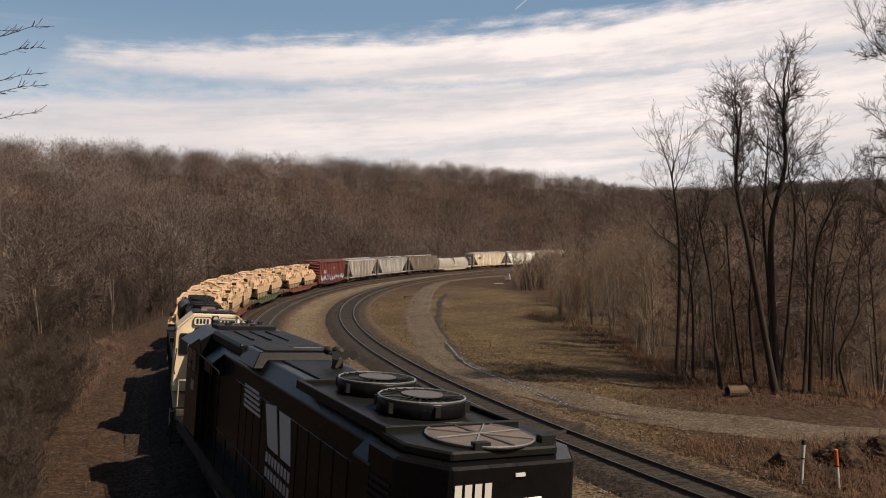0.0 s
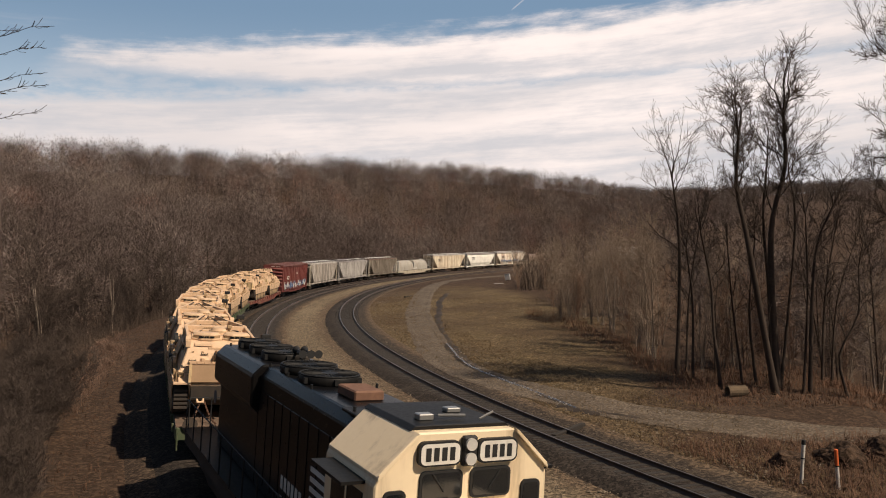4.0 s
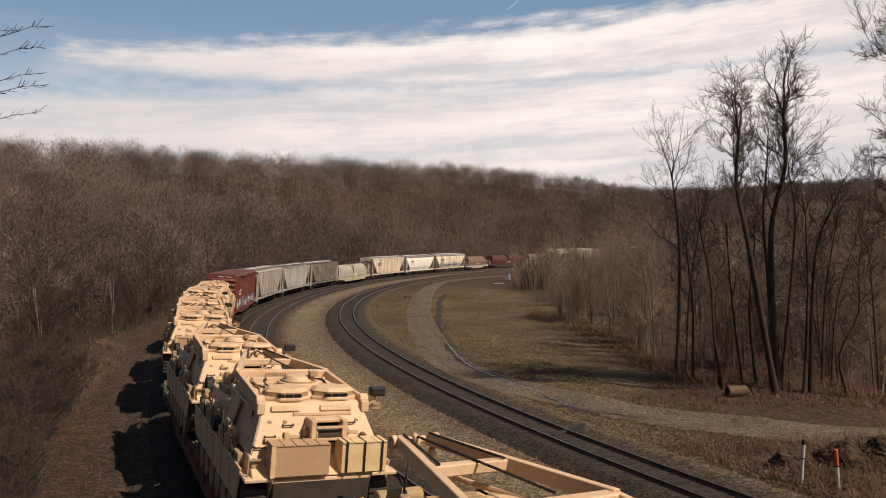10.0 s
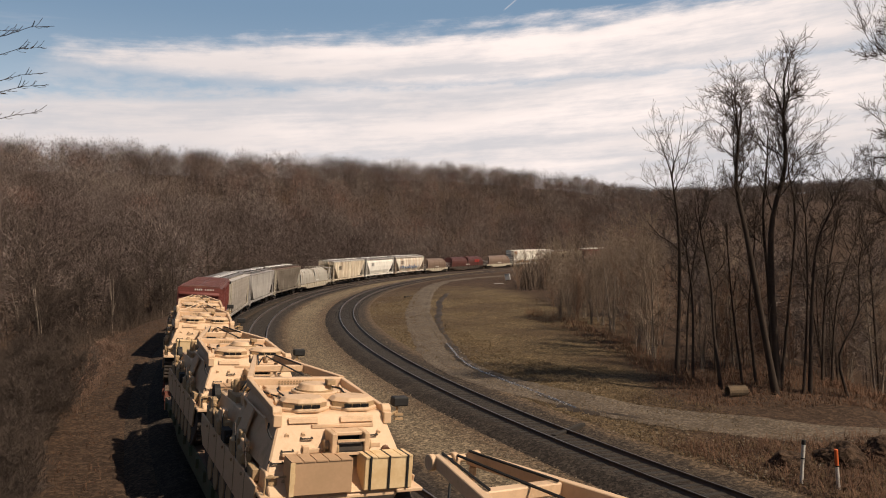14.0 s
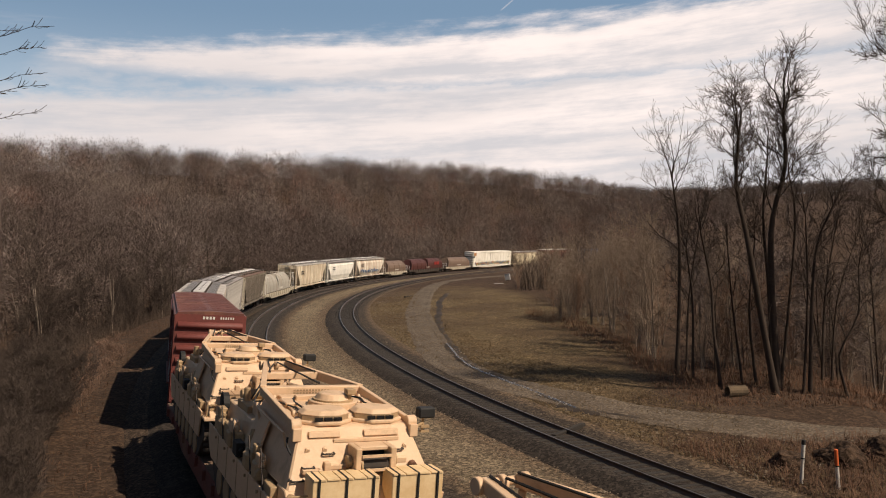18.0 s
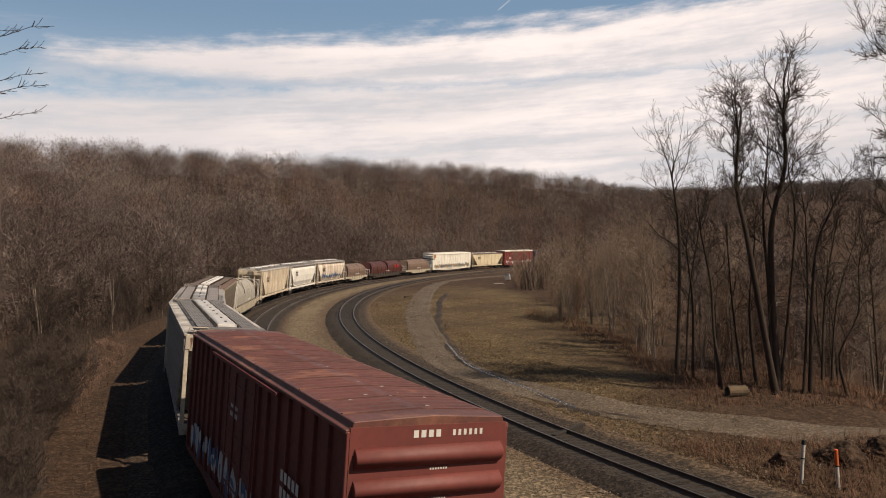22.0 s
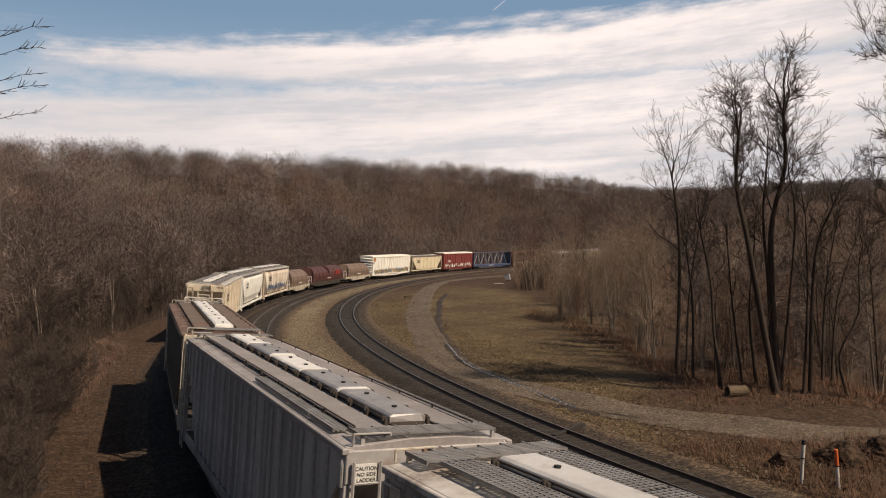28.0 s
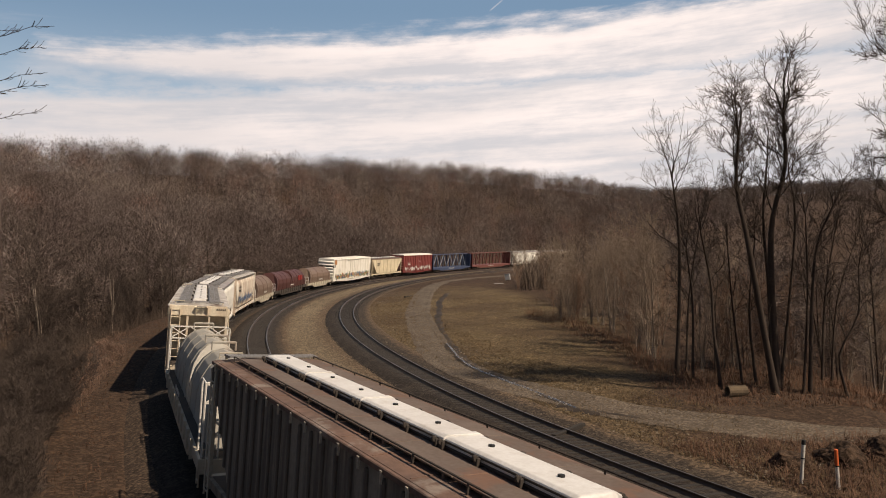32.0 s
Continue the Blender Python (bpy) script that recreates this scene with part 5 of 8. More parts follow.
M_gr4 = material("graffiti_orange", (0.45, 0.20, 0.07), 0.7)


def boxcar(a0, a1, top, mat, roofmat, label, style="ribbed", art=None, width=1.0):
    L, e = a1 - a0 - 1.35, tagged(new("boxcar"), label, "boxcar", group="freight cars")
    h = L / 2
    solid("body", mat, e, ("b", -1.50, 1.50, -h, h, 1.0, top - 0.16), bevel=0.02)
    roof = [(-1.60, top - 0.20), (-1.60, top - 0.13), (-1.49, top - 0.12), (-1.46, top - 0.01), (0, top + 0.05), (1.46, top - 0.01), (1.49, top - 0.12), (1.60, top - 0.13), (1.60, top - 0.20)]
    r = solid("roof", roofmat, e, ("py", roof, -h - 0.03, h + 0.03), bevel=0.012)
    seam = solid("roof_seam", roofmat, r, ("py", [(-1.44, top - 0.01), (0, top + 0.05), (1.44, top - 0.01), (1.44, top + 0.008), (0, top + 0.068), (-1.44, top + 0.008)], -0.035, 0.035))
    seam.matrix_basis = shift(0, -h + 0.6)
    for i in range(1, int((L - 0.6) / 1.2)):
        again(seam, r, shift(0, -h + 0.6 + 1.2 * i))
    for k in range(int((L - 0.6) / 1.2)):       # shallow pressed panels
        for s in (-1, 1):
            for q in (0.28, 0.6, 0.92):
                y = -h + 0.6 + 1.2 * k + q
                zr = lambda x, up: top + 0.046 - abs(x) * 0.041 + up
                solid("roof_corrugation", roofmat, r, ("loft", [(s * p, y + q_, zr(p, 0.0)) for p, q_ in ((0.06, -0.13), (1.44, -0.13), (1.44, 0.13), (0.06, 0.13))], [(s * p, y + q_, zr(p, 0.028)) for p, q_ in ((0.2, -0.025), (1.3, -0.025), (1.3, 0.025), (0.2, 0.025))]))
    rib = None
    for s in (-1, 1):
        # side posts, doors, sills
        n = 18 if style == "ribbed" else 14
        for i in range(n + 1):
            y = -h + 0.06 + (L - 0.12) * i / n
            if abs(y) < 1.55:
                continue
            if rib is None:
                rib = solid("side_post", mat, e, ("b", -0.05, 0.05, -0.05, 0.05, 1.0, top - 0.15), bevel=0.012)
                rib.matrix_basis = shift(s * 1.53, y)
            else:
                again(rib, e, shift(s * (1.53 if style == "ribbed" else 1.48), y))
        d = solid("door", mat, e, ("b", s * 1.55 - 0.03, s * 1.55 + 0.03, -1.5, 1.5, 1.1, top - 0.3), bevel=0.008)
        for y in (-1.4, 1.4):
            solid("door_stile", mat, d, ("b", s * 1.59 - 0.018, s * 1.59 + 0.018, y - 0.05, y + 0.05, 1.15, top - 0.35))
        for z in np.arange(1.5, top - 0.5, 0.62):
            solid("door_rail", mat, d, ("b", s * 1.588 - 0.012, s * 1.588 + 0.012, -1.34, 1.34, z, z + 0.07))
        for y in (-0.5, 0.5):
            solid("lock_bar", mat, d, ("c", (s * 1.61, y, 1.2), (s * 1.61, y, top - 0.4), 0.025, 6))
        solid("door_track", mat, e, ("b", s * 1.62 - 0.05, s * 1.62 + 0.05, -3.4, 3.4, top - 0.30, top - 0.22))
        solid("door_track", mat, e, ("b", s * 1.62 - 0.05, s * 1.62 + 0.05, -3.4, 3.4, 1.0, 1.08))
        solid("side_sill", mat, e, ("px", [(-h, 1.02), (-h, 0.85), (-h + 3, 0.8), (-2.6, 0.62), (2.6, 0.62), (h - 3, 0.8), (h, 0.85), (h, 1.02)], s * 1.46, s * 1.55))
        # pressed ends with deep horizontal ridges
        end = solid("end_wall", mat, e, ("b", -1.52, 1.52, s * (h + 0.02) - 0.03, s * (h + 0.02) + 0.03, 1.0, top - 0.10))
        nz = 6
        for k in range(nz):
            z = 1.47 + (top - 1.75) * k / nz
            zz = (top - 1.75) / nz
            ridge = [(s * (h + 0.04 + 0.15 * math.sin(math.pi * q) ** 0.8), z + zz * (0.02 + 0.70 * q)) for q in np.linspace(0, 1, 9)]
            solid("end_ridge", mat, end, ("px", ridge, -1.43, 1.43), bevel=0.012, round_faces=True)
        for x in (-1.52, 1.52):
            solid("corner_post", mat, e, ("b", x - 0.06, x + 0.06, s * (h - 0.04) - 0.08, s * (h - 0.04) + 0.12, 0.9, top - 0.16), bevel=0.012)
        ladder(e, mat, s * 1.6, s * (h - 0.35), 0.5, top - 1.6)
        ladder(e, mat, -s * 1.2, s * (h + 0.22), 0.6, 2.2, along_y=False)
    bars(e, M_mark, -0.35, -h - 0.054, top - 0.30, (1, 0, 0), 0.58, 0.12, 4, gap=0.35)
    bars(e, M_mark, 0.42, -h - 0.054, top - 0.29, (1, 0, 0), 0.66, 0.10, 6, gap=0.5)
    for k in range(5):
        bars(e, M_mark, 0.0, -h - 0.054, 1.47 + (top - 1.75) / 6 * (4.88 - k), (1, 0, 0), 0.36, 0.035, 7, gap=0.45, n_rows=1 + k % 2)
    for s in (-1, 1):
        bars(e, M_mark, s * 1.592, 0.2, 3.4, (0, 1, 0), 0.8, 0.12, 6, n_rows=2, normal=(s, 0, 0))
        bars(e, M_mark, s * 1.592, -h + 2.2, 2.9, (0, 1, 0), 1.3, 0.22, 5, n_rows=2, normal=(s, 0, 0), name="lettering")
    if art:
        for s in (-1, 1):
            graffiti(e, s * 1.60, (-h + 1.0, h - 1.0), 1.1, 2.3, art, 4 + s)
    # white flecks of old paint on the roof
    rnd = random.Random(9)
    bm = bmesh.new()
    for _ in range(26):
        x, y = rnd.uniform(-0.9, 1.2), rnd.uniform(-h + 0.5, h - 0.5)
        z = top + 0.06 - abs(x) * 0.056 + 0.012
        w, q = rnd.uniform(0.02, 0.06), rnd.uniform(0.015, 0.035)
        bm.faces.new([bm.verts.new(p) for p in ((x - w, y - q, z), (x + w, y - q * 0.5, z), (x + w * 0.7, y + q, z), (x - w * 0.8, y + q * 0.8, z))])
    part("paint_fleck", bm, M_mark, r)
    if width != 1.0:
        seen = set()
        for c in e.children_recursive:
            if c.data.name not in seen:
                seen.add(c.data.name)
                c.data.transform(Matrix.Diagonal((width, 1, 1, 1)))
            c.matrix_basis = shift(c.matrix_basis.translation.x * (width - 1.0)) @ c.matrix_basis
    for y in (-h + 2.3, h - 2.3):
        bogie(e, y)
    couplers(e, (a1 - a0) / 2)
    return rides(e, (a0 + a1) / 2, L - 4.6)


boxcar(130.52, 146.42, 4.74, M_boxred, M_boxroof, "weathered oxide-red boxcar with ribbed sides and graffiti", art=(M_gr2, M_gr1), width=0.94)


# ---- covered hoppers ----
def grating(bm_list, x0, x1, y0, y1, z, pitch, rows=2):
    bm_list += [("b", x0, x1, y, y + pitch * 0.5, z, z + 0.03) for y in np.arange(y0, y1 - pitch, pitch)]
    bm_list += [("b", x - 0.012, x + 0.012, y0, y1, z - 0.025, z + 0.034) for x in np.linspace(x0 + 0.012, x1 - 0.012, rows + 1)]


def lettered(parent, word, size, m, mat, name="lettering"):
    cu = bpy.data.curves.new(name, "FONT")
    cu.body, cu.size, cu.align_x, cu.extrude = word, size, "CENTER", 0.002
    tx = bpy.data.objects.new(name, cu)
    me = bpy.data.meshes.new_from_object(tx)
    bpy.data.objects.remove(tx)
    me.materials.clear()
    me.materials.append(mat)
    o = new(name, me)
    o.parent = parent
    o.matrix_basis = m
    return o


def hopper(b0, b1, top, mat, roofmat, hatchmat, label, ribs=16, hatches=4, boards="grating", near=False, endmat=None, art=None, sign=False, round_side=False, hatch_mats=None, boardmat=None, code="", drips=False, rail=False, mesh_edge=False):
    L, e = b1 - b0, tagged(new("covered_hopper"), label, "hopper car", group="freight cars")
    h, endmat, boardmat = L / 2, endmat or mat, boardmat or roofmat
    slope, side, brow = 2.6, 1.50, top - 0.72
    # sides: full height in the middle, sloping up under the ends
    if round_side:
        prof = [(-1.2, 1.2), (-1.5, 2.0), (-1.56, 2.9), (-1.5, 3.8), (-1.25, top - 0.2), (1.25, top - 0.2), (1.5, 3.8), (1.56, 2.9), (1.5, 2.0), (1.2, 1.2)]
        solid("body", mat, e, ("loft", [(x, -h + max(0.25, 2.5 - 0.87 * (z - 1.2)), z) for x, z in prof], [(x, h - max(0.25, 2.5 - 0.87 * (z - 1.2)), z) for x, z in prof]), bevel=0.03)
    else:
        outline = [(-h + 0.28, top - 0.1), (h - 0.28, top - 0.1), (h - 0.28, brow), (h - slope, 1.3), (-h + slope, 1.3), (-h + 0.28, brow)]
        solid("body", mat, e, ("px", outline, -side, side), bevel=0.02)
        rib = {}
        for s in (-1, 1):
            for i in range(ribs + 1):
                y = -h + 0.1 + (L - 0.2) * i / ribs
                z0 = 1.3 if abs(y) < h - slope else 1.3 + (brow - 1.3) * (abs(y) - h + slope) / (slope - 0.28)
                key = round(min(z0, brow), 1)
                if key not in rib:
                    rib[key] = solid("side_rib", mat, e, ("px", [(-0.055, key), (0.055, key), (0.055, top - 0.36), (0.03, top - 0.26), (-0.03, top - 0.26), (-0.055, top - 0.36)], -0.055, 0.055), bevel=0.022)
                    rib[key].matrix_basis = shift(s * side, y)
                else:
                    again(rib[key], e, shift(s * side, y))
    bracket = None
    for s in (-1, 1):
        solid("top_chord", roofmat, e, ("b", s * 1.5 - 0.07, s * 1.5 + 0.05, -h, h, top - 0.20, top - 0.10), bevel=0.015)
        solid("side_sill", mat, e, ("b", s * 1.46 - 0.06, s * 1.46 + 0.06, -h, h, 0.98, 1.22), bevel=0.012)
        if drips:
            for i in range(18):
                y = -h + 0.5 + (L - 1.0) * i / 17
                if bracket is None:
                    bracket = solid("eave_bracket", endmat, e, ("px", [(-0.035, -0.02), (0.035, -0.02), (0.006, -0.22), (-0.006, -0.22)], -0.02, 0.02))
                    bracket.matrix_basis = shift(s * 1.575, y, top - 0.12)
                else:
                    again(bracket, e, shift(s * 1.575, y, top - 0.12))
        # ends: header, recessed slope sheet, corner posts, sill, ladder
        head = solid("end_header", endmat, e, ("px", [(s * h, top - 0.14), (s * h, top - 0.66), (s * (h - 0.3), top - 0.66), (s * (h - 0.3), top - 0.14)], -1.5, 1.5), bevel=0.015)
        solid("slope_sheet", mat, e, ("px", [(s * (h - 0.26), top - 0.62), (s * (h - slope + 0.06), 1.33), (s * (h - slope - 0.1), 1.33), (s * (h - 0.5), top - 0.62)], -1.4, 1.4))
        for x in (-1.44, 1.44):
            solid("corner_post", endmat, e, ("b", x - 0.07, x + 0.07, s * (h - 0.08) - 0.06, s * (h - 0.08) + 0.085, 1.0, top - 0.12), bevel=0.012)
        for x in (-0.55, 0.55):
            solid("end_post", endmat, e, ("loft", [(x - 0.05, s * (h - 0.08), 1.1), (x + 0.05, s * (h - 0.08), 1.1), (x + 0.05, s * (h - 0.2), 1.1), (x - 0.05, s * (h - 0.2), 1.1)], [(x - 0.05, s * (h - 0.04), top - 0.6), (x + 0.05, s * (h - 0.04), top - 0.6), (x + 0.05, s * (h - 0.16), top - 0.6), (x - 0.05, s * (h - 0.16), top - 0.6)]))
        solid("end_sill", endmat, e, ("b", -1.5, 1.5, s * (h - 0.1) - 0.14, s * (h - 0.1) + 0.14, 0.85, 1.2), bevel=0.015)
        solid("end_platform", M_frame, e, ("b", -1.4, 1.4, s * (h - 1.2) - 0.9, s * (h - 1.2) + 0.9, 1.16, 1.22))
        if not code:
            ladder(e, endmat, s * 1.16, s * (h + 0.06), 0.7, top - 0.3, along_y=False, step=0.42)
        ladder(e, endmat, -s * 1.56, s * (h - 0.3), 0.7, top - 0.3, step=0.42)
        solid("air_reservoir", M_frame, e, ("c", (-0.45, s * (h - 0.9), 1.45), (0.1, s * (h - 0.9), 1.45), 0.22, 12))
        solid("brake_cylinder", M_frame, e, ("c", (0.5, s * (h - 0.9), 1.42), (0.5, s * (h - 0.3), 1.42), 0.16, 10))
        # crossover platform in the middle of the end, on brackets
        sh = []
        grating(sh, -0.1, 0.36, s * h - 0.02, s * (h + 0.22) + 0.02, top - 0.17, 0.07) if s > 0 else grating(sh, -0.1, 0.36, -h - 0.24, -h + 0.02, top - 0.17, 0.07)
        solid("crossover_step", M_galv, e, *sh)
        for x in (-0.16, 0.42):
            solid("step_bracket", M_rust if near else endmat, head, ("px", [(s * h, top - 0.16), (s * (h + 0.2), top - 0.20), (s * h, top - 0.62)], x - 0.03, x + 0.03))
    # discharge bays
    for k in range(3):
        y = (k - 1) * (L - 2 * slope) / 3
        b = (L - 2 * slope) / 6
        solid("discharge_bay", mat, e, ("loft", [(-1.3, y - b, 1.32), (1.3, y - b, 1.32), (1.3, y + b, 1.32), (-1.3, y + b, 1.32)], [(-0.5, y - 0.4, 0.5), (0.5, y - 0.4, 0.5), (0.5, y + 0.4, 0.5), (-0.5, y + 0.4, 0.5)]), bevel=0.02)
        solid("outlet_gate", M_frame, e, ("b", -0.65, 0.65, y - 0.45, y + 0.45, 0.38, 0.52))
    # roof, trough hatches down the middle, running boards
    roof = solid("roof", roofmat, e, ("py", [(-1.5, top - 0.16), (-1.5, top - 0.09), (-0.4, top), (0.4, top), (1.5, top - 0.09), (1.5, top - 0.16)], -h + 0.05, h - 0.05), bevel=0.01)
    for i in range(ribs // 2):
        y = -h + L * (i + 0.5) / (ribs // 2)
        solid("roof_seam", roofmat, roof, ("loft", [(-1.45, y - 0.02, top - 0.09), (-1.45, y + 0.02, top - 0.09), (-0.42, y + 0.02, top), (-0.42, y - 0.02, top)], [(-1.45, y - 0.02, top - 0.078), (-1.45, y + 0.02, top - 0.078), (-0.42, y + 0.02, top + 0.012), (-0.42, y - 0.02, top + 0.012)]))
    hl = (L - 2.0) / hatches
    lock, boss = None, None
    for i in range(hatches):
        y0 = -h + 1.0 + hl * i
        hm = hatch_mats[i % len(hatch_mats)] if hatch_mats else hatchmat
        hp = [(-0.34, top + 0.02), (-0.35, top + 0.15), (-0.28, top + 0.19), (0.28, top + 0.19), (0.35, top + 0.15), (0.34, top + 0.02)]
        ht = solid("hatch_cover", hm, roof, ("loft", [(x, y0 + 0.04 + (0.05 if z > top + 0.17 else 0), z) for x, z in hp], [(x, y0 + hl - 0.04 - (0.05 if z > top + 0.17 else 0), z) for x, z in hp]), bevel=0.012)
        solid("hatch_coaming", M_frame, ht, ("b", -0.32, 0.32, y0 + 0.01, y0 + hl - 0.01, top - 0.01, top + 0.06))
        for s in (-1, 1):
            for z in (0.035, 0.105):
                solid("hatch_edge", M_frame, ht, ("b", s * 0.355 - 0.008, s * 0.355 + 0.008, y0 + 0.06, y0 + hl - 0.06, top + z, top + z + 0.028))
        if i:
            solid("hatch_strap", hatchmat, ht, ("py", [(-0.37, top + 0.05), (-0.37, top + 0.165), (-0.29, top + 0.21), (0.29, top + 0.21), (0.37, top + 0.165), (0.37, top + 0.05), (0.33, top + 0.05), (0.33, top + 0.15), (-0.33, top + 0.15), (-0.33, top + 0.05)], y0 - 0.07, y0 + 0.07), bevel=0.006)
        for s in (-1, 1):
            for f in (0.03, 0.34, 0.66, 0.97):
                m = shift(s * 0.41, y0 + f * hl, top)
                if lock is None:
                    lock = solid("hatch_lock", M_frame, ht, ("b", -0.03, 0.03, -0.05, 0.05, -0.01, 0.13), ("c", (-0.03, -0.03, 0.12), (-0.03, 0.03, 0.12), 0.05, 8), bevel=0.008)
                    lock.matrix_basis = m
                elif near or f in (0.03, 0.97):
                    again(lock, ht, m)
        for f in (0.25, 0.75):
            m = shift(0.02, y0 + f * hl, top + 0.19)
            if boss is None:
                boss = solid("hatch_boss", M_rubber, ht, ("c", (0, 0, -0.01), (0, 0, 0.03), 0.05, 10))
                boss.matrix_basis = m
            else:
                again(boss, ht, m)
    for s in (-1, 1):
        x0, x1 = (0.50, 1.08) if s > 0 else (-1.08, -0.50)
        zb = top + (0.07 if boards == "grating" else 0.012)
        ys = np.linspace(-h + 0.75, h - 0.75, 8 if near else 2)
        for q0, q1 in zip(ys, ys[1:]):
            sh = []
            if boards == "grating":
                grating(sh, x0, x1, q0 + 0.01, q1 - 0.01, zb, 0.085 if near else 0.5, 5 if near else 2)
                solid("running_board", M_galv, e, *sh)
            else:
                solid("running_board", boardmat, e, ("b", x0, x1, q0 + 0.012, q1 - 0.012, zb, zb + 0.03), bevel=0.006)
            for q in (q0 + 0.25, q0 + (q1 - q0) * 0.6) if near else (q0 + 0.3,):
                solid("board_bracket", roofmat, e, ("px", [(q - 0.03, top - 0.085), (q + 0.03, top - 0.085), (q + 0.03, zb - 0.002), (q - 0.03, zb - 0.002)], min(x0, x1) + (0.0 if s < 0 else 0.5), max(x0, x1) - (0.5 if s < 0 else 0.0)))
        if rail:
            handrail(e, M_frame, [(s * 1.12, -h + 0.7, zb + 0.08), (s * 1.12, h - 0.7, zb + 0.08)], r=0.018, posts=9, foot=top - 0.08, name="safety_rail")
        if mesh_edge:
            for q0 in np.arange(-h + 0.9, -h + 6.5, 1.4):
                sh = []
                grating(sh, s * 1.29 - 0.13, s * 1.29 + 0.13, q0, q0 + 1.36, top - 0.01, 0.07, 3)
                solid("edge_grating", M_galv, e, *sh)
        sh = []
        grating(sh, -1.25, 1.25, s * (h - 0.38) - 0.30, s * (h - 0.38) + 0.30, top + 0.065, 0.075 if near else 0.2, 6)
        solid("end_running_board", M_galv, e, *sh)
        for x in (-1.2, 1.2):
            solid("board_leg", endmat, e, ("b", x - 0.03, x + 0.03, s * (h - 0.12) - 0.03, s * (h - 0.12) + 0.03, top - 0.12, top + 0.06))
        handrail(e, endmat, [(-1.38, s * (h - 0.05), top - 0.06), (-1.38, s * (h - 0.05), top + 0.11), (-0.75, s * (h - 0.05), top + 0.11), (-0.75, s * (h - 0.05), top + 0.06)], r=0.018, name="grab_iron")
        if not near:
            bars(e, M_rubber, s * 1.566, -h + 2.6, 3.3, (0, 1, 0), 1.4, 0.24, 5, n_rows=2, normal=(s, 0, 0))
        if art:
            graffiti(e, s * 1.57, (-h + 2.6, h - 2.6), 1.5, 2.7, art, 11 + s)
    if code:
        pl = solid("code_panel", M_rubber, e, ("b", 0.72, 1.52, -h - 0.018, -h + 0.006, top - 0.37, top - 0.13), bevel=0.004)
        for k, c in enumerate(code):
            lettered(pl, c, 0.15, pose(0.86 + 0.155 * k, -h - 0.022, top - 0.30, 90, 0, 0), M_mark)
        solid("lower_panel", endmat, e, ("b", -1.36, 1.36, -h - 0.012, -h + 0.0, top - 0.70, top - 0.66))
        solid("corner_plate", M_galv, e, ("b", -1.42, -0.98, -h - 0.02, -h + 0.34, top - 0.05, top - 0.02), bevel=0.006)
        handrail(e, M_frame, [(-0.62, -h - 0.04, top - 0.50), (-0.62, -h - 0.06, top - 0.28)], r=0.02, name="latch")
        for x, z0, z1, w in ((-0.95, 0.78, 0.36, 0.05), (0.06, 0.62, 0.18, 0.16), (0.46, 0.6, 0.16, 0.05), (-1.3, 0.62, 0.24, 0.04)):
            solid("rust_run", M_rust, e, ("py", [(x - w, top - z1), (x + w, top - z1), (x + w * 1.1, top - z1 - 0.1), (x + w * 0.4, top - z0 + 0.08), (x + w * 0.3, top - z0), (x - w * 0.3, top - z0), (x - w * 0.5, top - z0 + 0.12), (x - w * 1.1, top - z1 - 0.06)], -h - 0.003, -h + 0.002))
    else:
        bars(e, M_rubber, 0.89, -h - 0.003, top - 0.36, (1, 0, 0), 0.52, 0.1, 5, gap=0.4)
    if sign:
        pl = solid("warning_plate", M_white, e, ("b", -1.34, -0.98, -h - 0.03, -h - 0.01, top - 0.66, top - 0.34))
        for k, word in enumerate(("CAUTION", "NO SIDE", "LADDER")):
            lettered(pl, word, 0.085, pose(-1.16, -h - 0.035, top - 0.44 - 0.09 * k, 90, 0, 0), M_rubber, "warning_text")
    for y in (-h + 1.9, h - 1.9):
        bogie(e, y)
    couplers(e, h + 0.65)
    return rides(e, (b0 + b1) / 2, L - 3.8)


def grimy(name, base, grime, amount, scale=1.3, rust=0.3):
    """Weathered paint with dark runs of dirt down the sides."""
    return material(name, base, 0.7, var=tuple(c * 0.62 for c in base), scale=0.6, fine=8, amount=0.85, stain=(0.20, 0.105, 0.06), stain_amount=rust, stain_scale=0.6, streak=True, bump=0.04, dark=grime, dark_amount=amount, dark_scale=scale)


M_galv = material("galvanised_grating", (0.33, 0.32, 0.31), 0.55, 0.5, var=(0.22, 0.20, 0.185), scale=2, amount=0.9)
M_hatch = material("white_hatch", (0.74, 0.725, 0.695), 0.5, var=(0.56, 0.53, 0.49), scale=0.9, amount=0.7, stain=(0.38, 0.30, 0.22), stain_amount=0.4, stain_scale=1.4)
M_hatchpale = material("pale_grey_hatch", (0.56, 0.55, 0.54), 0.5, var=(0.42, 0.40, 0.38), scale=0.9, amount=0.7, stain=(0.26, 0.22, 0.19), stain_amount=0.4, stain_scale=1.4)
M_hatchgrey = material("grey_hatch", (0.34, 0.325, 0.315), 0.45, 0.3, var=(0.22, 0.205, 0.20), scale=1.2, amount=0.8, stain=(0.5, 0.47, 0.43), stain_amount=0.5, stain_scale=2.0)
M_h1 = grimy("sooty_white_hopper", (0.50, 0.455, 0.405), (0.05, 0.037, 0.030), 0.70, 1.1, 0.5)
M_h1r = material("dirty_white_roof", (0.56, 0.535, 0.50), 0.65, var=(0.30, 0.265, 0.235), scale=0.9, fine=5, amount=1.0, stain=(0.17, 0.115, 0.085), stain_amount=0.75, stain_scale=0.9)
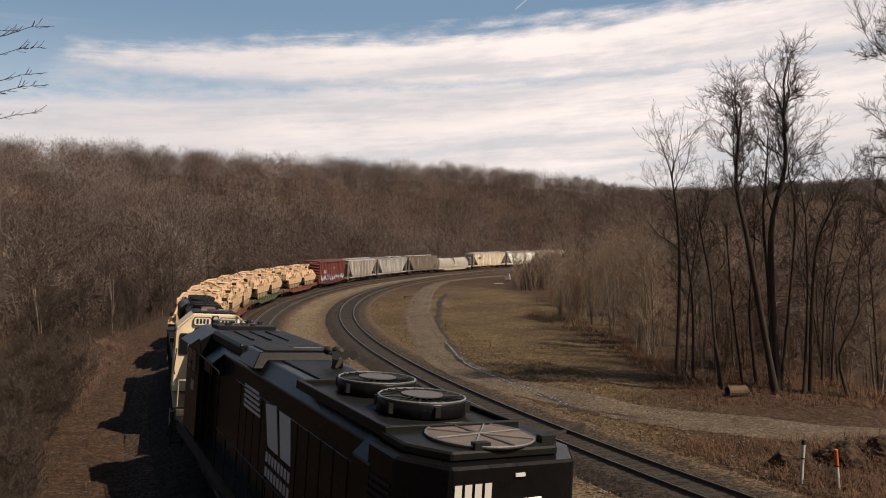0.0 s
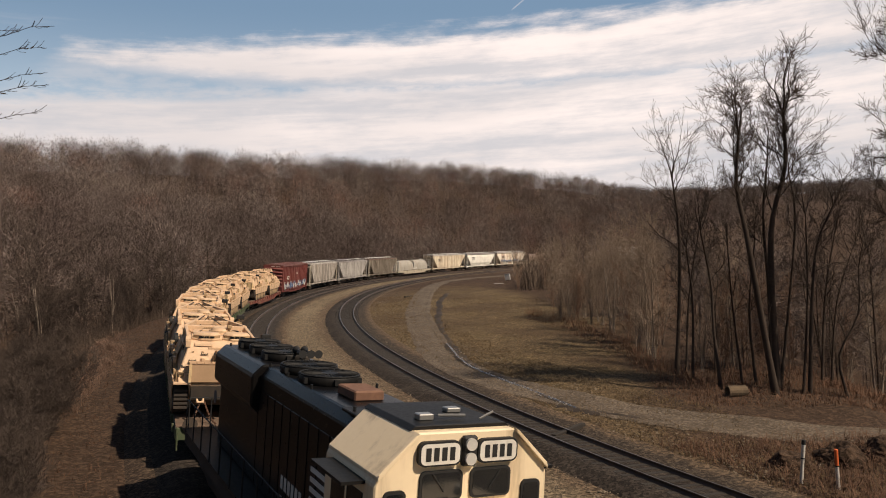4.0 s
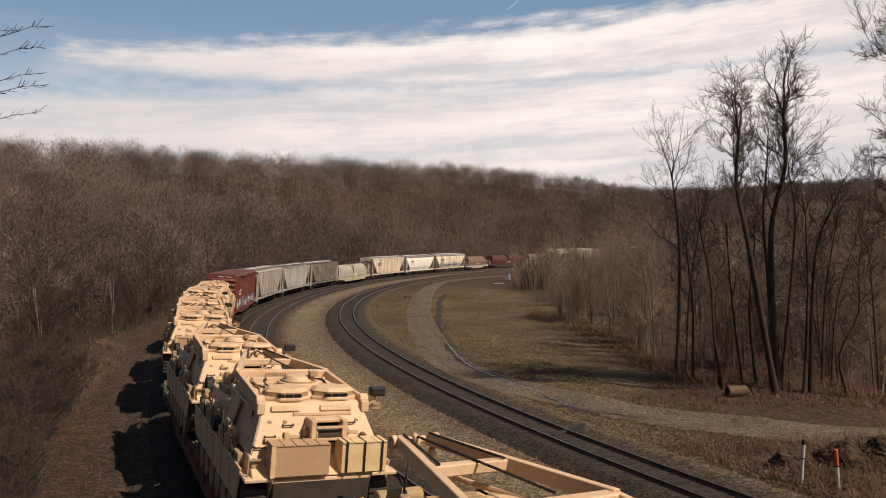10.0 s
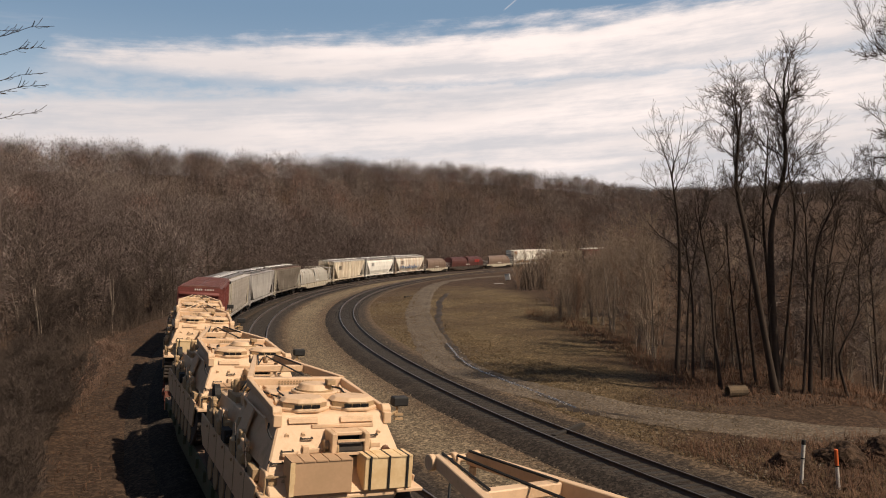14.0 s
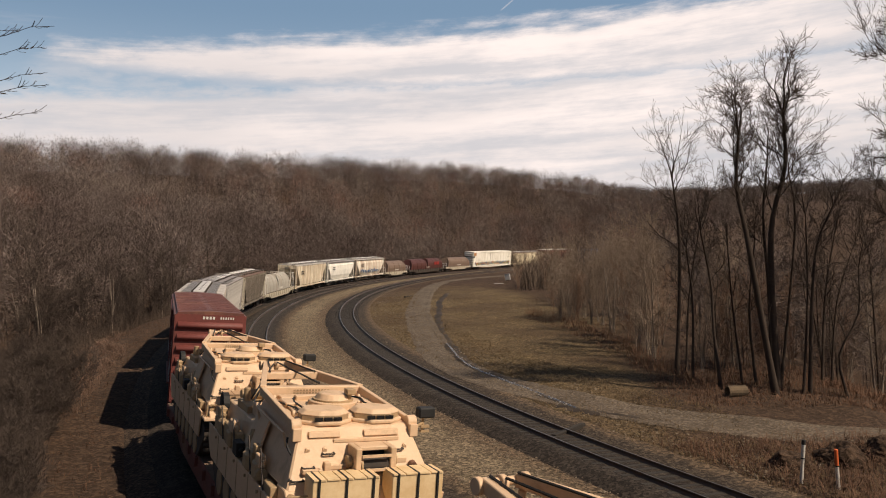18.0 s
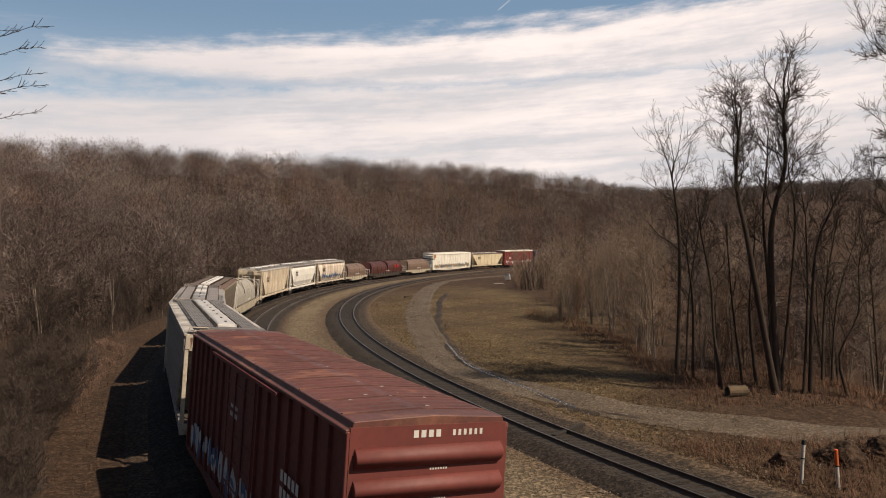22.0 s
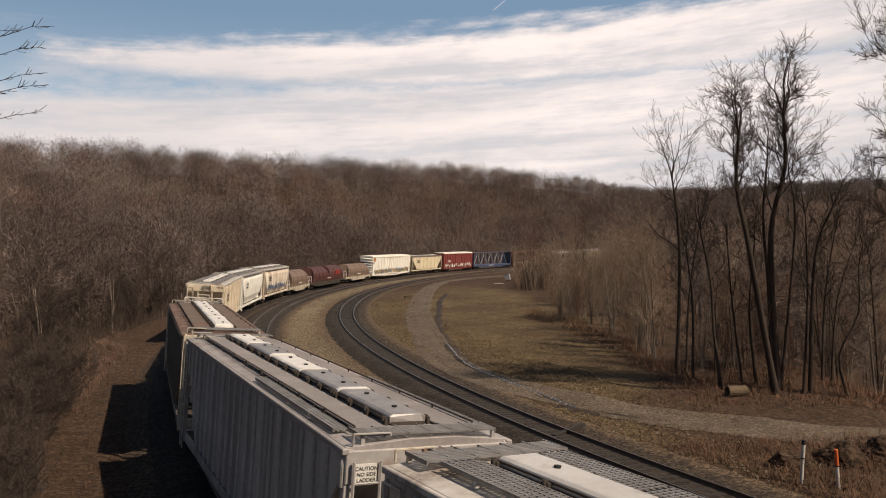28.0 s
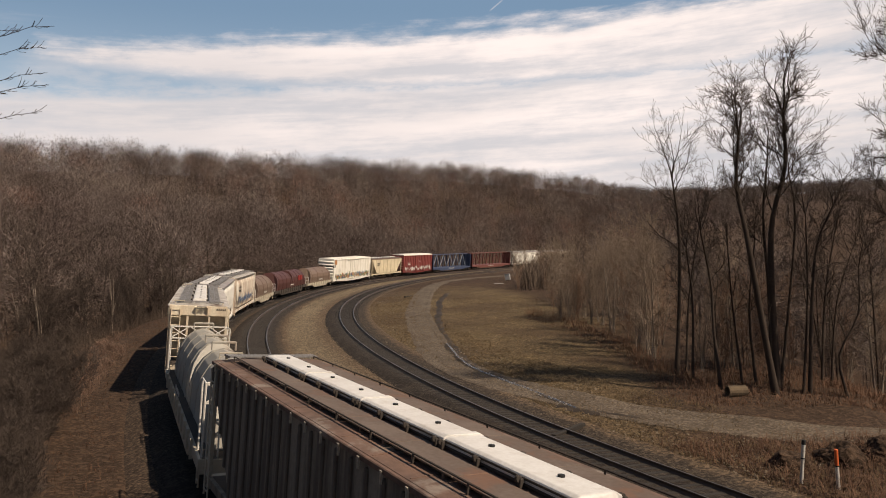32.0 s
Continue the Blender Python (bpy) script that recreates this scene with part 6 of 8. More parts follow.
M_h2 = grimy("grey_hopper", (0.50, 0.475, 0.445), (0.10, 0.087, 0.08), 0.55, 1.0, 0.08)
M_h2r = material("grey_roof", (0.36, 0.335, 0.325), 0.6, var=(0.24, 0.215, 0.205), scale=0.7, amount=0.9, stain=(0.20, 0.105, 0.065), stain_amount=0.75, stain_scale=0.55)
M_h2b = material("grey_walkway_plate", (0.30, 0.27, 0.255), 0.6, 0.1, var=(0.21, 0.185, 0.172), scale=0.8, amount=0.9, stain=(0.30, 0.27, 0.25), stain_amount=0.5, stain_scale=0.8)
M_h3 = grimy("beige_hopper", (0.30, 0.258, 0.205), (0.06, 0.045, 0.036), 0.8, 2.2, 0.2)
M_h3r = material("rusty_roof", (0.185, 0.108, 0.076), 0.75, var=(0.105, 0.066, 0.05), scale=0.7, fine=5, amount=1.0, stain=(0.29, 0.245, 0.205), stain_amount=0.75, stain_scale=0.9)
M_h3b = material("rusty_walkway_plate", (0.17, 0.128, 0.102), 0.75, 0.1, var=(0.115, 0.082, 0.064), scale=0.8, amount=0.9, stain=(0.20, 0.10, 0.06), stain_amount=0.7, stain_scale=0.8)
M_h5 = grimy("cream_hopper", (0.80, 0.71, 0.55), (0.34, 0.19, 0.10), 0.45, 1.2, 0.6)
M_h6 = hopper_paint("clean_white_hopper", (0.86, 0.83, 0.75), 0.12)
M_h7 = grimy("white_hopper_rusty_top", (0.84, 0.79, 0.68), (0.42, 0.22, 0.11), 0.5, 0.9, 0.6)
M_h12 = hopper_paint("tan_hopper", (0.70, 0.60, 0.42), 0.2)
M_endcream = material("cream_end", (0.58, 0.525, 0.43), 0.65, var=(0.42, 0.37, 0.29), scale=0.9, fine=7, amount=0.8, stain=(0.21, 0.11, 0.06), stain_amount=0.7, stain_scale=1.6)
M_endgrey = material("grey_end", (0.42, 0.40, 0.385), 0.65, var=(0.30, 0.28, 0.265), scale=0.9, fine=7, amount=0.8, stain=(0.21, 0.12, 0.075), stain_amount=0.5, stain_scale=1.2)
hopper(147.6, 163.25, 4.52, M_h1, M_h1r, M_hatchpale, "dirty white covered hopper with rust stains and lattice walkways", ribs=19, near=True, endmat=M_endcream, code="RFMX")
hopper(164.5, 180.4, 4.43, M_h2, M_h2r, M_hatch, "grey covered hopper with plate walkways and a rusty eave", ribs=22, boards="plank", near=True, hatches=5, hatch_mats=(M_hatchgrey, M_hatchgrey, M_hatch, M_hatchgrey, M_hatch), sign=True, endmat=M_endgrey, boardmat=M_h2b, rail=True, mesh_edge=True)
hopper(181.75, 197.1, 4.43, M_h3, M_h3r, M_hatch, "beige covered hopper with a rusty brown roof", ribs=24, hatches=4, near=True, boards="plank", endmat=M_endcream, boardmat=M_h3b, drips=True, rail=True)
hopper(217.3, 234.6, 4.55, M_h5, M_h1r, M_hatch, "cream covered hopper streaked with rust", ribs=9)
hopper(236.0, 251.0, 4.55, M_h6, M_h2r, M_hatch, "clean white round-sided covered hopper", round_side=True)
hopper(252.4, 267.9, 4.6, M_h7, M_h1r, M_hatch, "white covered hopper with rusty roof edge and blue graffiti", round_side=True, art=(M_gr2,))
hopper(339.5, 355.6, 4.45, M_h12, M_h3r, M_hatch, "tan two-bay covered hopper", ribs=8)
hopper(417.2, 433.3, 4.55, M_h6, M_h2r, M_hatch, "white covered hopper near the end of the train", ribs=10)
hopper(434.7, 450.8, 4.55, M_h5, M_h2r, M_hatch, "cream covered hopper near the end of the train", ribs=10)


# ---- coil cars ----
def coil_car(a0, a1, top, covermat, bodymat, label, panels=(), covers=1, lugs=True, slim=1.0, rails=2.3):
    L, e = a1 - a0 - 1.3, tagged(new("coil_car"), label, "coil car", group="freight cars")
    h = L / 2
    for s in (-1, 1):
        solid("side_sill", bodymat, e, ("px", [(-h, 1.25), (-h, 0.9), (-h + 2.6, 0.85), (-h + 3.4, 0.5), (h - 3.4, 0.5), (h - 2.6, 0.85), (h, 0.9), (h, 1.25)], s * 1.4, s * 1.5), bevel=0.015)
        for y in np.arange(-h + 2.0, h - 1.5, 1.3):
            solid("side_post", bodymat, e, ("b", s * 1.52 - 0.05, s * 1.52 + 0.05, y - 0.05, y + 0.05, 0.75, 1.4))
        solid("end_sill", bodymat, e, ("b", -1.45, 1.45, s * (h - 0.08) - 0.1, s * (h - 0.08) + 0.1, 0.8, 1.25), bevel=0.015)
        handrail(e, M_white, [(-1.4, s * (h - 0.15), 1.25), (-1.4, s * (h - 0.15), rails), (1.4, s * (h - 0.15), rails), (1.4, s * (h - 0.15), 1.25)], r=0.035, name="end_rail")
        handrail(e, M_white, [(-1.4, s * (h - 0.15), rails - 0.6), (1.4, s * (h - 0.15), rails - 0.6)], r=0.03, posts=6, foot=1.25, name="end_rail")
        for x in (-0.9, 0.9):
            solid("brace", M_white, e, ("c", (x, s * (h - 0.15), 2.3), (x * 0.6, s * (h - 0.9), 1.3), 0.03, 6))
        if rails > 3:        # braced access frame over the end
            for x0, x1 in ((-1.4, -0.47), (-0.47, 0.47), (0.47, 1.4)):
                solid("cross_brace", M_white, e, ("c", (x0, s * (h - 0.15), rails - 0.6), (x1, s * (h - 0.15), rails), 0.028, 6), ("c", (x1, s * (h - 0.15), rails - 0.6), (x0, s * (h - 0.15), rails), 0.028, 6))
            for x in (-1.4, 1.4):
                handrail(e, M_white, [(x, s * (h - 0.15), rails), (x, s * (h - 1.1), rails), (x, s * (h - 1.1), 1.25)], r=0.03, name="side_rail")
        ladder(e, bodymat, s * 1.45, s * (h - 0.3), 0.4, 1.2, name="step")
    solid("floor", M_frame, e, ("b", -1.4, 1.4, -h, h, 0.95, 1.25))
    lo, hi = -h + 0.9, h - 0.9
    for k in range(covers):
        y0, y1 = lo + (hi - lo) * k / covers + 0.02, lo + (hi - lo) * (k + 1) / covers - 0.02
        arc = [(-1.46, 1.25), (-1.5, 2.2)] + [(1.5 * math.cos(a), 2.2 + (top - 2.2) * math.sin(a)) for a in np.radians([158, 136, 114, 90, 66, 44, 22])] + [(1.5, 2.2), (1.46, 1.25)]
        arc = [(x * (slim + 0.35 * (1 - slim) * max(0.0, 1 - (z - 1.25) / (top - 1.6))), z) for x, z in arc]
        c = solid("cover", covermat, e, ("loft", [(x * 0.99, y0 + 0.95 * max(0.0, (z - 1.7) / (top - 1.7)) ** 1.6, z) for x, z in arc], [(x * 0.99, y1 - 0.95 * max(0.0, (z - 1.7) / (top - 1.7)) ** 1.6, z) for x, z in arc]), bevel=0.02)
        ring = [(x * 1.012, z * 1.008) for x, z in arc]
        for y in np.linspace(y0 + 1.1, y1 - 1.1, 4):
            solid("hoop", covermat, c, ("py", ring, y - 0.05, y + 0.05))
        if lugs:
            for y in (y0 + 1.2, y1 - 1.2):
                solid("lifting_lug", covermat, c, ("c", (-0.45, y, top - 0.05), (-0.45, y, top + 0.28), 0.04, 6), ("c", (0.45, y, top - 0.05), (0.45, y, top + 0.28), 0.04, 6), ("c", (-0.45, y, top + 0.26), (0.45, y, top + 0.26), 0.05, 6))
    for s in (-1, 1):
        for (y, m) in panels:
            solid("side_panel", m, e, ("px", [(y - 0.6, 2.2), (y + 0.6, 2.2), (y + 0.6, 2.95), (y - 0.6, 2.95)], s * 1.47, s * 1.53))
        bars(e, M_mark, s * 1.535, -1.0, 1.62, (0, 1, 0), 2.0, 0.2, 8, normal=(s, 0, 0))
    for y in (-h + 1.7, h - 1.7):
        bogie(e, y)
    couplers(e, (a1 - a0) / 2)
    return rides(e, (a0 + a1) / 2, L - 3.4)


M_coilgrey = hopper_paint("pale_grey_cover", (0.40, 0.375, 0.325), 0.4)
M_coilbrown = material("brown_cover", (0.185, 0.125, 0.092), 0.55, var=(0.13, 0.085, 0.063), scale=0.6, amount=0.8, stain=(0.33, 0.27, 0.2), stain_amount=0.4)
M_coilred = material("dark_red_cover", (0.085, 0.028, 0.022), 0.55, var=(0.06, 0.02, 0.017), scale=0.6, amount=0.8)
M_redpanel = material("bright_red_panel", (0.30, 0.03, 0.025), 0.55)
M_coilbase = hopper_paint("cream_coil_base", (0.50, 0.44, 0.34), 0.4)
coil_car(197.75, 216.6, 3.55, M_coilgrey, M_coilbase, "pale grey coil car with narrow arched covers", covers=2, lugs=True, slim=0.66, rails=3.45)
coil_car(268.6, 281.9, 3.65, M_coilbrown, M_coilbase, "coil car with a rounded brown cover")
coil_car(281.9, 302.2, 3.7, M_coilred, M_frame, "long dark red coil car with a bright red panel", panels=((4.2, M_redpanel), (5.6, M_redpanel)), covers=2, lugs=False)
coil_car(302.2, 317.0, 3.65, M_coilbrown, M_coilbase, "coil car with a rounded brown cover")

# ---- refrigerated car, red boxcar, centre-beam cars ----
M_reefer = material("white_reefer", (0.88, 0.85, 0.77), 0.5, var=(0.62, 0.57, 0.47), scale=0.5, amount=0.6, stain=(0.42, 0.33, 0.22), stain_amount=0.3, streak=True)
M_box2 = material("dark_red_boxcar", (0.22, 0.045, 0.04), 0.6, var=(0.15, 0.035, 0.03), scale=0.5, amount=0.8)
ref = boxcar(317.0, 338.8, 4.98, M_reefer, M_reefer, "tall white refrigerated boxcar with graffiti along its base", style="flush", art=(M_gr2, M_gr3, M_gr4))
solid("cooling_unit", M_gr4, ref, ("b", -1.53, 1.53, -10.27, -8.7, 3.9, 4.82), bevel=0.03, label="orange cooling unit at the end")
solid("unit_vent", M_rubber, ref, ("b", -1.545, 1.545, -10.29, -9.5, 3.3, 3.89), bevel=0.02)
boxcar(356.3, 373.1, 5.0, M_box2, M_reefer, "dark red boxcar with a pale roof and white graffiti", art=(M_gr1,))


def centre_beam(a0, a1, mat, label):
    L, e = a1 - a0 - 1.3, tagged(new("centre_beam_flatcar"), label, "flatcar", group="freight cars")
    h = L / 2
    solid("floor", mat, e, ("b", -1.45, 1.45, -h, h, 0.95, 1.2), bevel=0.015)
    for s in (-1, 1):
        solid("side_sill", mat, e, ("px", [(-h, 1.2), (-h, 0.85), (-h + 3, 0.8), (-h + 4, 0.5), (h - 4, 0.5), (h - 3, 0.8), (h, 0.85), (h, 1.2)], s * 1.4, s * 1.48))
        bk = solid("bulkhead", mat, e, ("b", -1.4, 1.4, s * (h - 0.1) - 0.08, s * (h - 0.1) + 0.08, 1.2, 4.6), bevel=0.015)
        solid("bulkhead_rib", mat, bk, *[("b", x - 0.05, x + 0.05, s * (h - 0.1) - 0.14, s * (h - 0.1) + 0.14, 1.2, 4.6) for x in (-1.35, -0.7, 0, 0.7, 1.35)])
    solid("top_chord", mat, e, ("b", -0.35, 0.35, -h, h, 4.45, 4.65), bevel=0.015)
    n = 11
    for i in range(n + 1):
        y = -h + 0.4 + (L - 0.8) * i / n
        solid("post", mat, e, ("b", -0.12, 0.12, y - 0.07, y + 0.07, 1.2, 4.45))
        if i < n:
            y2 = -h + 0.4 + (L - 0.8) * (i + 1) / n
            a, b = (y, y2) if i % 2 else (y2, y)
            solid("diagonal", M_centre, e, ("c", (0, a, 1.25), (0, b, 4.4), 0.09, 6))
    for s in (-1, 1):
        bars(e, M_mark, s * 1.485, -2.0, 0.9, (0, 1, 0), 3.0, 0.2, 9, normal=(s, 0, 0))
    for y in (-h + 1.9, h - 1.9):
        bogie(e, y)
    couplers(e, (a1 - a0) / 2)
    return rides(e, (a0 + a1) / 2, L - 3.8)


M_centre = material("pale_blue_steel", (0.30, 0.34, 0.40), 0.6)
M_blue = material("blue_steel", (0.035, 0.052, 0.11), 0.6, var=(0.07, 0.085, 0.12))
M_brown = material("brown_steel", (0.17, 0.06, 0.05), 0.65, var=(0.11, 0.045, 0.04))
centre_beam(373.1, 394.6, M_blue, "empty blue centre-beam lumber flatcar")
M_centre = M_brown
centre_beam(394.6, 416.5, M_brown, "empty red-brown centre-beam lumber flatcar")


# ---- ties under the rails ----
tie_mesh = solid("tie", M_tie, None, ("b", -1.28, 1.28, -0.11, 0.11, -0.30, -0.150), bevel=0.012)
tie_data = tie_mesh.data
bpy.data.objects.remove(tie_mesh)


def tie_pose(s0, u):
    p, th = line(u)
    return pose(p.x, p.y, p.z, 0, 0, -math.degrees(th)) @ Matrix.Translation((s0, 0, 0)) @ Matrix.Rotation(BANK, 4, "Y")


ballasts = {nm.name: nm for nm in scene.objects if nm.name.startswith("ballast")}
for key, s0, near, far in (("ballast", 0.0, (30, 30), (30, 200)), ("ballast.001", 4.3, (48, 98), (98, 190)), ("ballast.002", 12.7, (14, 76), (76, 210))):
    rnd = random.Random(5)
    for u in np.arange(near[0], near[1], 0.53):
        o = new("tie", tie_data)
        o.parent = ballasts[key]
        o.matrix_basis = tie_pose(s0, u + rnd.uniform(-0.03, 0.03)) @ Matrix.Rotation(rnd.uniform(-0.02, 0.02), 4, "Z") @ Matrix.Translation((rnd.uniform(-0.06, 0.06), 0, 0))
    vs, fs, n = [], [], 0
    box8 = [(x, y, z) for x in (-1.28, 1.28) for y in (-0.11, 0.11) for z in (-0.30, -0.150)]
    for u in np.arange(far[0], far[1], 0.53):
        m = tie_pose(s0, u)
        vs += [m @ Vector(p) for p in box8]
        fs += [[n + i for i in q] for q in ((1, 3, 7, 5), (0, 1, 5, 4), (2, 6, 7, 3), (0, 2, 3, 1), (4, 5, 7, 6))]
        n += 8
    if vs:
        o = mesh_object("ties", vs, fs, M_tie, False)
        o.parent = ballasts[key]
        tagged(o, kind="stuff")

# ---- dirt road, brook, stones ----
ROAD = [(40, 185), (24, 174), (11.8, 164.6), (2.5, 152), (-0.9, 140), (-2.5, 122), (-3.0, 101.6), (-2.8, 81.3), (-1.4, 63.4), (0.1, 50.5), (2.7, 42.8), (6.1, 37.6), (9.1, 33.7), (12.2, 31.2), (17.4, 29.0), (26, 27.5), (45, 27)]


def spline(pts, n):
    p = [Vector((x, y, 0)) for x, y in pts]
    p = [2 * p[0] - p[1]] + p + [2 * p[-1] - p[-2]]
    out = []
    for i in range(1, len(p) - 2):
        for k in range(n):
            t = k / n
            out.append(0.5 * ((2 * p[i]) + (p[i + 1] - p[i - 1]) * t + (2 * p[i - 1] - 5 * p[i] + 4 * p[i + 1] - p[i + 2]) * t * t + (3 * p[i] - p[i - 1] - 3 * p[i + 1] + p[i + 2]) * t ** 3))
    return out + [p[-2]]


def strip(name, pts, half, mat, label, lift=0.03, cols=7, n=10, ragged=0.0, crown=0.0, category="road", seed=1):
    cl = spline(pts, n)
    rnd = random.Random(seed)
    verts = []
    for i, c in enumerate(cl):
        d = (cl[min(i + 1, len(cl) - 1)] - cl[max(i - 1, 0)]).normalized()
        nrm = Vector((d.y, -d.x, 0))
        wl, wr = half * (1 + rnd.uniform(-ragged, ragged)), half * (1 + rnd.uniform(-ragged, ragged))
        for k in range(cols):
            f = 2 * k / (cols - 1) - 1
            q = c + nrm * (f * (wl if f < 0 else wr))
            verts.append((q.x, q.y, f))
    xy = np.array(verts)
    rut = -0.035 * np.exp(-((np.abs(xy[:, 2]) - 0.5) / 0.16) ** 2) if crown else 0
    z = ground_height(xy[:, 0], xy[:, 1]) + lift + rut - 0.05 * (np.abs(xy[:, 2]) > 0.99)
    ob = mesh_object(name, np.stack([xy[:, 0], xy[:, 1], z], -1), grid_faces(len(cl), cols), mat)
    return tagged(ob, label, category, kind="structure")


strip("road", ROAD, 1.40, M_road, "rutted dirt service road of packed gravel", 0.05, cols=13, n=14, ragged=0.06, crown=1.0)
M_water = material("brook_water", (0.035, 0.04, 0.045), 0.12, var=(0.06, 0.06, 0.06), fine=9, bump=0.35, bump_scale=14, coord="World", spec=0.7)
M_mud = material("wet_mud", (0.030, 0.022, 0.016), 0.75, var=(0.055, 0.041, 0.03), fine=6, amount=0.9, coord="World", spec=0.2)
strip("ditch", [(0.6, 112), (-0.4, 100), (-0.5, 85), (-0.5, 72.3), (0.2, 60.5), (0.9, 54)], 0.34, M_mud, "shallow muddy ditch along the road", 0.04, cols=4, n=12, ragged=0.4, category="ditch", seed=5)
BROOK = [(0.2, 57.7), (1.5, 48.3), (3.5, 42.4), (4.9, 38.9), (6.2, 35.4)]
strip("brook", BROOK, 0.10, M_water, "narrow brook running along the road", 0.06, cols=4, n=24, ragged=0.6, category="water", seed=3)
strip("brook_bank", BROOK + [(8.6, 33.2)], 0.50, M_mud, "dark muddy bank of the brook", 0.045, cols=4, n=16, ragged=0.4, category="mud", seed=6)
# pale chips strewn along the brook paint in the sparkle of its water
M_glint = material("pale_ice", (0.24, 0.235, 0.24), 0.4, var=(0.12, 0.12, 0.125), fine=20, coord="World")
M_stone = material("loose_stones", (0.085, 0.064, 0.046), 0.9, var=(0.27, 0.22, 0.165), fine=6, amount=0.4, island=0.9, coord="World", spec=0.2)
OCT_V = np.array([(1, 0, 0), (-1, 0, 0), (0, 1, 0), (0, -1, 0), (0, 0, 0.7), (0, 0, -0.5)], float)
OCT_F = np.array([(0, 2, 4), (2, 1, 4), (1, 3, 4), (3, 0, 4), (2, 0, 5), (1, 2, 5), (3, 1, 5), (0, 3, 5)])


def pebbles(name, x, y, z, size, mat, label, seed):
    r = np.random.RandomState(seed)
    n = len(x)
    a = r.uniform(0, 6.28, n)
    v = OCT_V[None] * (size[:, None, None] * r.uniform(0.6, 1.3, (n, 6, 3)))
    c, s = np.cos(a)[:, None], np.sin(a)[:, None]
    vx, vy = v[..., 0] * c - v[..., 1] * s, v[..., 0] * s + v[..., 1] * c
    V = np.stack([vx + x[:, None], vy + y[:, None], v[..., 2] + z[:, None]], -1).reshape(-1, 3)
    F = (OCT_F[None] + 6 * np.arange(n)[:, None, None]).reshape(-1, 3)
    return tagged(mesh_object(name, V, F, mat, False), label, "stones", kind="stuff")


def on_line(n, u0, u1, s0, s1, seed, power=1.0):
    r = np.random.RandomState(seed)
    u = u0 + (u1 - u0) * r.uniform(0, 1, n) ** power
    s = r.uniform(s0, s1, n)
    th = np.interp(u, UG, TH)
    return np.interp(u, UG, TX) + s * np.cos(th), np.interp(u, UG, TY) - s * np.sin(th), GRADE * u, u, s, r


x, y, z, u, s, r = on_line(13000, 8, 80, 6.4, 15.0, 21, 1.5)
pebbles("gravel_stones", x, y, z - 0.27, r.uniform(0.015, 0.05, len(x)) * (1 + (r.uniform(0, 1, len(x)) > 0.97) * 1.3), M_stone, "loose pale stones scattered over the gravel", 2)
x, y, z, u, s, r = on_line(1400, 14, 120, 15.0, 19.5, 22, 1.3)
pebbles("bank_stones", x, y, ground_height(x, y), r.uniform(0.03, 0.09, len(x)), M_stone, "loose stones and clods beside the inner track", 3)
cl = spline(BROOK, 30)
rr = np.random.RandomState(8)
ci = np.clip((rr.randint(1, 13, 260) * 9 + rr.randint(0, 6, 260)), 6, len(cl) - 1)
bx = np.array([cl[i].x for i in ci]) + rr.normal(0, 0.14, 260)
by = np.array([cl[i].y for i in ci]) + rr.normal(0, 0.3, 260)
pebbles("brook_ice", bx, by, ground_height(bx, by) + 0.05, rr.uniform(0.012, 0.05, 260), M_glint, "pale bits standing for glints of light on the brook", 4)

# ---- bare trees ----
M_bark = material("grey_brown_bark", (0.066, 0.050, 0.041), 0.95, var=(0.036, 0.027, 0.022), scale=0.8, fine=9, amount=0.8, bump=0.4, coord="World", spec=0.15)
M_barkgrey = material("pale_grey_bark", (0.29, 0.24, 0.195), 0.95, var=(0.14, 0.11, 0.09), scale=0.8, fine=9, amount=0.8, coord="World", spec=0.15)
M_twigdark = material("dark_twigs", (0.098, 0.076, 0.063), 0.95, var=(0.062, 0.047, 0.040), scale=0.2, fine=2, amount=0.8, coord="World", spec=0.1)
M_twig = material("brown_twigs", (0.28, 0.215, 0.165), 0.95, var=(0.18, 0.135, 0.105), scale=0.2, fine=2, amount=0.8, coord="World", spec=0.1)
M_twigred = material("reddish_twigs", (0.29, 0.19, 0.135), 0.95, var=(0.18, 0.115, 0.085), scale=0.15, fine=2, amount=0.8, coord="World", spec=0.1)


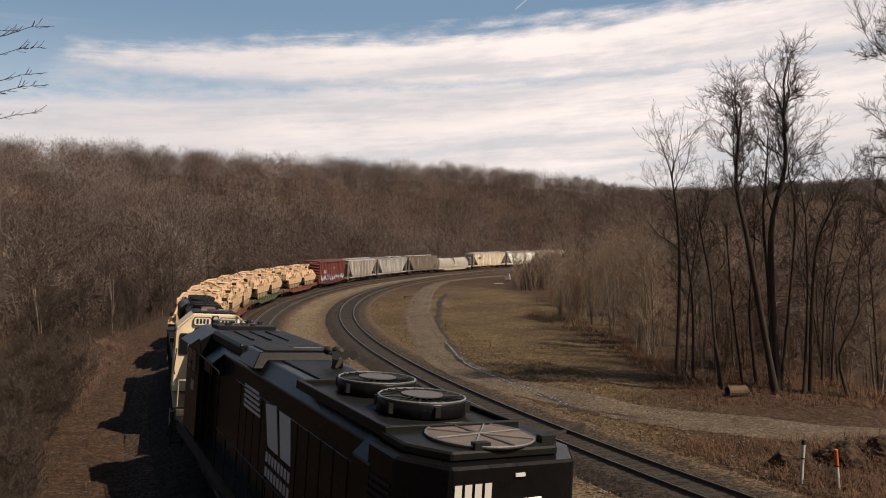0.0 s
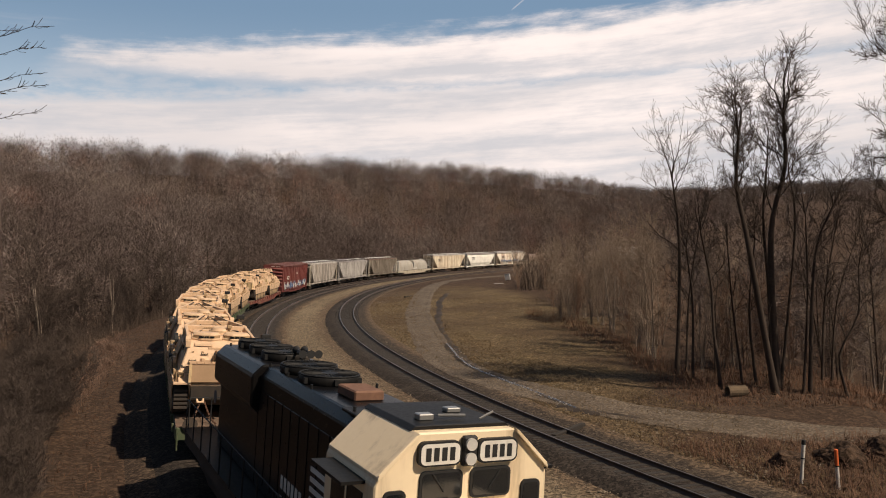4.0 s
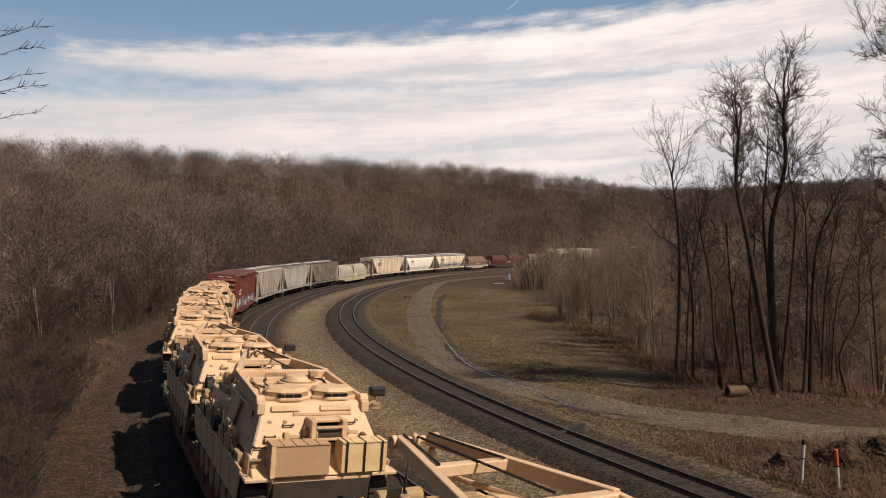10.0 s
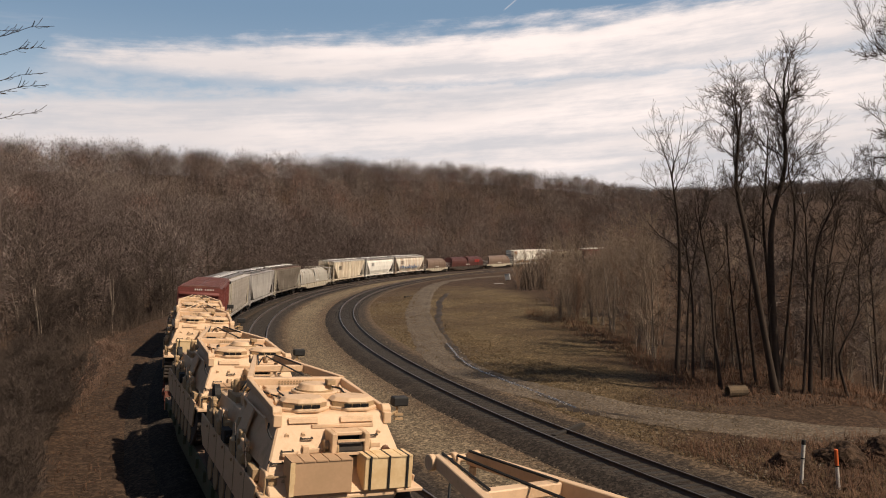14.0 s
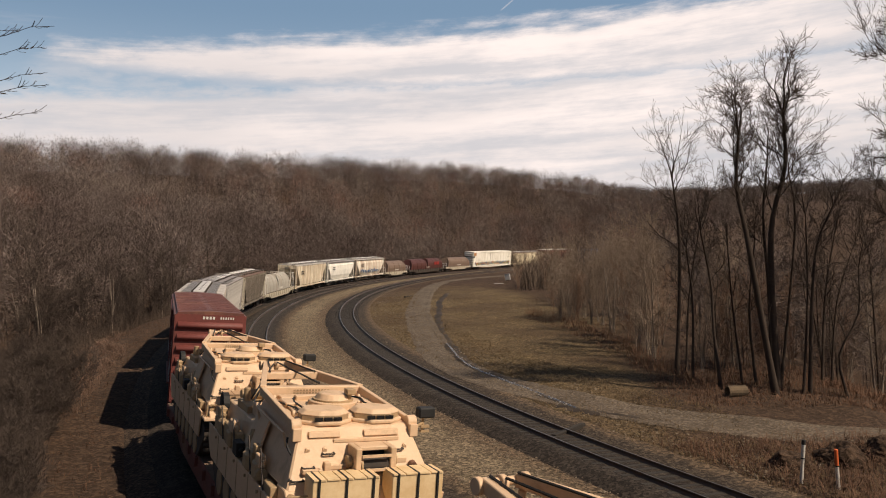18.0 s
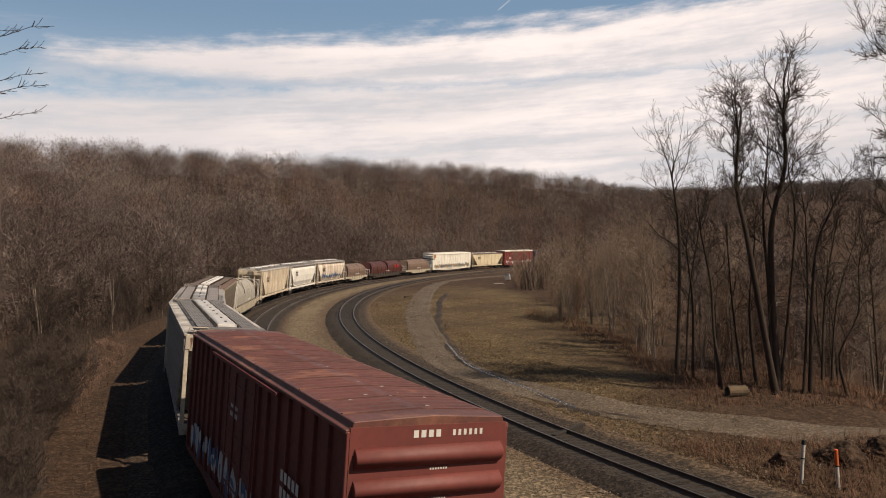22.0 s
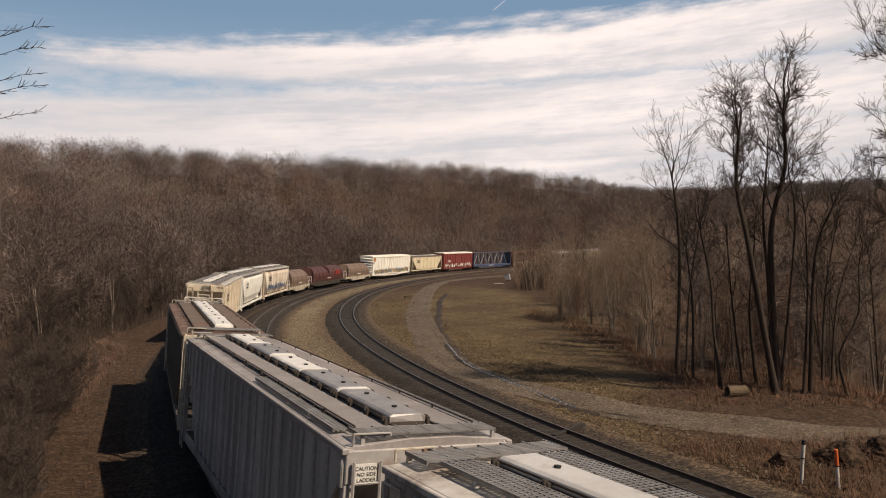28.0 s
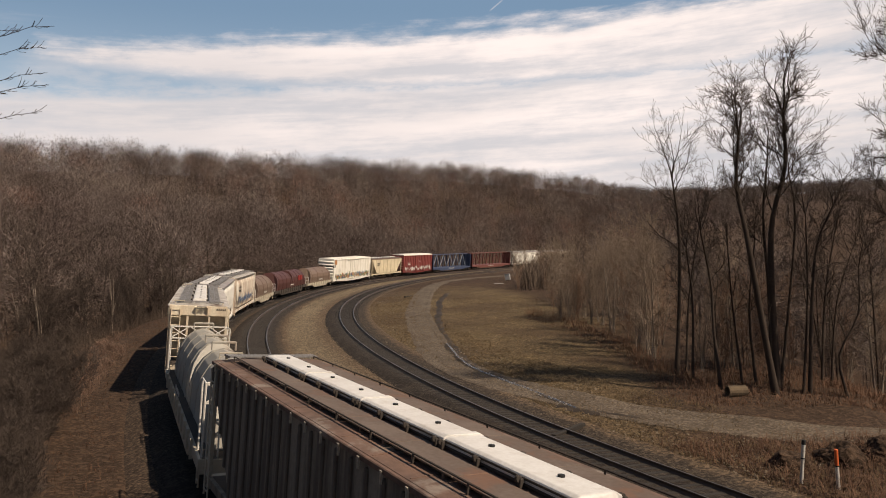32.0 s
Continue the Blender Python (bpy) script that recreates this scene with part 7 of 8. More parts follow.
def forked(rnd, ways, r0, limbs, levels, reach, bare=0.4, spread=0.7):
    """Branches of a leafless tree whose trunk passes through ways (side, height) and whose limbs fork again and again."""
    out = []

    def branch(p, d, length, rad, level, limb):
        n = 4 if level < 2 else (3 if level < 4 else 2)
        pts, radii = [p.copy()], [rad]
        q, dd = p.copy(), d.normalized()
        curl = Vector((rnd.gauss(0, 0.10), rnd.gauss(0, 0.10), rnd.uniform(-0.02, 0.14)))
        for i in range(n):
            dd = (dd + curl + Vector((rnd.gauss(0, 0.10), rnd.gauss(0, 0.10), rnd.gauss(0, 0.08)))).normalized()
            q = q + dd * (length / n)
            pts.append(q.copy())
            radii.append(rad * (1 - 0.42 * (i + 1) / n))
        out.append((pts, radii, level, limb))
        if level >= levels:
            return
        shoots = [(rnd.uniform(0.25, 0.9), rnd.uniform(0.5, 1.0), rnd.uniform(0.40, 0.68), 0.5) for _ in range(3 if level >= 3 else 2)]
        for f, ang, ln, k in shoots + [(1.0, rnd.uniform(0.15, 0.5), rnd.uniform(0.66, 0.9), 0.85), (1.0, rnd.uniform(0.3, 0.7), rnd.uniform(0.55, 0.8), 0.7)]:
            i = min(int(f * n), n - 1)
            ax = (pts[i + 1] - pts[i]).normalized()
            turn_ = ax.orthogonal().normalized()
            turn_.rotate(Matrix.Rotation(rnd.uniform(0, 6.283), 3, ax))
            branch(pts[i].lerp(pts[i + 1], f * n - i), ax * math.cos(ang) + turn_ * math.sin(ang), length * ln, max(radii[i] * k, 0.005), level + 1, limb)

    p = [Vector((a + rnd.gauss(0, 0.05), rnd.gauss(0, 0.12), b)) for a, b in ways]
    p = [2 * p[0] - p[1]] + p + [2 * p[-1] - p[-2]]
    pts = []
    for i in range(1, len(p) - 2):
        for k in range(3):
            t = k / 3
            pts.append(0.5 * ((2 * p[i]) + (p[i + 1] - p[i - 1]) * t + (2 * p[i - 1] - 5 * p[i] + 4 * p[i + 1] - p[i + 2]) * t * t + (3 * p[i] - p[i - 1] - 3 * p[i + 1] + p[i + 2]) * t ** 3))
    pts.append(p[-2])
    n = len(pts) - 1
    radii = [r0 * ((1.25 if i == 0 else 1.0) - 0.62 * i / n) for i in range(n + 1)]
    out.append((pts, radii, 0, -1))
    for k in range(limbs):
        f = bare + (1.0 - bare) * (k + rnd.uniform(0.1, 0.9)) / limbs
        i = min(int(f * n), n - 1)
        ax = (pts[i + 1] - pts[i]).normalized()
        a = rnd.uniform(0, 6.283)
        ang = rnd.uniform(0.45, 1.1) * spread
        d = ax * math.cos(ang) + Vector((math.cos(a), math.sin(a), 0)) * math.sin(ang)
        branch(pts[i].lerp(pts[i + 1], f * n - i), d, reach * rnd.uniform(0.5, 0.95) * (1.0 - 0.35 * (f - bare)), radii[i] * rnd.uniform(0.3, 0.55), 1, k)
    for k in range(limbs):       # thin shoots low on the trunk
        f = rnd.uniform(0.12, bare + 0.15)
        i = min(int(f * n), n - 1)
        a = rnd.uniform(0, 6.283)
        branch(pts[i].lerp(pts[i + 1], f * n - i), Vector((math.cos(a), math.sin(a), rnd.uniform(0.2, 1.0))), reach * rnd.uniform(0.25, 0.6), 0.016, max(levels - 2, 2), -1)
    for k in range(3):
        a = rnd.uniform(0, 6.283)
        ang = rnd.uniform(0.1, 0.5)
        ax = (pts[-1] - pts[-2]).normalized()
        branch(pts[-1], ax * math.cos(ang) + Vector((math.cos(a), math.sin(a), 0)) * math.sin(ang), reach * rnd.uniform(0.8, 1.0), radii[-1] * rnd.uniform(0.65, 0.9), 1, limbs + k)
    return out


def tubes(branches, sides, thick=1.0, least=0.0):
    V, F, n = [], [], 0
    for pts, radii, level, *_ in branches:
        k = sides[min(level, len(sides) - 1)]
        m = len(pts)
        for i, p in enumerate(pts):
            t = (pts[min(i + 1, m - 1)] - pts[max(i - 1, 0)]).normalized()
            a = t.orthogonal().normalized()
            b = t.cross(a)
            r = max(radii[i] * thick, least)
            for j in range(k):
                w = 6.28318 * j / k
                V.append(p + (a * math.cos(w) + b * math.sin(w)) * r)
        for i in range(m - 1):
            for j in range(k):
                F.append((n + i * k + j, n + i * k + (j + 1) % k, n + (i + 1) * k + (j + 1) % k, n + (i + 1) * k + j))
        n += m * k
    return V, F


def tree_thing(seed, stems, limbs, levels, reach, label, barkmat=None, twigmat=None, bare=0.4, spread=0.7, least=0.007, group="", name="tree", category="tree", boughs=False):
    """A tree of one or more stems: (ways of the trunk, radius)."""
    e = tagged(new(name), label, category, group=group)
    fine = []
    for k, (ways, r0) in enumerate(stems):
        br = forked(random.Random(seed + 1000 * k), ways, r0 * 0.72, limbs, levels, reach, bare, spread)
        first = 3 if boughs else 1
        if category == "shrub":
            fine += br
            continue
        trunk = mesh_object("trunk", *tubes(br[:1], (8,)), barkmat or M_bark)
        trunk.parent = e
        if boughs:
            for b in range(limbs + 3):
                own = [q for q in br if q[3] == b and q[2] in (1, 2)]
                for q in own[:1]:
                    mesh_object("bough", *tubes(own, (6,), least=least), barkmat or M_bark).parent = trunk
        fine += [q for q in br[1:] if q[2] >= first or q[3] < 0]
    tagged(mesh_object("crown", *tubes(fine, (4, 4, 3, 3, 3, 3), least=least), twigmat or M_twig), kind="stuff").parent = e
    return e


def plant(ob, x, y, turn=0.0, size=1.0, tiltx=0.0, tilty=0.0):
    z = float(ground_height(np.array([x]), np.array([y]))[0]) - 0.12
    ob.matrix_basis = pose(x, y, z, tiltx, tilty, turn) @ Matrix.Scale(size, 4)
    return ob


# tall trees beside the road: azimuth fixes the side, distance the depth
def at(px, depth):
    return (px - 784) / 1327.4 * depth, depth


TALL = "tall bare trees beside the road"
for seed, px, depth, stems, limbs, levels, reach, bare, spread, label in (
        (5, 1370, 37.5, [(((0, 0), (-1.0, 5.0), (-1.5, 8.2), (-1.9, 10.6), (-1.8, 13.0)), 0.25)], 9, 5, 1.55, 0.52, 0.65, "tall bare tree leaning over, dark bark"),
        (8, 1378, 38.4, [(((0, 0), (-0.4, 6.0), (-0.3, 9.0), (0.35, 11.6), (0.3, 14.2)), 0.27)], 11, 5, 1.55, 0.50, 0.75, "tall bare forked tree with dark bark beside the road"),
        (9, 1366, 39.5, [(((0, 0), (-0.2, 5.5), (-0.5, 9.0), (-0.2, 12.2)), 0.16), (((0.4, 0), (0.9, 5.0), (1.1, 9.0), (1.0, 11.5)), 0.12)], 7, 4, 1.5, 0.45, 0.7, "straight bare tree with two dark stems"),
        (11, 1197, 43.0, [(((0, 0), (0.1, 5.5), (0.15, 9.0), (-0.2, 11.4)), 0.17), (((0.5, 0), (0.7, 4.5), (1.3, 8.6)), 0.11)], 11, 4, 1.8, 0.40, 1.15, "slender bare tree with a wide rounded crown"),
        (14, 1430, 38.0, [(((0, 0), (0.1, 4.5), (0.5, 7.6), (1.2, 9.6)), 0.15), (((-0.3, 0.0), (-0.1, 5), (-0.2, 9.2)), 0.10)], 9, 4, 1.45, 0.42, 0.8, "bare tree with upright grey limbs"),
        (19, 1272, 38.5, [(((0, 0), (-0.25, 3.0), (-0.2, 5.4), (-0.9, 8.2)), 0.14)], 6, 4, 1.3, 0.5, 0.9, "crooked dark bare tree at the road edge"),
        (23, 1330, 40.0, [(((0, 0), (-0.2, 4.0), (0.2, 7.8)), 0.12), (((-0.5, 0), (-1.1, 4.2), (-1.4, 7.4)), 0.10)], 7, 4, 1.3, 0.4, 0.8, "bare tree with two thin dark stems"),
        (29, 1498, 38.0, [(((0, 0), (-0.5, 2.2), (0.6, 4.3), (0.8, 6.6)), 0.11)], 6, 4, 1.3, 0.45, 1.0, "twisted thin bare tree"),
        (31, 1640, 36.0, [(((0, 0), (-0.6, 6.0), (-1.0, 11.0), (-0.9, 16.0)), 0.24)], 14, 5, 1.9, 0.42, 1.0, "tall bare tree spreading over the road"),
        (37, 1222, 40.5, [(((0, 0), (0.1, 4.2), (-0.3, 7.4)), 0.12)], 6, 4, 1.2, 0.5, 0.8, "bare tree with a straight dark stem"),
        (43, 1450, 41.0, [(((0, 0), (0.3, 5.0), (0.9, 9.0)), 0.11), (((0.5, 0), (1.0, 4.6), (1.9, 8.0)), 0.09)], 9, 4, 1.4, 0.4, 0.9, "bare tree with several slanting stems"),
        (41, 1555, 42.0, [(((0, 0), (-0.2, 4.0), (-0.5, 8.0)), 0.10)], 8, 4, 1.3, 0.35, 1.0, "thin bare tree with drooping branches")):
    t = tree_thing(seed, stems, limbs, levels, reach, label, twigmat=M_twigdark, bare=bare, spread=spread, group=TALL, boughs=True)
    plant(t, *at(px, depth))


# smaller trees and saplings in the grove: a few kinds, planted many times
def stems_of(seed, count, H, r0, splay):
    rn = random.Random(seed)
    out = []
    for k in range(count):
        a = rn.uniform(0, 6.28) if k else 0.0
        h = H * (1 if k == 0 else rn.uniform(0.65, 0.95))
        s = splay * (rn.uniform(-1, 1) if k == 0 else math.cos(a))
        out.append((((0.25 * math.cos(a) * (k > 0), 0), (0.4 * s + rn.gauss(0, 0.08), h * 0.4), (s + rn.gauss(0, 0.15), h * 0.78)), r0 * (1 if k == 0 else rn.uniform(0.6, 0.9))))
    return out


rnd = random.Random(77)
GROVE = "bare trees of the grove"
kinds = [tree_thing(100 + i, stems_of(100 + i, st_, H, r0, 0.12 * H), limbs + 2, 3, reach * 1.25, lab, barkmat=bm_, twigmat=tm_, bare=0.22, spread=0.8, least=0.008, group=GROVE)
         for i, (H, r0, limbs, st_, reach, lab, bm_, tm_) in enumerate((
             (9.0, 0.085, 5, 3, 1.05, "small bare tree with several pale upright stems", M_barkgrey, M_twig),
             (8.0, 0.065, 5, 4, 1.0, "bushy bare tree with several thin stems", M_barkgrey, M_twig),
             (10.5, 0.085, 9, 2, 1.15, "slim bare tree with a narrow crown", M_bark, M_twigdark),
             (5.5, 0.04, 4, 4, 0.8, "bare thicket of thin reddish stems", M_twigred, M_twigred)))]
spots = []
while len(spots) < 52:
    f = rnd.random()
    px = 960 + 635 * f ** 1.0
    front = 80 - 36 * min(1, (px - 935) / 230.0) if px < 1165 else 44 - 3.5 * min(1, (px - 1165) / 60)
    depth = front + 1.5 + abs(rnd.gauss(0, 1)) * (17 if px < 1250 else 12)
    spots.append((*at(px, depth), px))
for _ in range(32):
    px = rnd.uniform(975, 1190)
    front = 82 - 36 * min(1, max(0, px - 935) / 230.0)
    spots.append((*at(px, front + 0.5 + 26 * rnd.random() ** 1.6), px))
for _ in range(38):
    px = rnd.uniform(1010, 1230)
    spots.append((*at(px, rnd.uniform(88, 165)), px))
for _ in range(30):      # far end of the grove, before the line comes back into view
    px = 912 + 110 * rnd.random() ** 0.9
    spots.append((*at(px, rnd.uniform(118, 168)), 1040 + 0.7 * (px - 912)))
for i, (x, y, px) in enumerate(spots):
    k = rnd.choice((0, 1, 1, 1, 3)) if px < 1230 else rnd.choice((0, 1, 2, 3, 3))
    src = kinds[k]
    ob = copy_thing(src, pose(0, 0, 0)) if i >= 4 else kinds[i]
    plant(ob, x, y, rnd.uniform(0, 360), rnd.uniform(0.75, 1.15) * (0.5 + 0.6 * min(1.0, max(0.0, px - 945) / 170.0) if px < 1250 else 0.95), rnd.uniform(-4, 4), rnd.uniform(-4, 4))

# trees along the outside of the bend
LEFT = "bare trees below the outer bank"
kinds = [tree_thing(200 + i, stems_of(200 + i, st_, H, r0, 0.10 * H), limbs, 4, reach, lab, barkmat=bm_, twigmat=M_twigdark, bare=0.25, spread=0.9, least=0.008, group=LEFT)
         for i, (H, r0, limbs, st_, reach, lab, bm_) in enumerate((
             (12.5, 0.12, 11, 1, 1.5, "slim bare tree on the outer bank", M_bark),
             (10.5, 0.085, 6, 3, 1.2, "bare tree with thin grey stems", M_barkgrey),
             (14.0, 0.15, 12, 1, 1.6, "tall bare forest tree with dark bark", M_bark),
             (7.0, 0.05, 5, 4, 0.95, "thin bare shrub on the outer bank", M_bark)))]
for i in range(170):
    u = rnd.uniform(16, 150) if i > 3 else 60 + 12 * i
    o = 12.0 + 36 * rnd.random() ** 1.4 + (0 if u > 34 else 2)
    k = rnd.choice((0, 1, 3, 3, 3)) if o < 20 else rnd.choice((0, 1, 2, 2))
    p, th = line(u, -o)
    if p.y < 15:
        continue
    ob = kinds[i] if i < 4 else copy_thing(kinds[k], pose(0, 0, 0))
    plant(ob, p.x, p.y, rnd.uniform(0, 360), rnd.uniform(0.75, 1.1), rnd.uniform(-5, 5), rnd.uniform(-5, 5))
# dense leafless shrubs at the rim of the bank
shrub = tree_thing(300, stems_of(300, 7, 2.4, 0.022, 0.9), 4, 4, 0.42, "dense leafless shrub of fine dark twigs on the bank", barkmat=M_bark, twigmat=M_twigdark, bare=0.15, spread=1.0, least=0.005, group="shrubs at the rim of the bank", name="shrub", category="shrub")
for i in range(185):
    u = 14 + 90 * rnd.random() ** 1.9
    p, th = line(u, -(5.0 + 0.085 * u + abs(rnd.gauss(0, 1.5))))
    if i > 125:
        p, th = line(rnd.uniform(18, 40), -(6.2 + 2.6 * rnd.random()))
    if p.y < 12:
        continue
    plant(shrub if i == 0 else copy_thing(shrub, pose(0, 0, 0)), p.x, p.y, rnd.uniform(0, 360), rnd.uniform(0.7, 1.3), rnd.uniform(-10, 10), rnd.uniform(-10, 10))

# a branchy tree standing just outside the picture reaches in with its twigs
e = tagged(new("tree"), "bare tree with budded twigs reaching over the bank", "tree")
br = []
rnd2 = random.Random(6)
trunk_x, trunk_y = -11.4, 14.2
tz = float(ground_height(np.array([trunk_x]), np.array([trunk_y]))[0])
br.append(([Vector((0, 0, 0.2 * i * 14.5 / 2)) + Vector((rnd2.gauss(0, 0.05), rnd2.gauss(0, 0.05), 0)) for i in range(6)], [0.2 - 0.03 * i for i in range(6)], 0))
for zz, reach, rise in ((12.02, 3.85, 0.03), (11.80, 3.4, -0.03), (11.52, 3.8, 0.02), (11.06, 3.8, 0.0), (10.86, 3.75, -0.03), (10.28, 3.85, 0.03)):
    p0 = Vector((0.0, rnd2.uniform(-0.4, 0.4), zz - tz - rise * 4))
    pts = [p0 + Vector((reach * f, 0.3 * math.sin(2.2 * f + zz), rise * 4 * f + 0.06 * math.sin(9 * f + zz) + 0.10 * (f > 0.85))) for f in np.linspace(0, 1, 9)]
    br.append((pts, [0.015 - 0.011 * f for f in np.linspace(0, 1, 9)], 1))
    for k in range(26):
        f = rnd2.uniform(0.45, 0.99)
        b = pts[0].lerp(pts[-1], f)
        i = min(int(f * 8), 7)
        b = pts[i].lerp(pts[i + 1], f * 8 - i)
        ln = rnd2.uniform(0.05, 0.26)
        d = Vector((rnd2.uniform(0.5, 1), rnd2.uniform(-0.5, 0.5), rnd2.choice((-0.25, 0.45)) + rnd2.uniform(-0.1, 0.2)))
        br.append(([b, b + d * ln * 0.5, b + d * ln + Vector((0, 0, 0.04))], [0.006, 0.005, 0.0045], 2))
for nm, lv, sd in (("trunk", 0, 8), ("bough", 1, 6), ("crown", 2, 4)):
    v, f = tubes([b for b in br if b[2] == lv], [sd] * 5)
    mesh_object(nm, v, f, M_bark if lv < 2 else M_twigdark).parent = e
e.matrix_basis = pose(trunk_x, trunk_y, tz - 0.1)


# ---- far woods on the hills ----
def wood_template(seed, H, limbs=7, twigs=420, fat=1.0):
    """A light leafless tree for the hillsides with a rounded crown: slivers for the twigs."""
    r = random.Random(seed)
    V, F = [], []

    def sliver(p, q, w, ax):
        n = len(V)
        V.extend((p - ax * w, p + ax * w, q))
        F.append((n, n + 1, n + 2))

    def stick(p, q, w0, w1):
        d = (q - p).normalized()
        a = d.orthogonal().normalized()
        a.rotate(Matrix.Rotation(r.uniform(0, 3.14), 3, d))
        for ax in (a, d.cross(a)):
            n = len(V)
            V.extend((p - ax * w0, p + ax * w0, q + ax * w1, q - ax * w1))
            F.extend(((n, n + 1, n + 2), (n, n + 2, n + 3)))

    lean_ = Vector((r.gauss(0, 0.04), r.gauss(0, 0.04), 1.0))
    mid, rx, rz = lean_ * H * 0.55, H * r.uniform(0.28, 0.37), H * r.uniform(0.42, 0.46)
    stick(Vector((0, 0, -0.5)), lean_ * H * 0.45, 0.09, 0.07)
    stick(lean_ * H * 0.45, lean_ * H * 0.85, 0.07, 0.02)

    def shell(deep):
        a, e_ = r.uniform(0, 6.283), math.asin(r.uniform(-0.8, 1.0))
        lump = 1 + 0.16 * math.sin(3 * a + seed) * math.cos(2 * e_ + seed)
        return mid + Vector((rx * math.cos(a) * math.cos(e_), rx * math.sin(a) * math.cos(e_), rz * math.sin(e_))) * lump * deep

    for k in range(limbs):
        stick(lean_ * H * r.uniform(0.25, 0.6), shell(0.9), 0.04, 0.015)
    for j in range(twigs):
        c = shell(r.uniform(0.25, 1.0) ** 0.45)
        out = (c - mid).normalized()
        d = (out + Vector((r.gauss(0, 0.6), r.gauss(0, 0.6), r.gauss(0.2, 0.5)))).normalized()
        ax = d.orthogonal().normalized()
        ax.rotate(Matrix.Rotation(r.uniform(0, 3.14), 3, d))
        sliver(c, c + d * r.uniform(0.8, 1.7) * fat ** 0.7, 0.066 * fat, ax)
    return np.array(V), np.array(F)


wrs = np.random.RandomState(12)


def woods(name, count, mat, label, seeds, r_lo, r_hi, az_lo, az_hi, keep, hlo=0.85, hhi=1.15, coarse=False, height=14.5, fat=0.9, sink=0.2):
    temps = [wood_template(s, height, 3, 260, 1.15) if coarse else wood_template(s, height, 7, int(330 / fat ** 1.5), fat) for s in seeds]
    xs, ys = [], []
    got = 0
    while got < count:
        rad = np.sqrt(wrs.uniform(r_lo ** 2, r_hi ** 2, 4000))
        az = np.radians(wrs.uniform(az_lo, az_hi, 4000))
        x, y = rad * np.sin(az), rad * np.cos(az)
        ok = keep(x, y, rad, np.degrees(az))
        xs.append(x[ok]), ys.append(y[ok])
        got += ok.sum()
    x, y = np.concatenate(xs)[:count], np.concatenate(ys)[:count]
    z = ground_height(x, y) - sink
    sc, rot = wrs.uniform(hlo, hhi, count), wrs.uniform(0, 6.283, count)
    Vs, Fs, Ts, n = [], [], [], 0
    shade = wrs.uniform(0, 1, count)
    which = wrs.randint(0, len(temps), count)
    for k, (tv, tf) in enumerate(temps):
        idx = np.where(which == k)[0]
        c, s = np.cos(rot[idx])[:, None], np.sin(rot[idx])[:, None]
        q = sc[idx][:, None]
        vx = (tv[None, :, 0] * c - tv[None, :, 1] * s) * q + x[idx][:, None]
        vy = (tv[None, :, 0] * s + tv[None, :, 1] * c) * q + y[idx][:, None]
        vz = tv[None, :, 2] * q + z[idx][:, None]
        Vs.append(np.stack([vx, vy, vz], -1).reshape(-1, 3))
        Ts.append(np.repeat(shade[idx], len(tv)))
        Fs.append((tf[None] + len(tv) * np.arange(len(idx))[:, None, None]).reshape(-1, 3) + n)
        n += len(idx) * len(tv)
    ob = mesh_object(name, np.concatenate(Vs), np.concatenate(Fs), mat, False)
    ob.data.attributes.new("tone", "FLOAT", "POINT").data.foreach_set("value", np.concatenate(Ts).astype(np.float32))
    return tagged(ob, label, "woods", kind="stuff")


def hillside(x, y, r, az):
    side, _ = across(x, y)
    ridge = np.interp(az, RIDGE_AZ, RIDGE_R)
    thinned = (az < -5) & (r < 230) & (wrs.uniform(0, 1, len(x)) < 0.6)
    return ~thinned & (side < -16) & (r < ridge * 1.15) & ((side < -40) | (wrs.uniform(0, 1, len(x)) < 0.75)) & ~((az > 12) & (r < 200))


def valley(x, y, r, az):
    side, _ = across(x, y)
    return ((side > 34) | (side < -22)) & (r < 980) & (az > 11) & (x - 0.12 * y > 16)


def thicket(x, y, r, az):
    return (x - 0.12 * y > 13.5) & (y > 44) & (across(x, y)[0] > 24)


M_wood = material("far_twigs", (0.200, 0.163, 0.146), 0.95, var=(0.115, 0.088, 0.077), scale=0.035, fine=0.13, amount=1.0, stain=(0.27, 0.215, 0.18), stain_amount=0.5, stain_scale=0.11, coord="World", spec=0.05, tone=0.38)
M_wood2 = material("far_reddish_twigs", (0.235, 0.148, 0.120), 0.95, var=(0.15, 0.095, 0.08), scale=0.03, fine=0.13, amount=1.0, coord="World", spec=0.05, tone=0.38)
M_wood3 = material("far_dark_twigs", (0.125, 0.096, 0.086), 0.95, var=(0.085, 0.064, 0.058), scale=0.03, fine=0.13, amount=1.0, coord="World", spec=0.05, tone=0.38)


def grouped(test, phase, share):
    """Keeps trees of one kind together in loose patches."""
    return lambda x, y, r, az: test(x, y, r, az) & (np.sin(x * 0.045 + phase) * np.sin(y * 0.038 + 2 * phase) + 0.5 * np.sin(x * 0.11 + y * 0.07 + phase) > share)


def crest(x, y, r, az):
    ridge = np.interp(az, RIDGE_AZ, RIDGE_R)
    return (r < ridge * 1.03) & (r > ridge * 0.80)


def foot(x, y, r, az):
    return across(x, y)[0] < -24


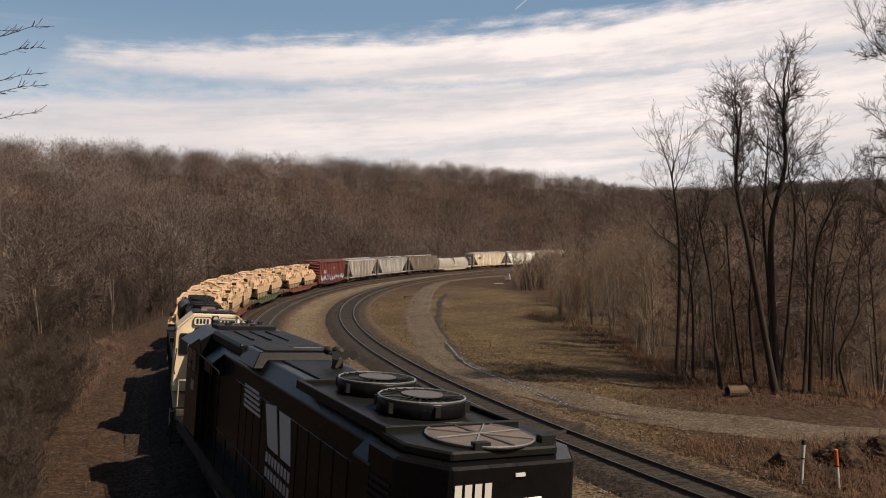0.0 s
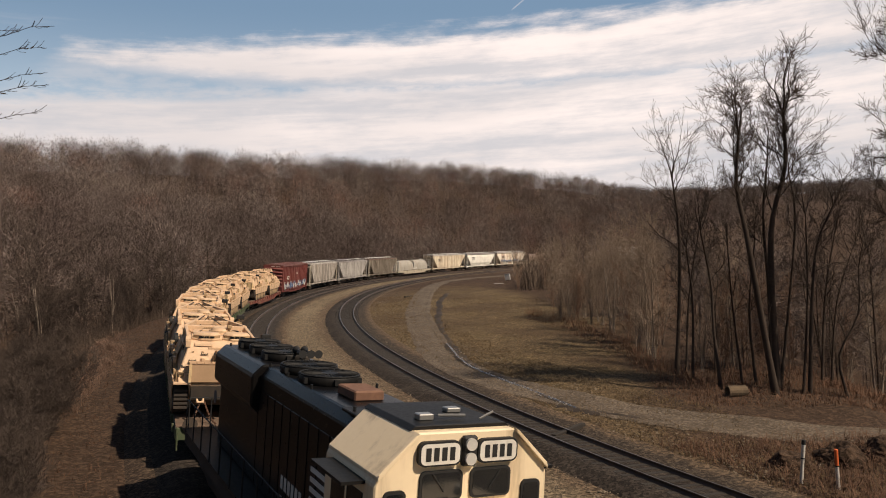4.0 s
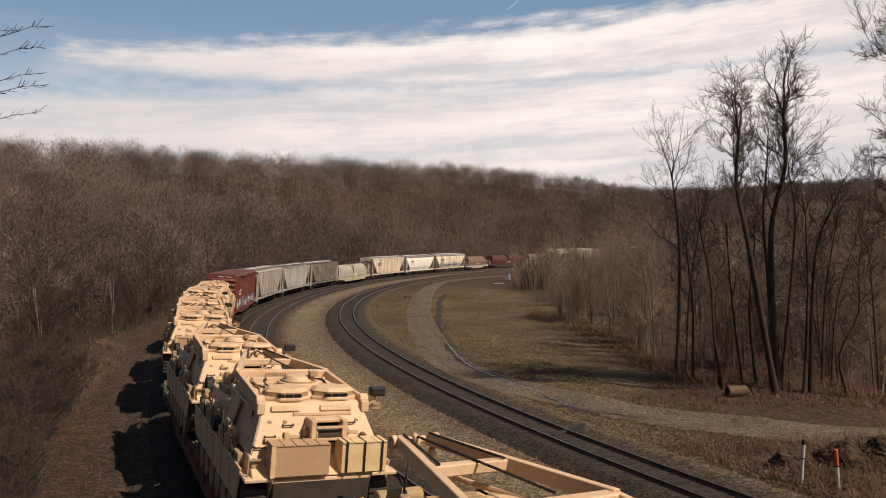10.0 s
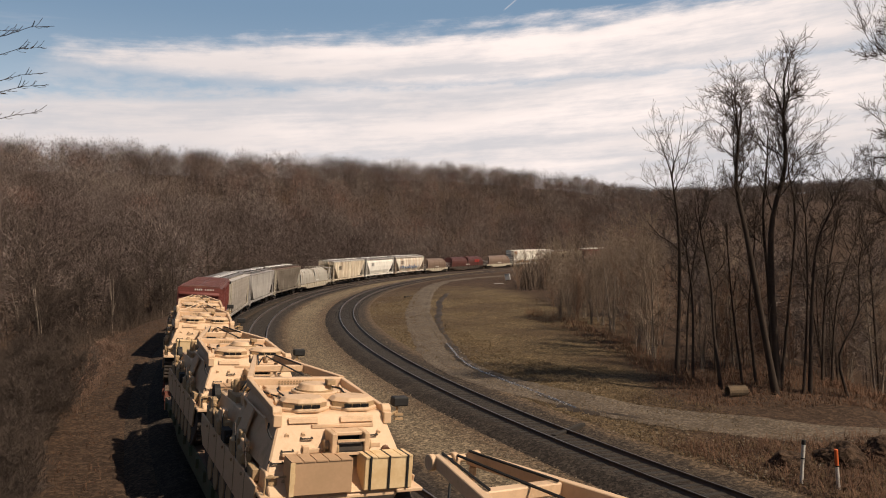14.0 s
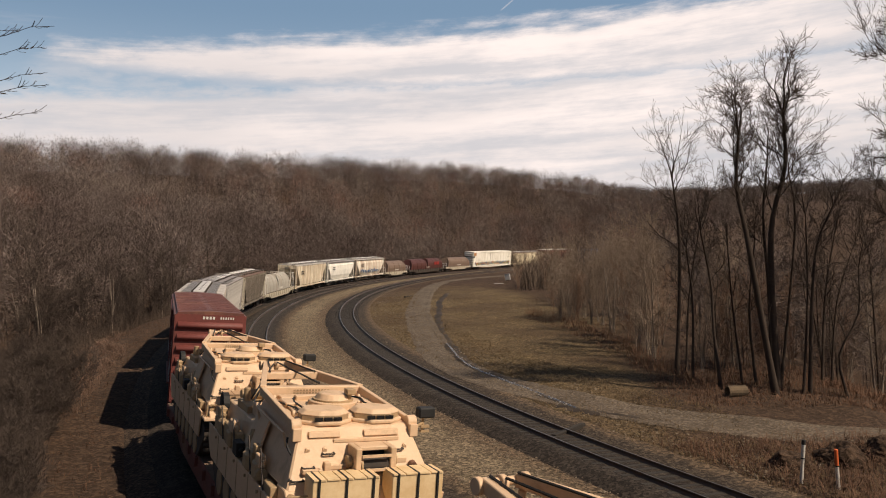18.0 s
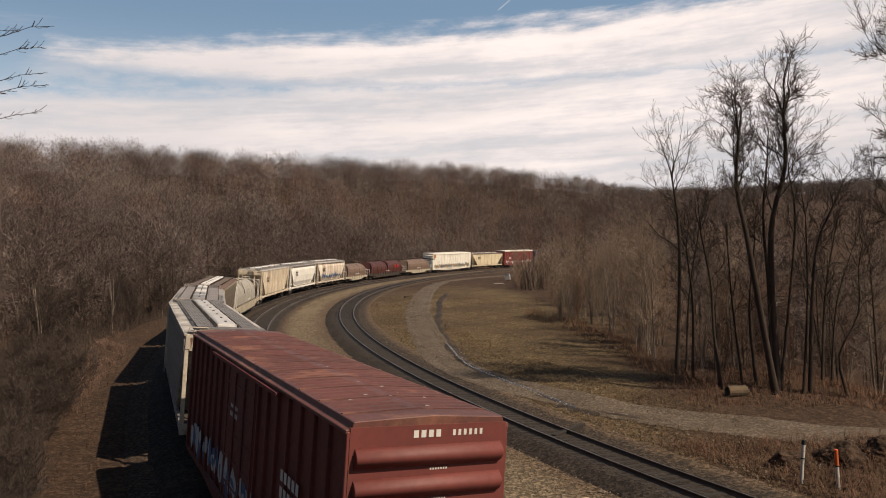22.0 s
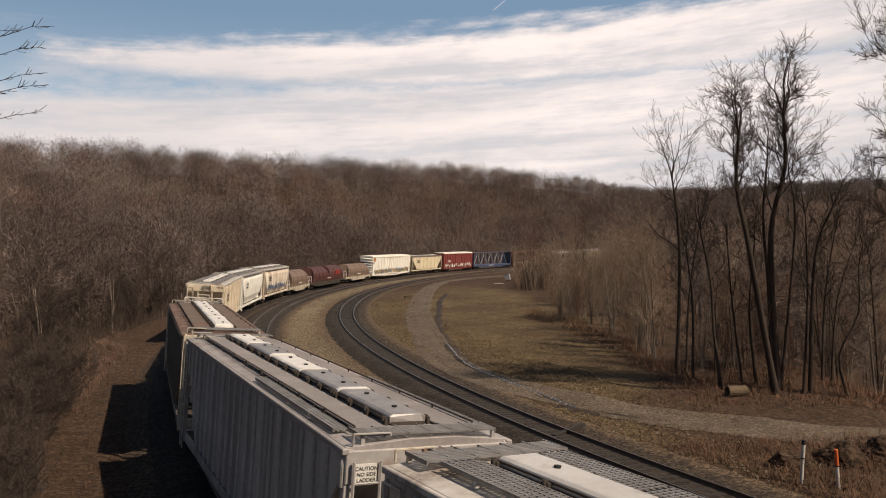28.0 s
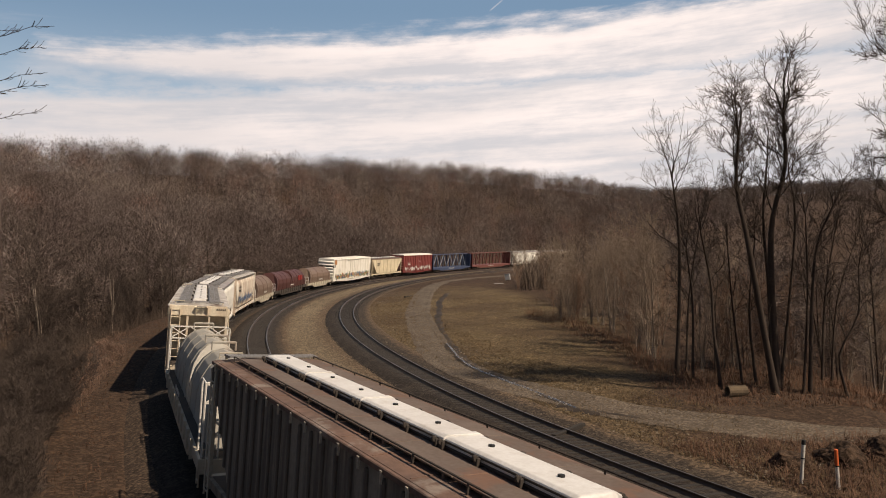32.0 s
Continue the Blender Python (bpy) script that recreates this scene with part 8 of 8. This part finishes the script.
woods("far_woods", 440, M_wood3, "dark leafless woods covering the hillside", (12, 13, 14), 60, 240, -38, 6, foot, 0.65, 0.98, fat=0.6)
woods("far_woods", 260, M_wood3, "dark leafless woods in patches on the hillside", (12, 13, 14), 200, 480, -38, 14, grouped(hillside, 0.6, 0.15), 0.8, 1.05, fat=0.6)
woods("far_woods", 440, M_wood, "leafless grey-brown woods low on the hillside", (1, 2, 3, 4, 5), 70, 260, -38, 22, hillside, 0.7, 1.1, fat=0.6)
woods("far_woods", 1000, M_wood, "leafless grey-brown woods covering the hillside", (1, 2, 3, 4, 5), 250, 600, -38, 22, hillside, 0.72, 1.15, fat=0.8)
woods("far_woods", 340, M_wood2, "leafless reddish woods covering the hillside", (6, 7, 8), 70, 580, -38, 20, grouped(hillside, 2.3, 0.1), 0.75, 1.05, fat=0.65)
woods("crest_woods", 1500, M_wood, "leafless grey-brown woods along the ridge", (2, 4, 5, 7), 230, 1000, -38, 38, crest, 0.62, 1.12, coarse=True, sink=2.2)
woods("valley_woods", 420, M_wood, "leafless woods in the side valley", (9, 10, 11), 110, 760, 11, 40, valley, 0.65, 1.1, fat=0.8)
woods("valley_woods", 170, M_wood, "leafless trees on the slope behind the grove", (9, 10, 11), 48, 120, 12, 40, thicket, 0.45, 0.7, fat=0.5)

# ---- dry weeds, bracken and brush ----
M_straw = material("dry_straw", (0.185, 0.138, 0.084), 0.9, var=(0.125, 0.08, 0.045), scale=0.5, fine=3, amount=0.8, coord="World", spec=0.1)
M_bracken = material("dead_bracken", (0.135, 0.078, 0.052), 0.9, var=(0.085, 0.05, 0.034), scale=0.5, fine=3, amount=0.8, coord="World", spec=0.1)
M_redbrush = material("red_brown_brush", (0.20, 0.115, 0.075), 0.9, var=(0.10, 0.06, 0.042), scale=0.5, fine=3, amount=0.8, coord="World", spec=0.1)
M_bramble = material("bramble_canes", (0.215, 0.140, 0.103), 0.9, var=(0.095, 0.062, 0.048), scale=0.7, fine=3, amount=0.9, coord="World", spec=0.1)
M_brush = material("dark_brush", (0.105, 0.078, 0.062), 0.9, var=(0.065, 0.048, 0.038), scale=0.5, fine=3, amount=0.8, coord="World", spec=0.1)


def weeds(name, x, y, height, width, mat, label, seed, bend=0.5, per=1):
    """Thin bent blades or stems, each of two strips."""
    r = np.random.RandomState(seed)
    x, y = np.repeat(x, per) + r.normal(0, 0.16, len(x) * per), np.repeat(y, per) + r.normal(0, 0.16, len(y) * per)
    n = len(x)
    h = np.repeat(height, per) * r.uniform(0.5, 1.2, n)
    z = ground_height(x, y) - 0.03
    a = r.uniform(0, 6.283, n)
    b = h * bend * r.uniform(0.1, 1.2, n)
    wx, wy = -np.sin(a) * width, np.cos(a) * width
    p0 = np.stack([x, y, z], -1)
    p1 = np.stack([x + np.cos(a) * b * 0.3, y + np.sin(a) * b * 0.3, z + h * 0.62], -1)
    p2 = np.stack([x + np.cos(a) * b, y + np.sin(a) * b, z + h * r.uniform(0.75, 1.0, n)], -1)
    w = np.stack([wx, wy, np.zeros(n)], -1)
    V = np.stack([p0 - w, p0 + w, p1 + w * 0.8, p1 - w * 0.8, p2 + w * 0.3, p2 - w * 0.3], 1).reshape(-1, 3)
    F = (np.array([(0, 1, 2, 3), (3, 2, 4, 5)])[None] + 6 * np.arange(n)[:, None, None]).reshape(-1, 4)
    return tagged(mesh_object(name, V, F, mat, False), label, "weeds", kind="stuff")


x, y, z, u, s, r = on_line(800, 38, 72, -10.5, -5.2, 31, 1.0)
clump = (-s > 6.0 + 1.6 * np.sin(u * 0.21 + 0.6) + r.normal(0, 0.5, len(x)))
weeds("brambles", x[clump], y[clump], r.uniform(0.25, 0.95, clump.sum()) * 0.62, 0.009, M_bramble, "red-brown arching brambles along the rim of the outer bank", 41, 1.9, 8)
x, y, z, u, s, r = on_line(420, 37, 62, -8.4, -5.4, 36, 1.0)
weeds("brambles", x, y, r.uniform(0.25, 0.75, len(x)), 0.010, M_bramble, "tangle of pale red-brown brambles on the outer shoulder", 50, 2.2, 9)
x, y, z, u, s, r = on_line(500, 20, 80, -9.5, -3.6, 37, 1.2)
weeds("dead_bracken", x, y, r.uniform(0.06, 0.25, len(x)), 0.012, M_bracken, "flattened brown bracken and leaves on the outer shoulder", 49, 1.2, 4)
x, y, z, u, s, r = on_line(3200, 14, 130, -26, -9.0, 32, 1.3)
weeds("brush", x, y, r.uniform(0.7, 2.6, len(x)), 0.008, M_brush, "dark leafless brush below the outer bank", 42, 0.6, 8)
x, y, z, u, s, r = on_line(500, 18, 90, -8.0, -4.4, 33, 1.3)
weeds("dry_grass", x, y, r.uniform(0.08, 0.3, len(x)), 0.008, M_bracken, "short dry grass at the edge of the ballast", 43, 0.9, 4)
x, y, z, u, s, r = on_line(6500, 6, 110, 15.2, 21.5, 34, 1.4)
weeds("dry_grass", x, y, r.uniform(0.05, 0.22, len(x)), 0.012, M_straw, "straw-coloured dry grass between the track and the road", 44, 1.8, 4)
# brush and tall dead stems along the foot of the grove
rs = np.random.RandomState(35)
f = rs.uniform(0, 1, 1500)
px = 930 + 660 * f
front = np.where(px < 1165, 78 - 35 * np.clip((px - 935) / 230, 0, 1), 43 - 4.0 * np.clip((px - 1165) / 60, 0, 1))
d = front + rs.normal(0, 1.3, len(px)) + np.abs(rs.normal(0, 1, len(px))) * 3
weeds("brush", (px - 784) / 1327.4 * d, d, rs.uniform(0.2, 0.9, len(px)), 0.008, M_redbrush, "red-brown brush and dead stems along the foot of the grove", 45, 1.5, 5)
d2 = front - rs.uniform(0.3, 4.5, len(px))
weeds("dead_bracken", (px - 784) / 1327.4 * d2, d2, rs.uniform(0.05, 0.3, len(px)), 0.012, M_redbrush, "rust-brown dead bracken and leaves before the grove", 46, 1.8, 3)
# tall saplings and brush closing the far end of the grove
for mat_, seed_, lab_ in ((M_brush, 61, "dense dark saplings at the far end of the grove"), (M_twig, 62, "dense grey-brown saplings at the far end of the grove")):
    px = 922 + 190 * rs.uniform(0, 1, 700) ** 1.2
    d = rs.uniform(116, 182, len(px))
    weeds("saplings", (px - 784) / 1327.4 * d, d, rs.uniform(2.6, 4.2, len(px)) + 2.6 * np.clip((px - 922) / 70, 0, 1), 0.024, mat_, lab_, seed_, 0.35, 4)
# thin grass on the lawn
gx_, gy_ = rs.uniform(-1.5, 13, 9000), 44 + 60 * rs.uniform(0, 1, 9000) ** 1.2
okg = (gx_ > 1.2) & (gx_ < 0.15 * gy_ + 4)
weeds("lawn_grass", gx_[okg], gy_[okg], rs.uniform(0.03, 0.09, okg.sum()), 0.012, M_straw, "short straw and green grass inside the road", 47, 0.9, 3)
# fallen stalks and weeds about the marker posts
mx_, my_ = rs.uniform(8, 17, 1300), rs.uniform(22, 29, 1300)
sd_, _ = across(mx_, my_)
okm = sd_ > 15.5
weeds("brush", mx_[okm], my_[okm], rs.uniform(0.1, 0.6, okm.sum()), 0.008, M_redbrush, "dead weeds around the marker posts", 48, 1.7, 5)


# ---- small things beside the line ----
M_postwhite = material("white_post", (0.62, 0.60, 0.56), 0.6, var=(0.35, 0.32, 0.28), fine=14, amount=0.9, stain=(0.14, 0.11, 0.09), stain_amount=0.6, stain_scale=3)
M_orange = material("orange_sleeve", (0.62, 0.12, 0.03), 0.55)
M_concrete = material("pale_concrete", (0.42, 0.41, 0.38), 0.85, var=(0.3, 0.29, 0.27))
M_cabinet = material("aluminium_cabinet", (0.55, 0.55, 0.54), 0.6, 0.1)
M_log = material("sawn_log", (0.15, 0.105, 0.062), 0.9, var=(0.07, 0.05, 0.032), fine=10, amount=0.9, bump=0.5)
M_logend = material("log_end", (0.045, 0.032, 0.024), 0.95)


def marker_post(x, y, h, topmat, lean, label):
    e = tagged(new("marker_post"), label, "post", group="marker posts beside the road")
    solid("post", M_postwhite, e, ("c", (0, 0, -0.2), (0, 0, h * 0.62), 0.055, 12), bevel=0.006)
    solid("sleeve", topmat, e, ("c", (0, 0, h * 0.62), (0, 0, h), 0.062, 12), bevel=0.01)
    solid("band", M_rubber, e, ("c", (0, 0, h * 0.60), (0, 0, h * 0.63), 0.066, 12))
    return plant(e, x, y, 0, 1.0, 0, lean)


marker_post(11.5, 24.3, 1.5, M_postwhite, 4.0, "leaning white plastic marker post with a black cap")
solid("cap", M_rubber, scene.objects["marker_post"], ("c", (0, 0, 1.36), (0, 0, 1.52), 0.066, 12), bevel=0.01)
marker_post(12.4, 23.7, 1.36, M_orange, -3.0, "white plastic marker post with an orange sleeve")


def mound(x, y, r0, h, seed):
    rnd = random.Random(seed)
    bm = bmesh.new()
    bmesh.ops.create_icosphere(bm, subdivisions=4, radius=1.0)
    for v in bm.verts:
        k = 1 + 0.28 * noise.noise(v.co * 1.7 + Vector((seed, 0, 0))) + 0.12 * noise.noise(v.co * 5.0)
        v.co = Vector((v.co.x * r0 * k, v.co.y * r0 * k, v.co.z * h * k))
    me = bpy.data.meshes.new("dirt_mound")
    bm.to_mesh(me)
    bm.free()
    me.materials.append(M_ground)
    o = tagged(new("dirt_mound", me), "low dark mound of earth and dead weeds", "mound", group="mounds beside the road")
    return plant(o, x, y)


for i, (px, dep, r0, h) in enumerate(((1398, 26.0, 0.75, 0.62), (1485, 26.2, 0.85, 0.75), (1572, 26.5, 0.9, 0.7))):
    mound(*at(px, dep), r0, h, i + 2)
log = tagged(new("hollow_log"), "short hollow log lying at the edge of the trees", "log")
LOOP = [(0.36, -0.55), (0.37, -0.1), (0.35, 0.3), (0.36, 0.55), (0.29, 0.55), (0.28, -0.55)]
lv = [(y, r_ * (1 + 0.04 * math.sin(3 * a)) * math.cos(a), 0.36 + r_ * (1 + 0.04 * math.sin(3 * a)) * math.sin(a)) for a in np.arange(16) * math.pi / 8 for r_, y in LOOP]
lf = [(k * 6 + i, k * 6 + (i + 1) % 6, ((k + 1) % 16) * 6 + (i + 1) % 6, ((k + 1) % 16) * 6 + i) for k in range(16) for i in range(6)]
mesh_object("bark", lv, lf, M_log, False).parent = log
solid("rotten_core", M_logend, log, ("c", (-0.3, 0, 0.36), (0.3, 0, 0.36), 0.30, 14))
plant(log, *at(1300, 36.6), 6, 0.85)
cab_ = tagged(new("relay_cabinet"), "small grey metal relay cabinet on a post", "cabinet")
solid("cabinet_body", M_cabinet, cab_, ("b", -0.65, 0.65, -0.35, 0.35, 0.75, 2.25), bevel=0.03)
solid("cabinet_roof", M_cabinet, cab_, ("b", -0.72, 0.72, -0.42, 0.42, 2.25, 2.33), bevel=0.015)
solid("cabinet_post", M_frame, cab_, ("c", (0, 0, -0.3), (0, 0, 0.78), 0.08, 10))
plant(cab_, *at(899, 141), -20, 0.72, 0, -8)
for px_, dep, turn_ in ((722, 108.0, 68), (1003, 31.2, 52)):
    old = tagged(new("discarded_tie"), "old dark timber tie lying on the ground beside the track", "timber", group="discarded ties")
    solid("timber", M_tie, old, ("b", -1.28, 1.28, -0.11, 0.11, 0.06, 0.24), bevel=0.02)
    plant(old, *at(px_, dep), turn_)
slab = tagged(new("concrete_slab"), "pale concrete slab lying beside the cabinet", "slab")
solid("slab", M_concrete, slab, ("b", -1.3, 1.3, -0.5, 0.5, 0.0, 0.28), bevel=0.02)
plant(slab, *at(882, 138), 10, 0.7)

# ---- sky beyond the hills: a drifting sheet of cloud ----
M_sky = bpy.data.materials.new("sky_backdrop")
M_sky.use_nodes = True
st = M_sky.node_tree
st.nodes.clear()
sv = node(st, "ShaderNodeVectorMath", _0=st.nodes.new("ShaderNodeTexCoord").outputs["Object"])
sv.operation = "NORMALIZE"
se = node(st, "ShaderNodeEmission", Color=cloud_sky(st, sv.outputs[0]), Strength=1.41)
so = st.nodes.new("ShaderNodeOutputMaterial")
link(st, se.outputs[0], so.inputs[0])
va = np.radians(np.arange(-44, 44.1, 2.0))
ve = np.radians(np.arange(-1.0, 32.1, 1.5))
ee, aa = np.meshgrid(ve, va, indexing="ij")
R_SKY = 4700.0
sky_dome = mesh_object("backdrop", np.stack([R_SKY * np.cos(ee) * np.sin(aa), R_SKY * np.cos(ee) * np.cos(aa), R_SKY * np.sin(ee)], -1).reshape(-1, 3), grid_faces(len(ve), len(va)), M_sky)
tagged(sky_dome, "pale blue sky with long streaks of white cloud", "sky", kind="structure")
motions()
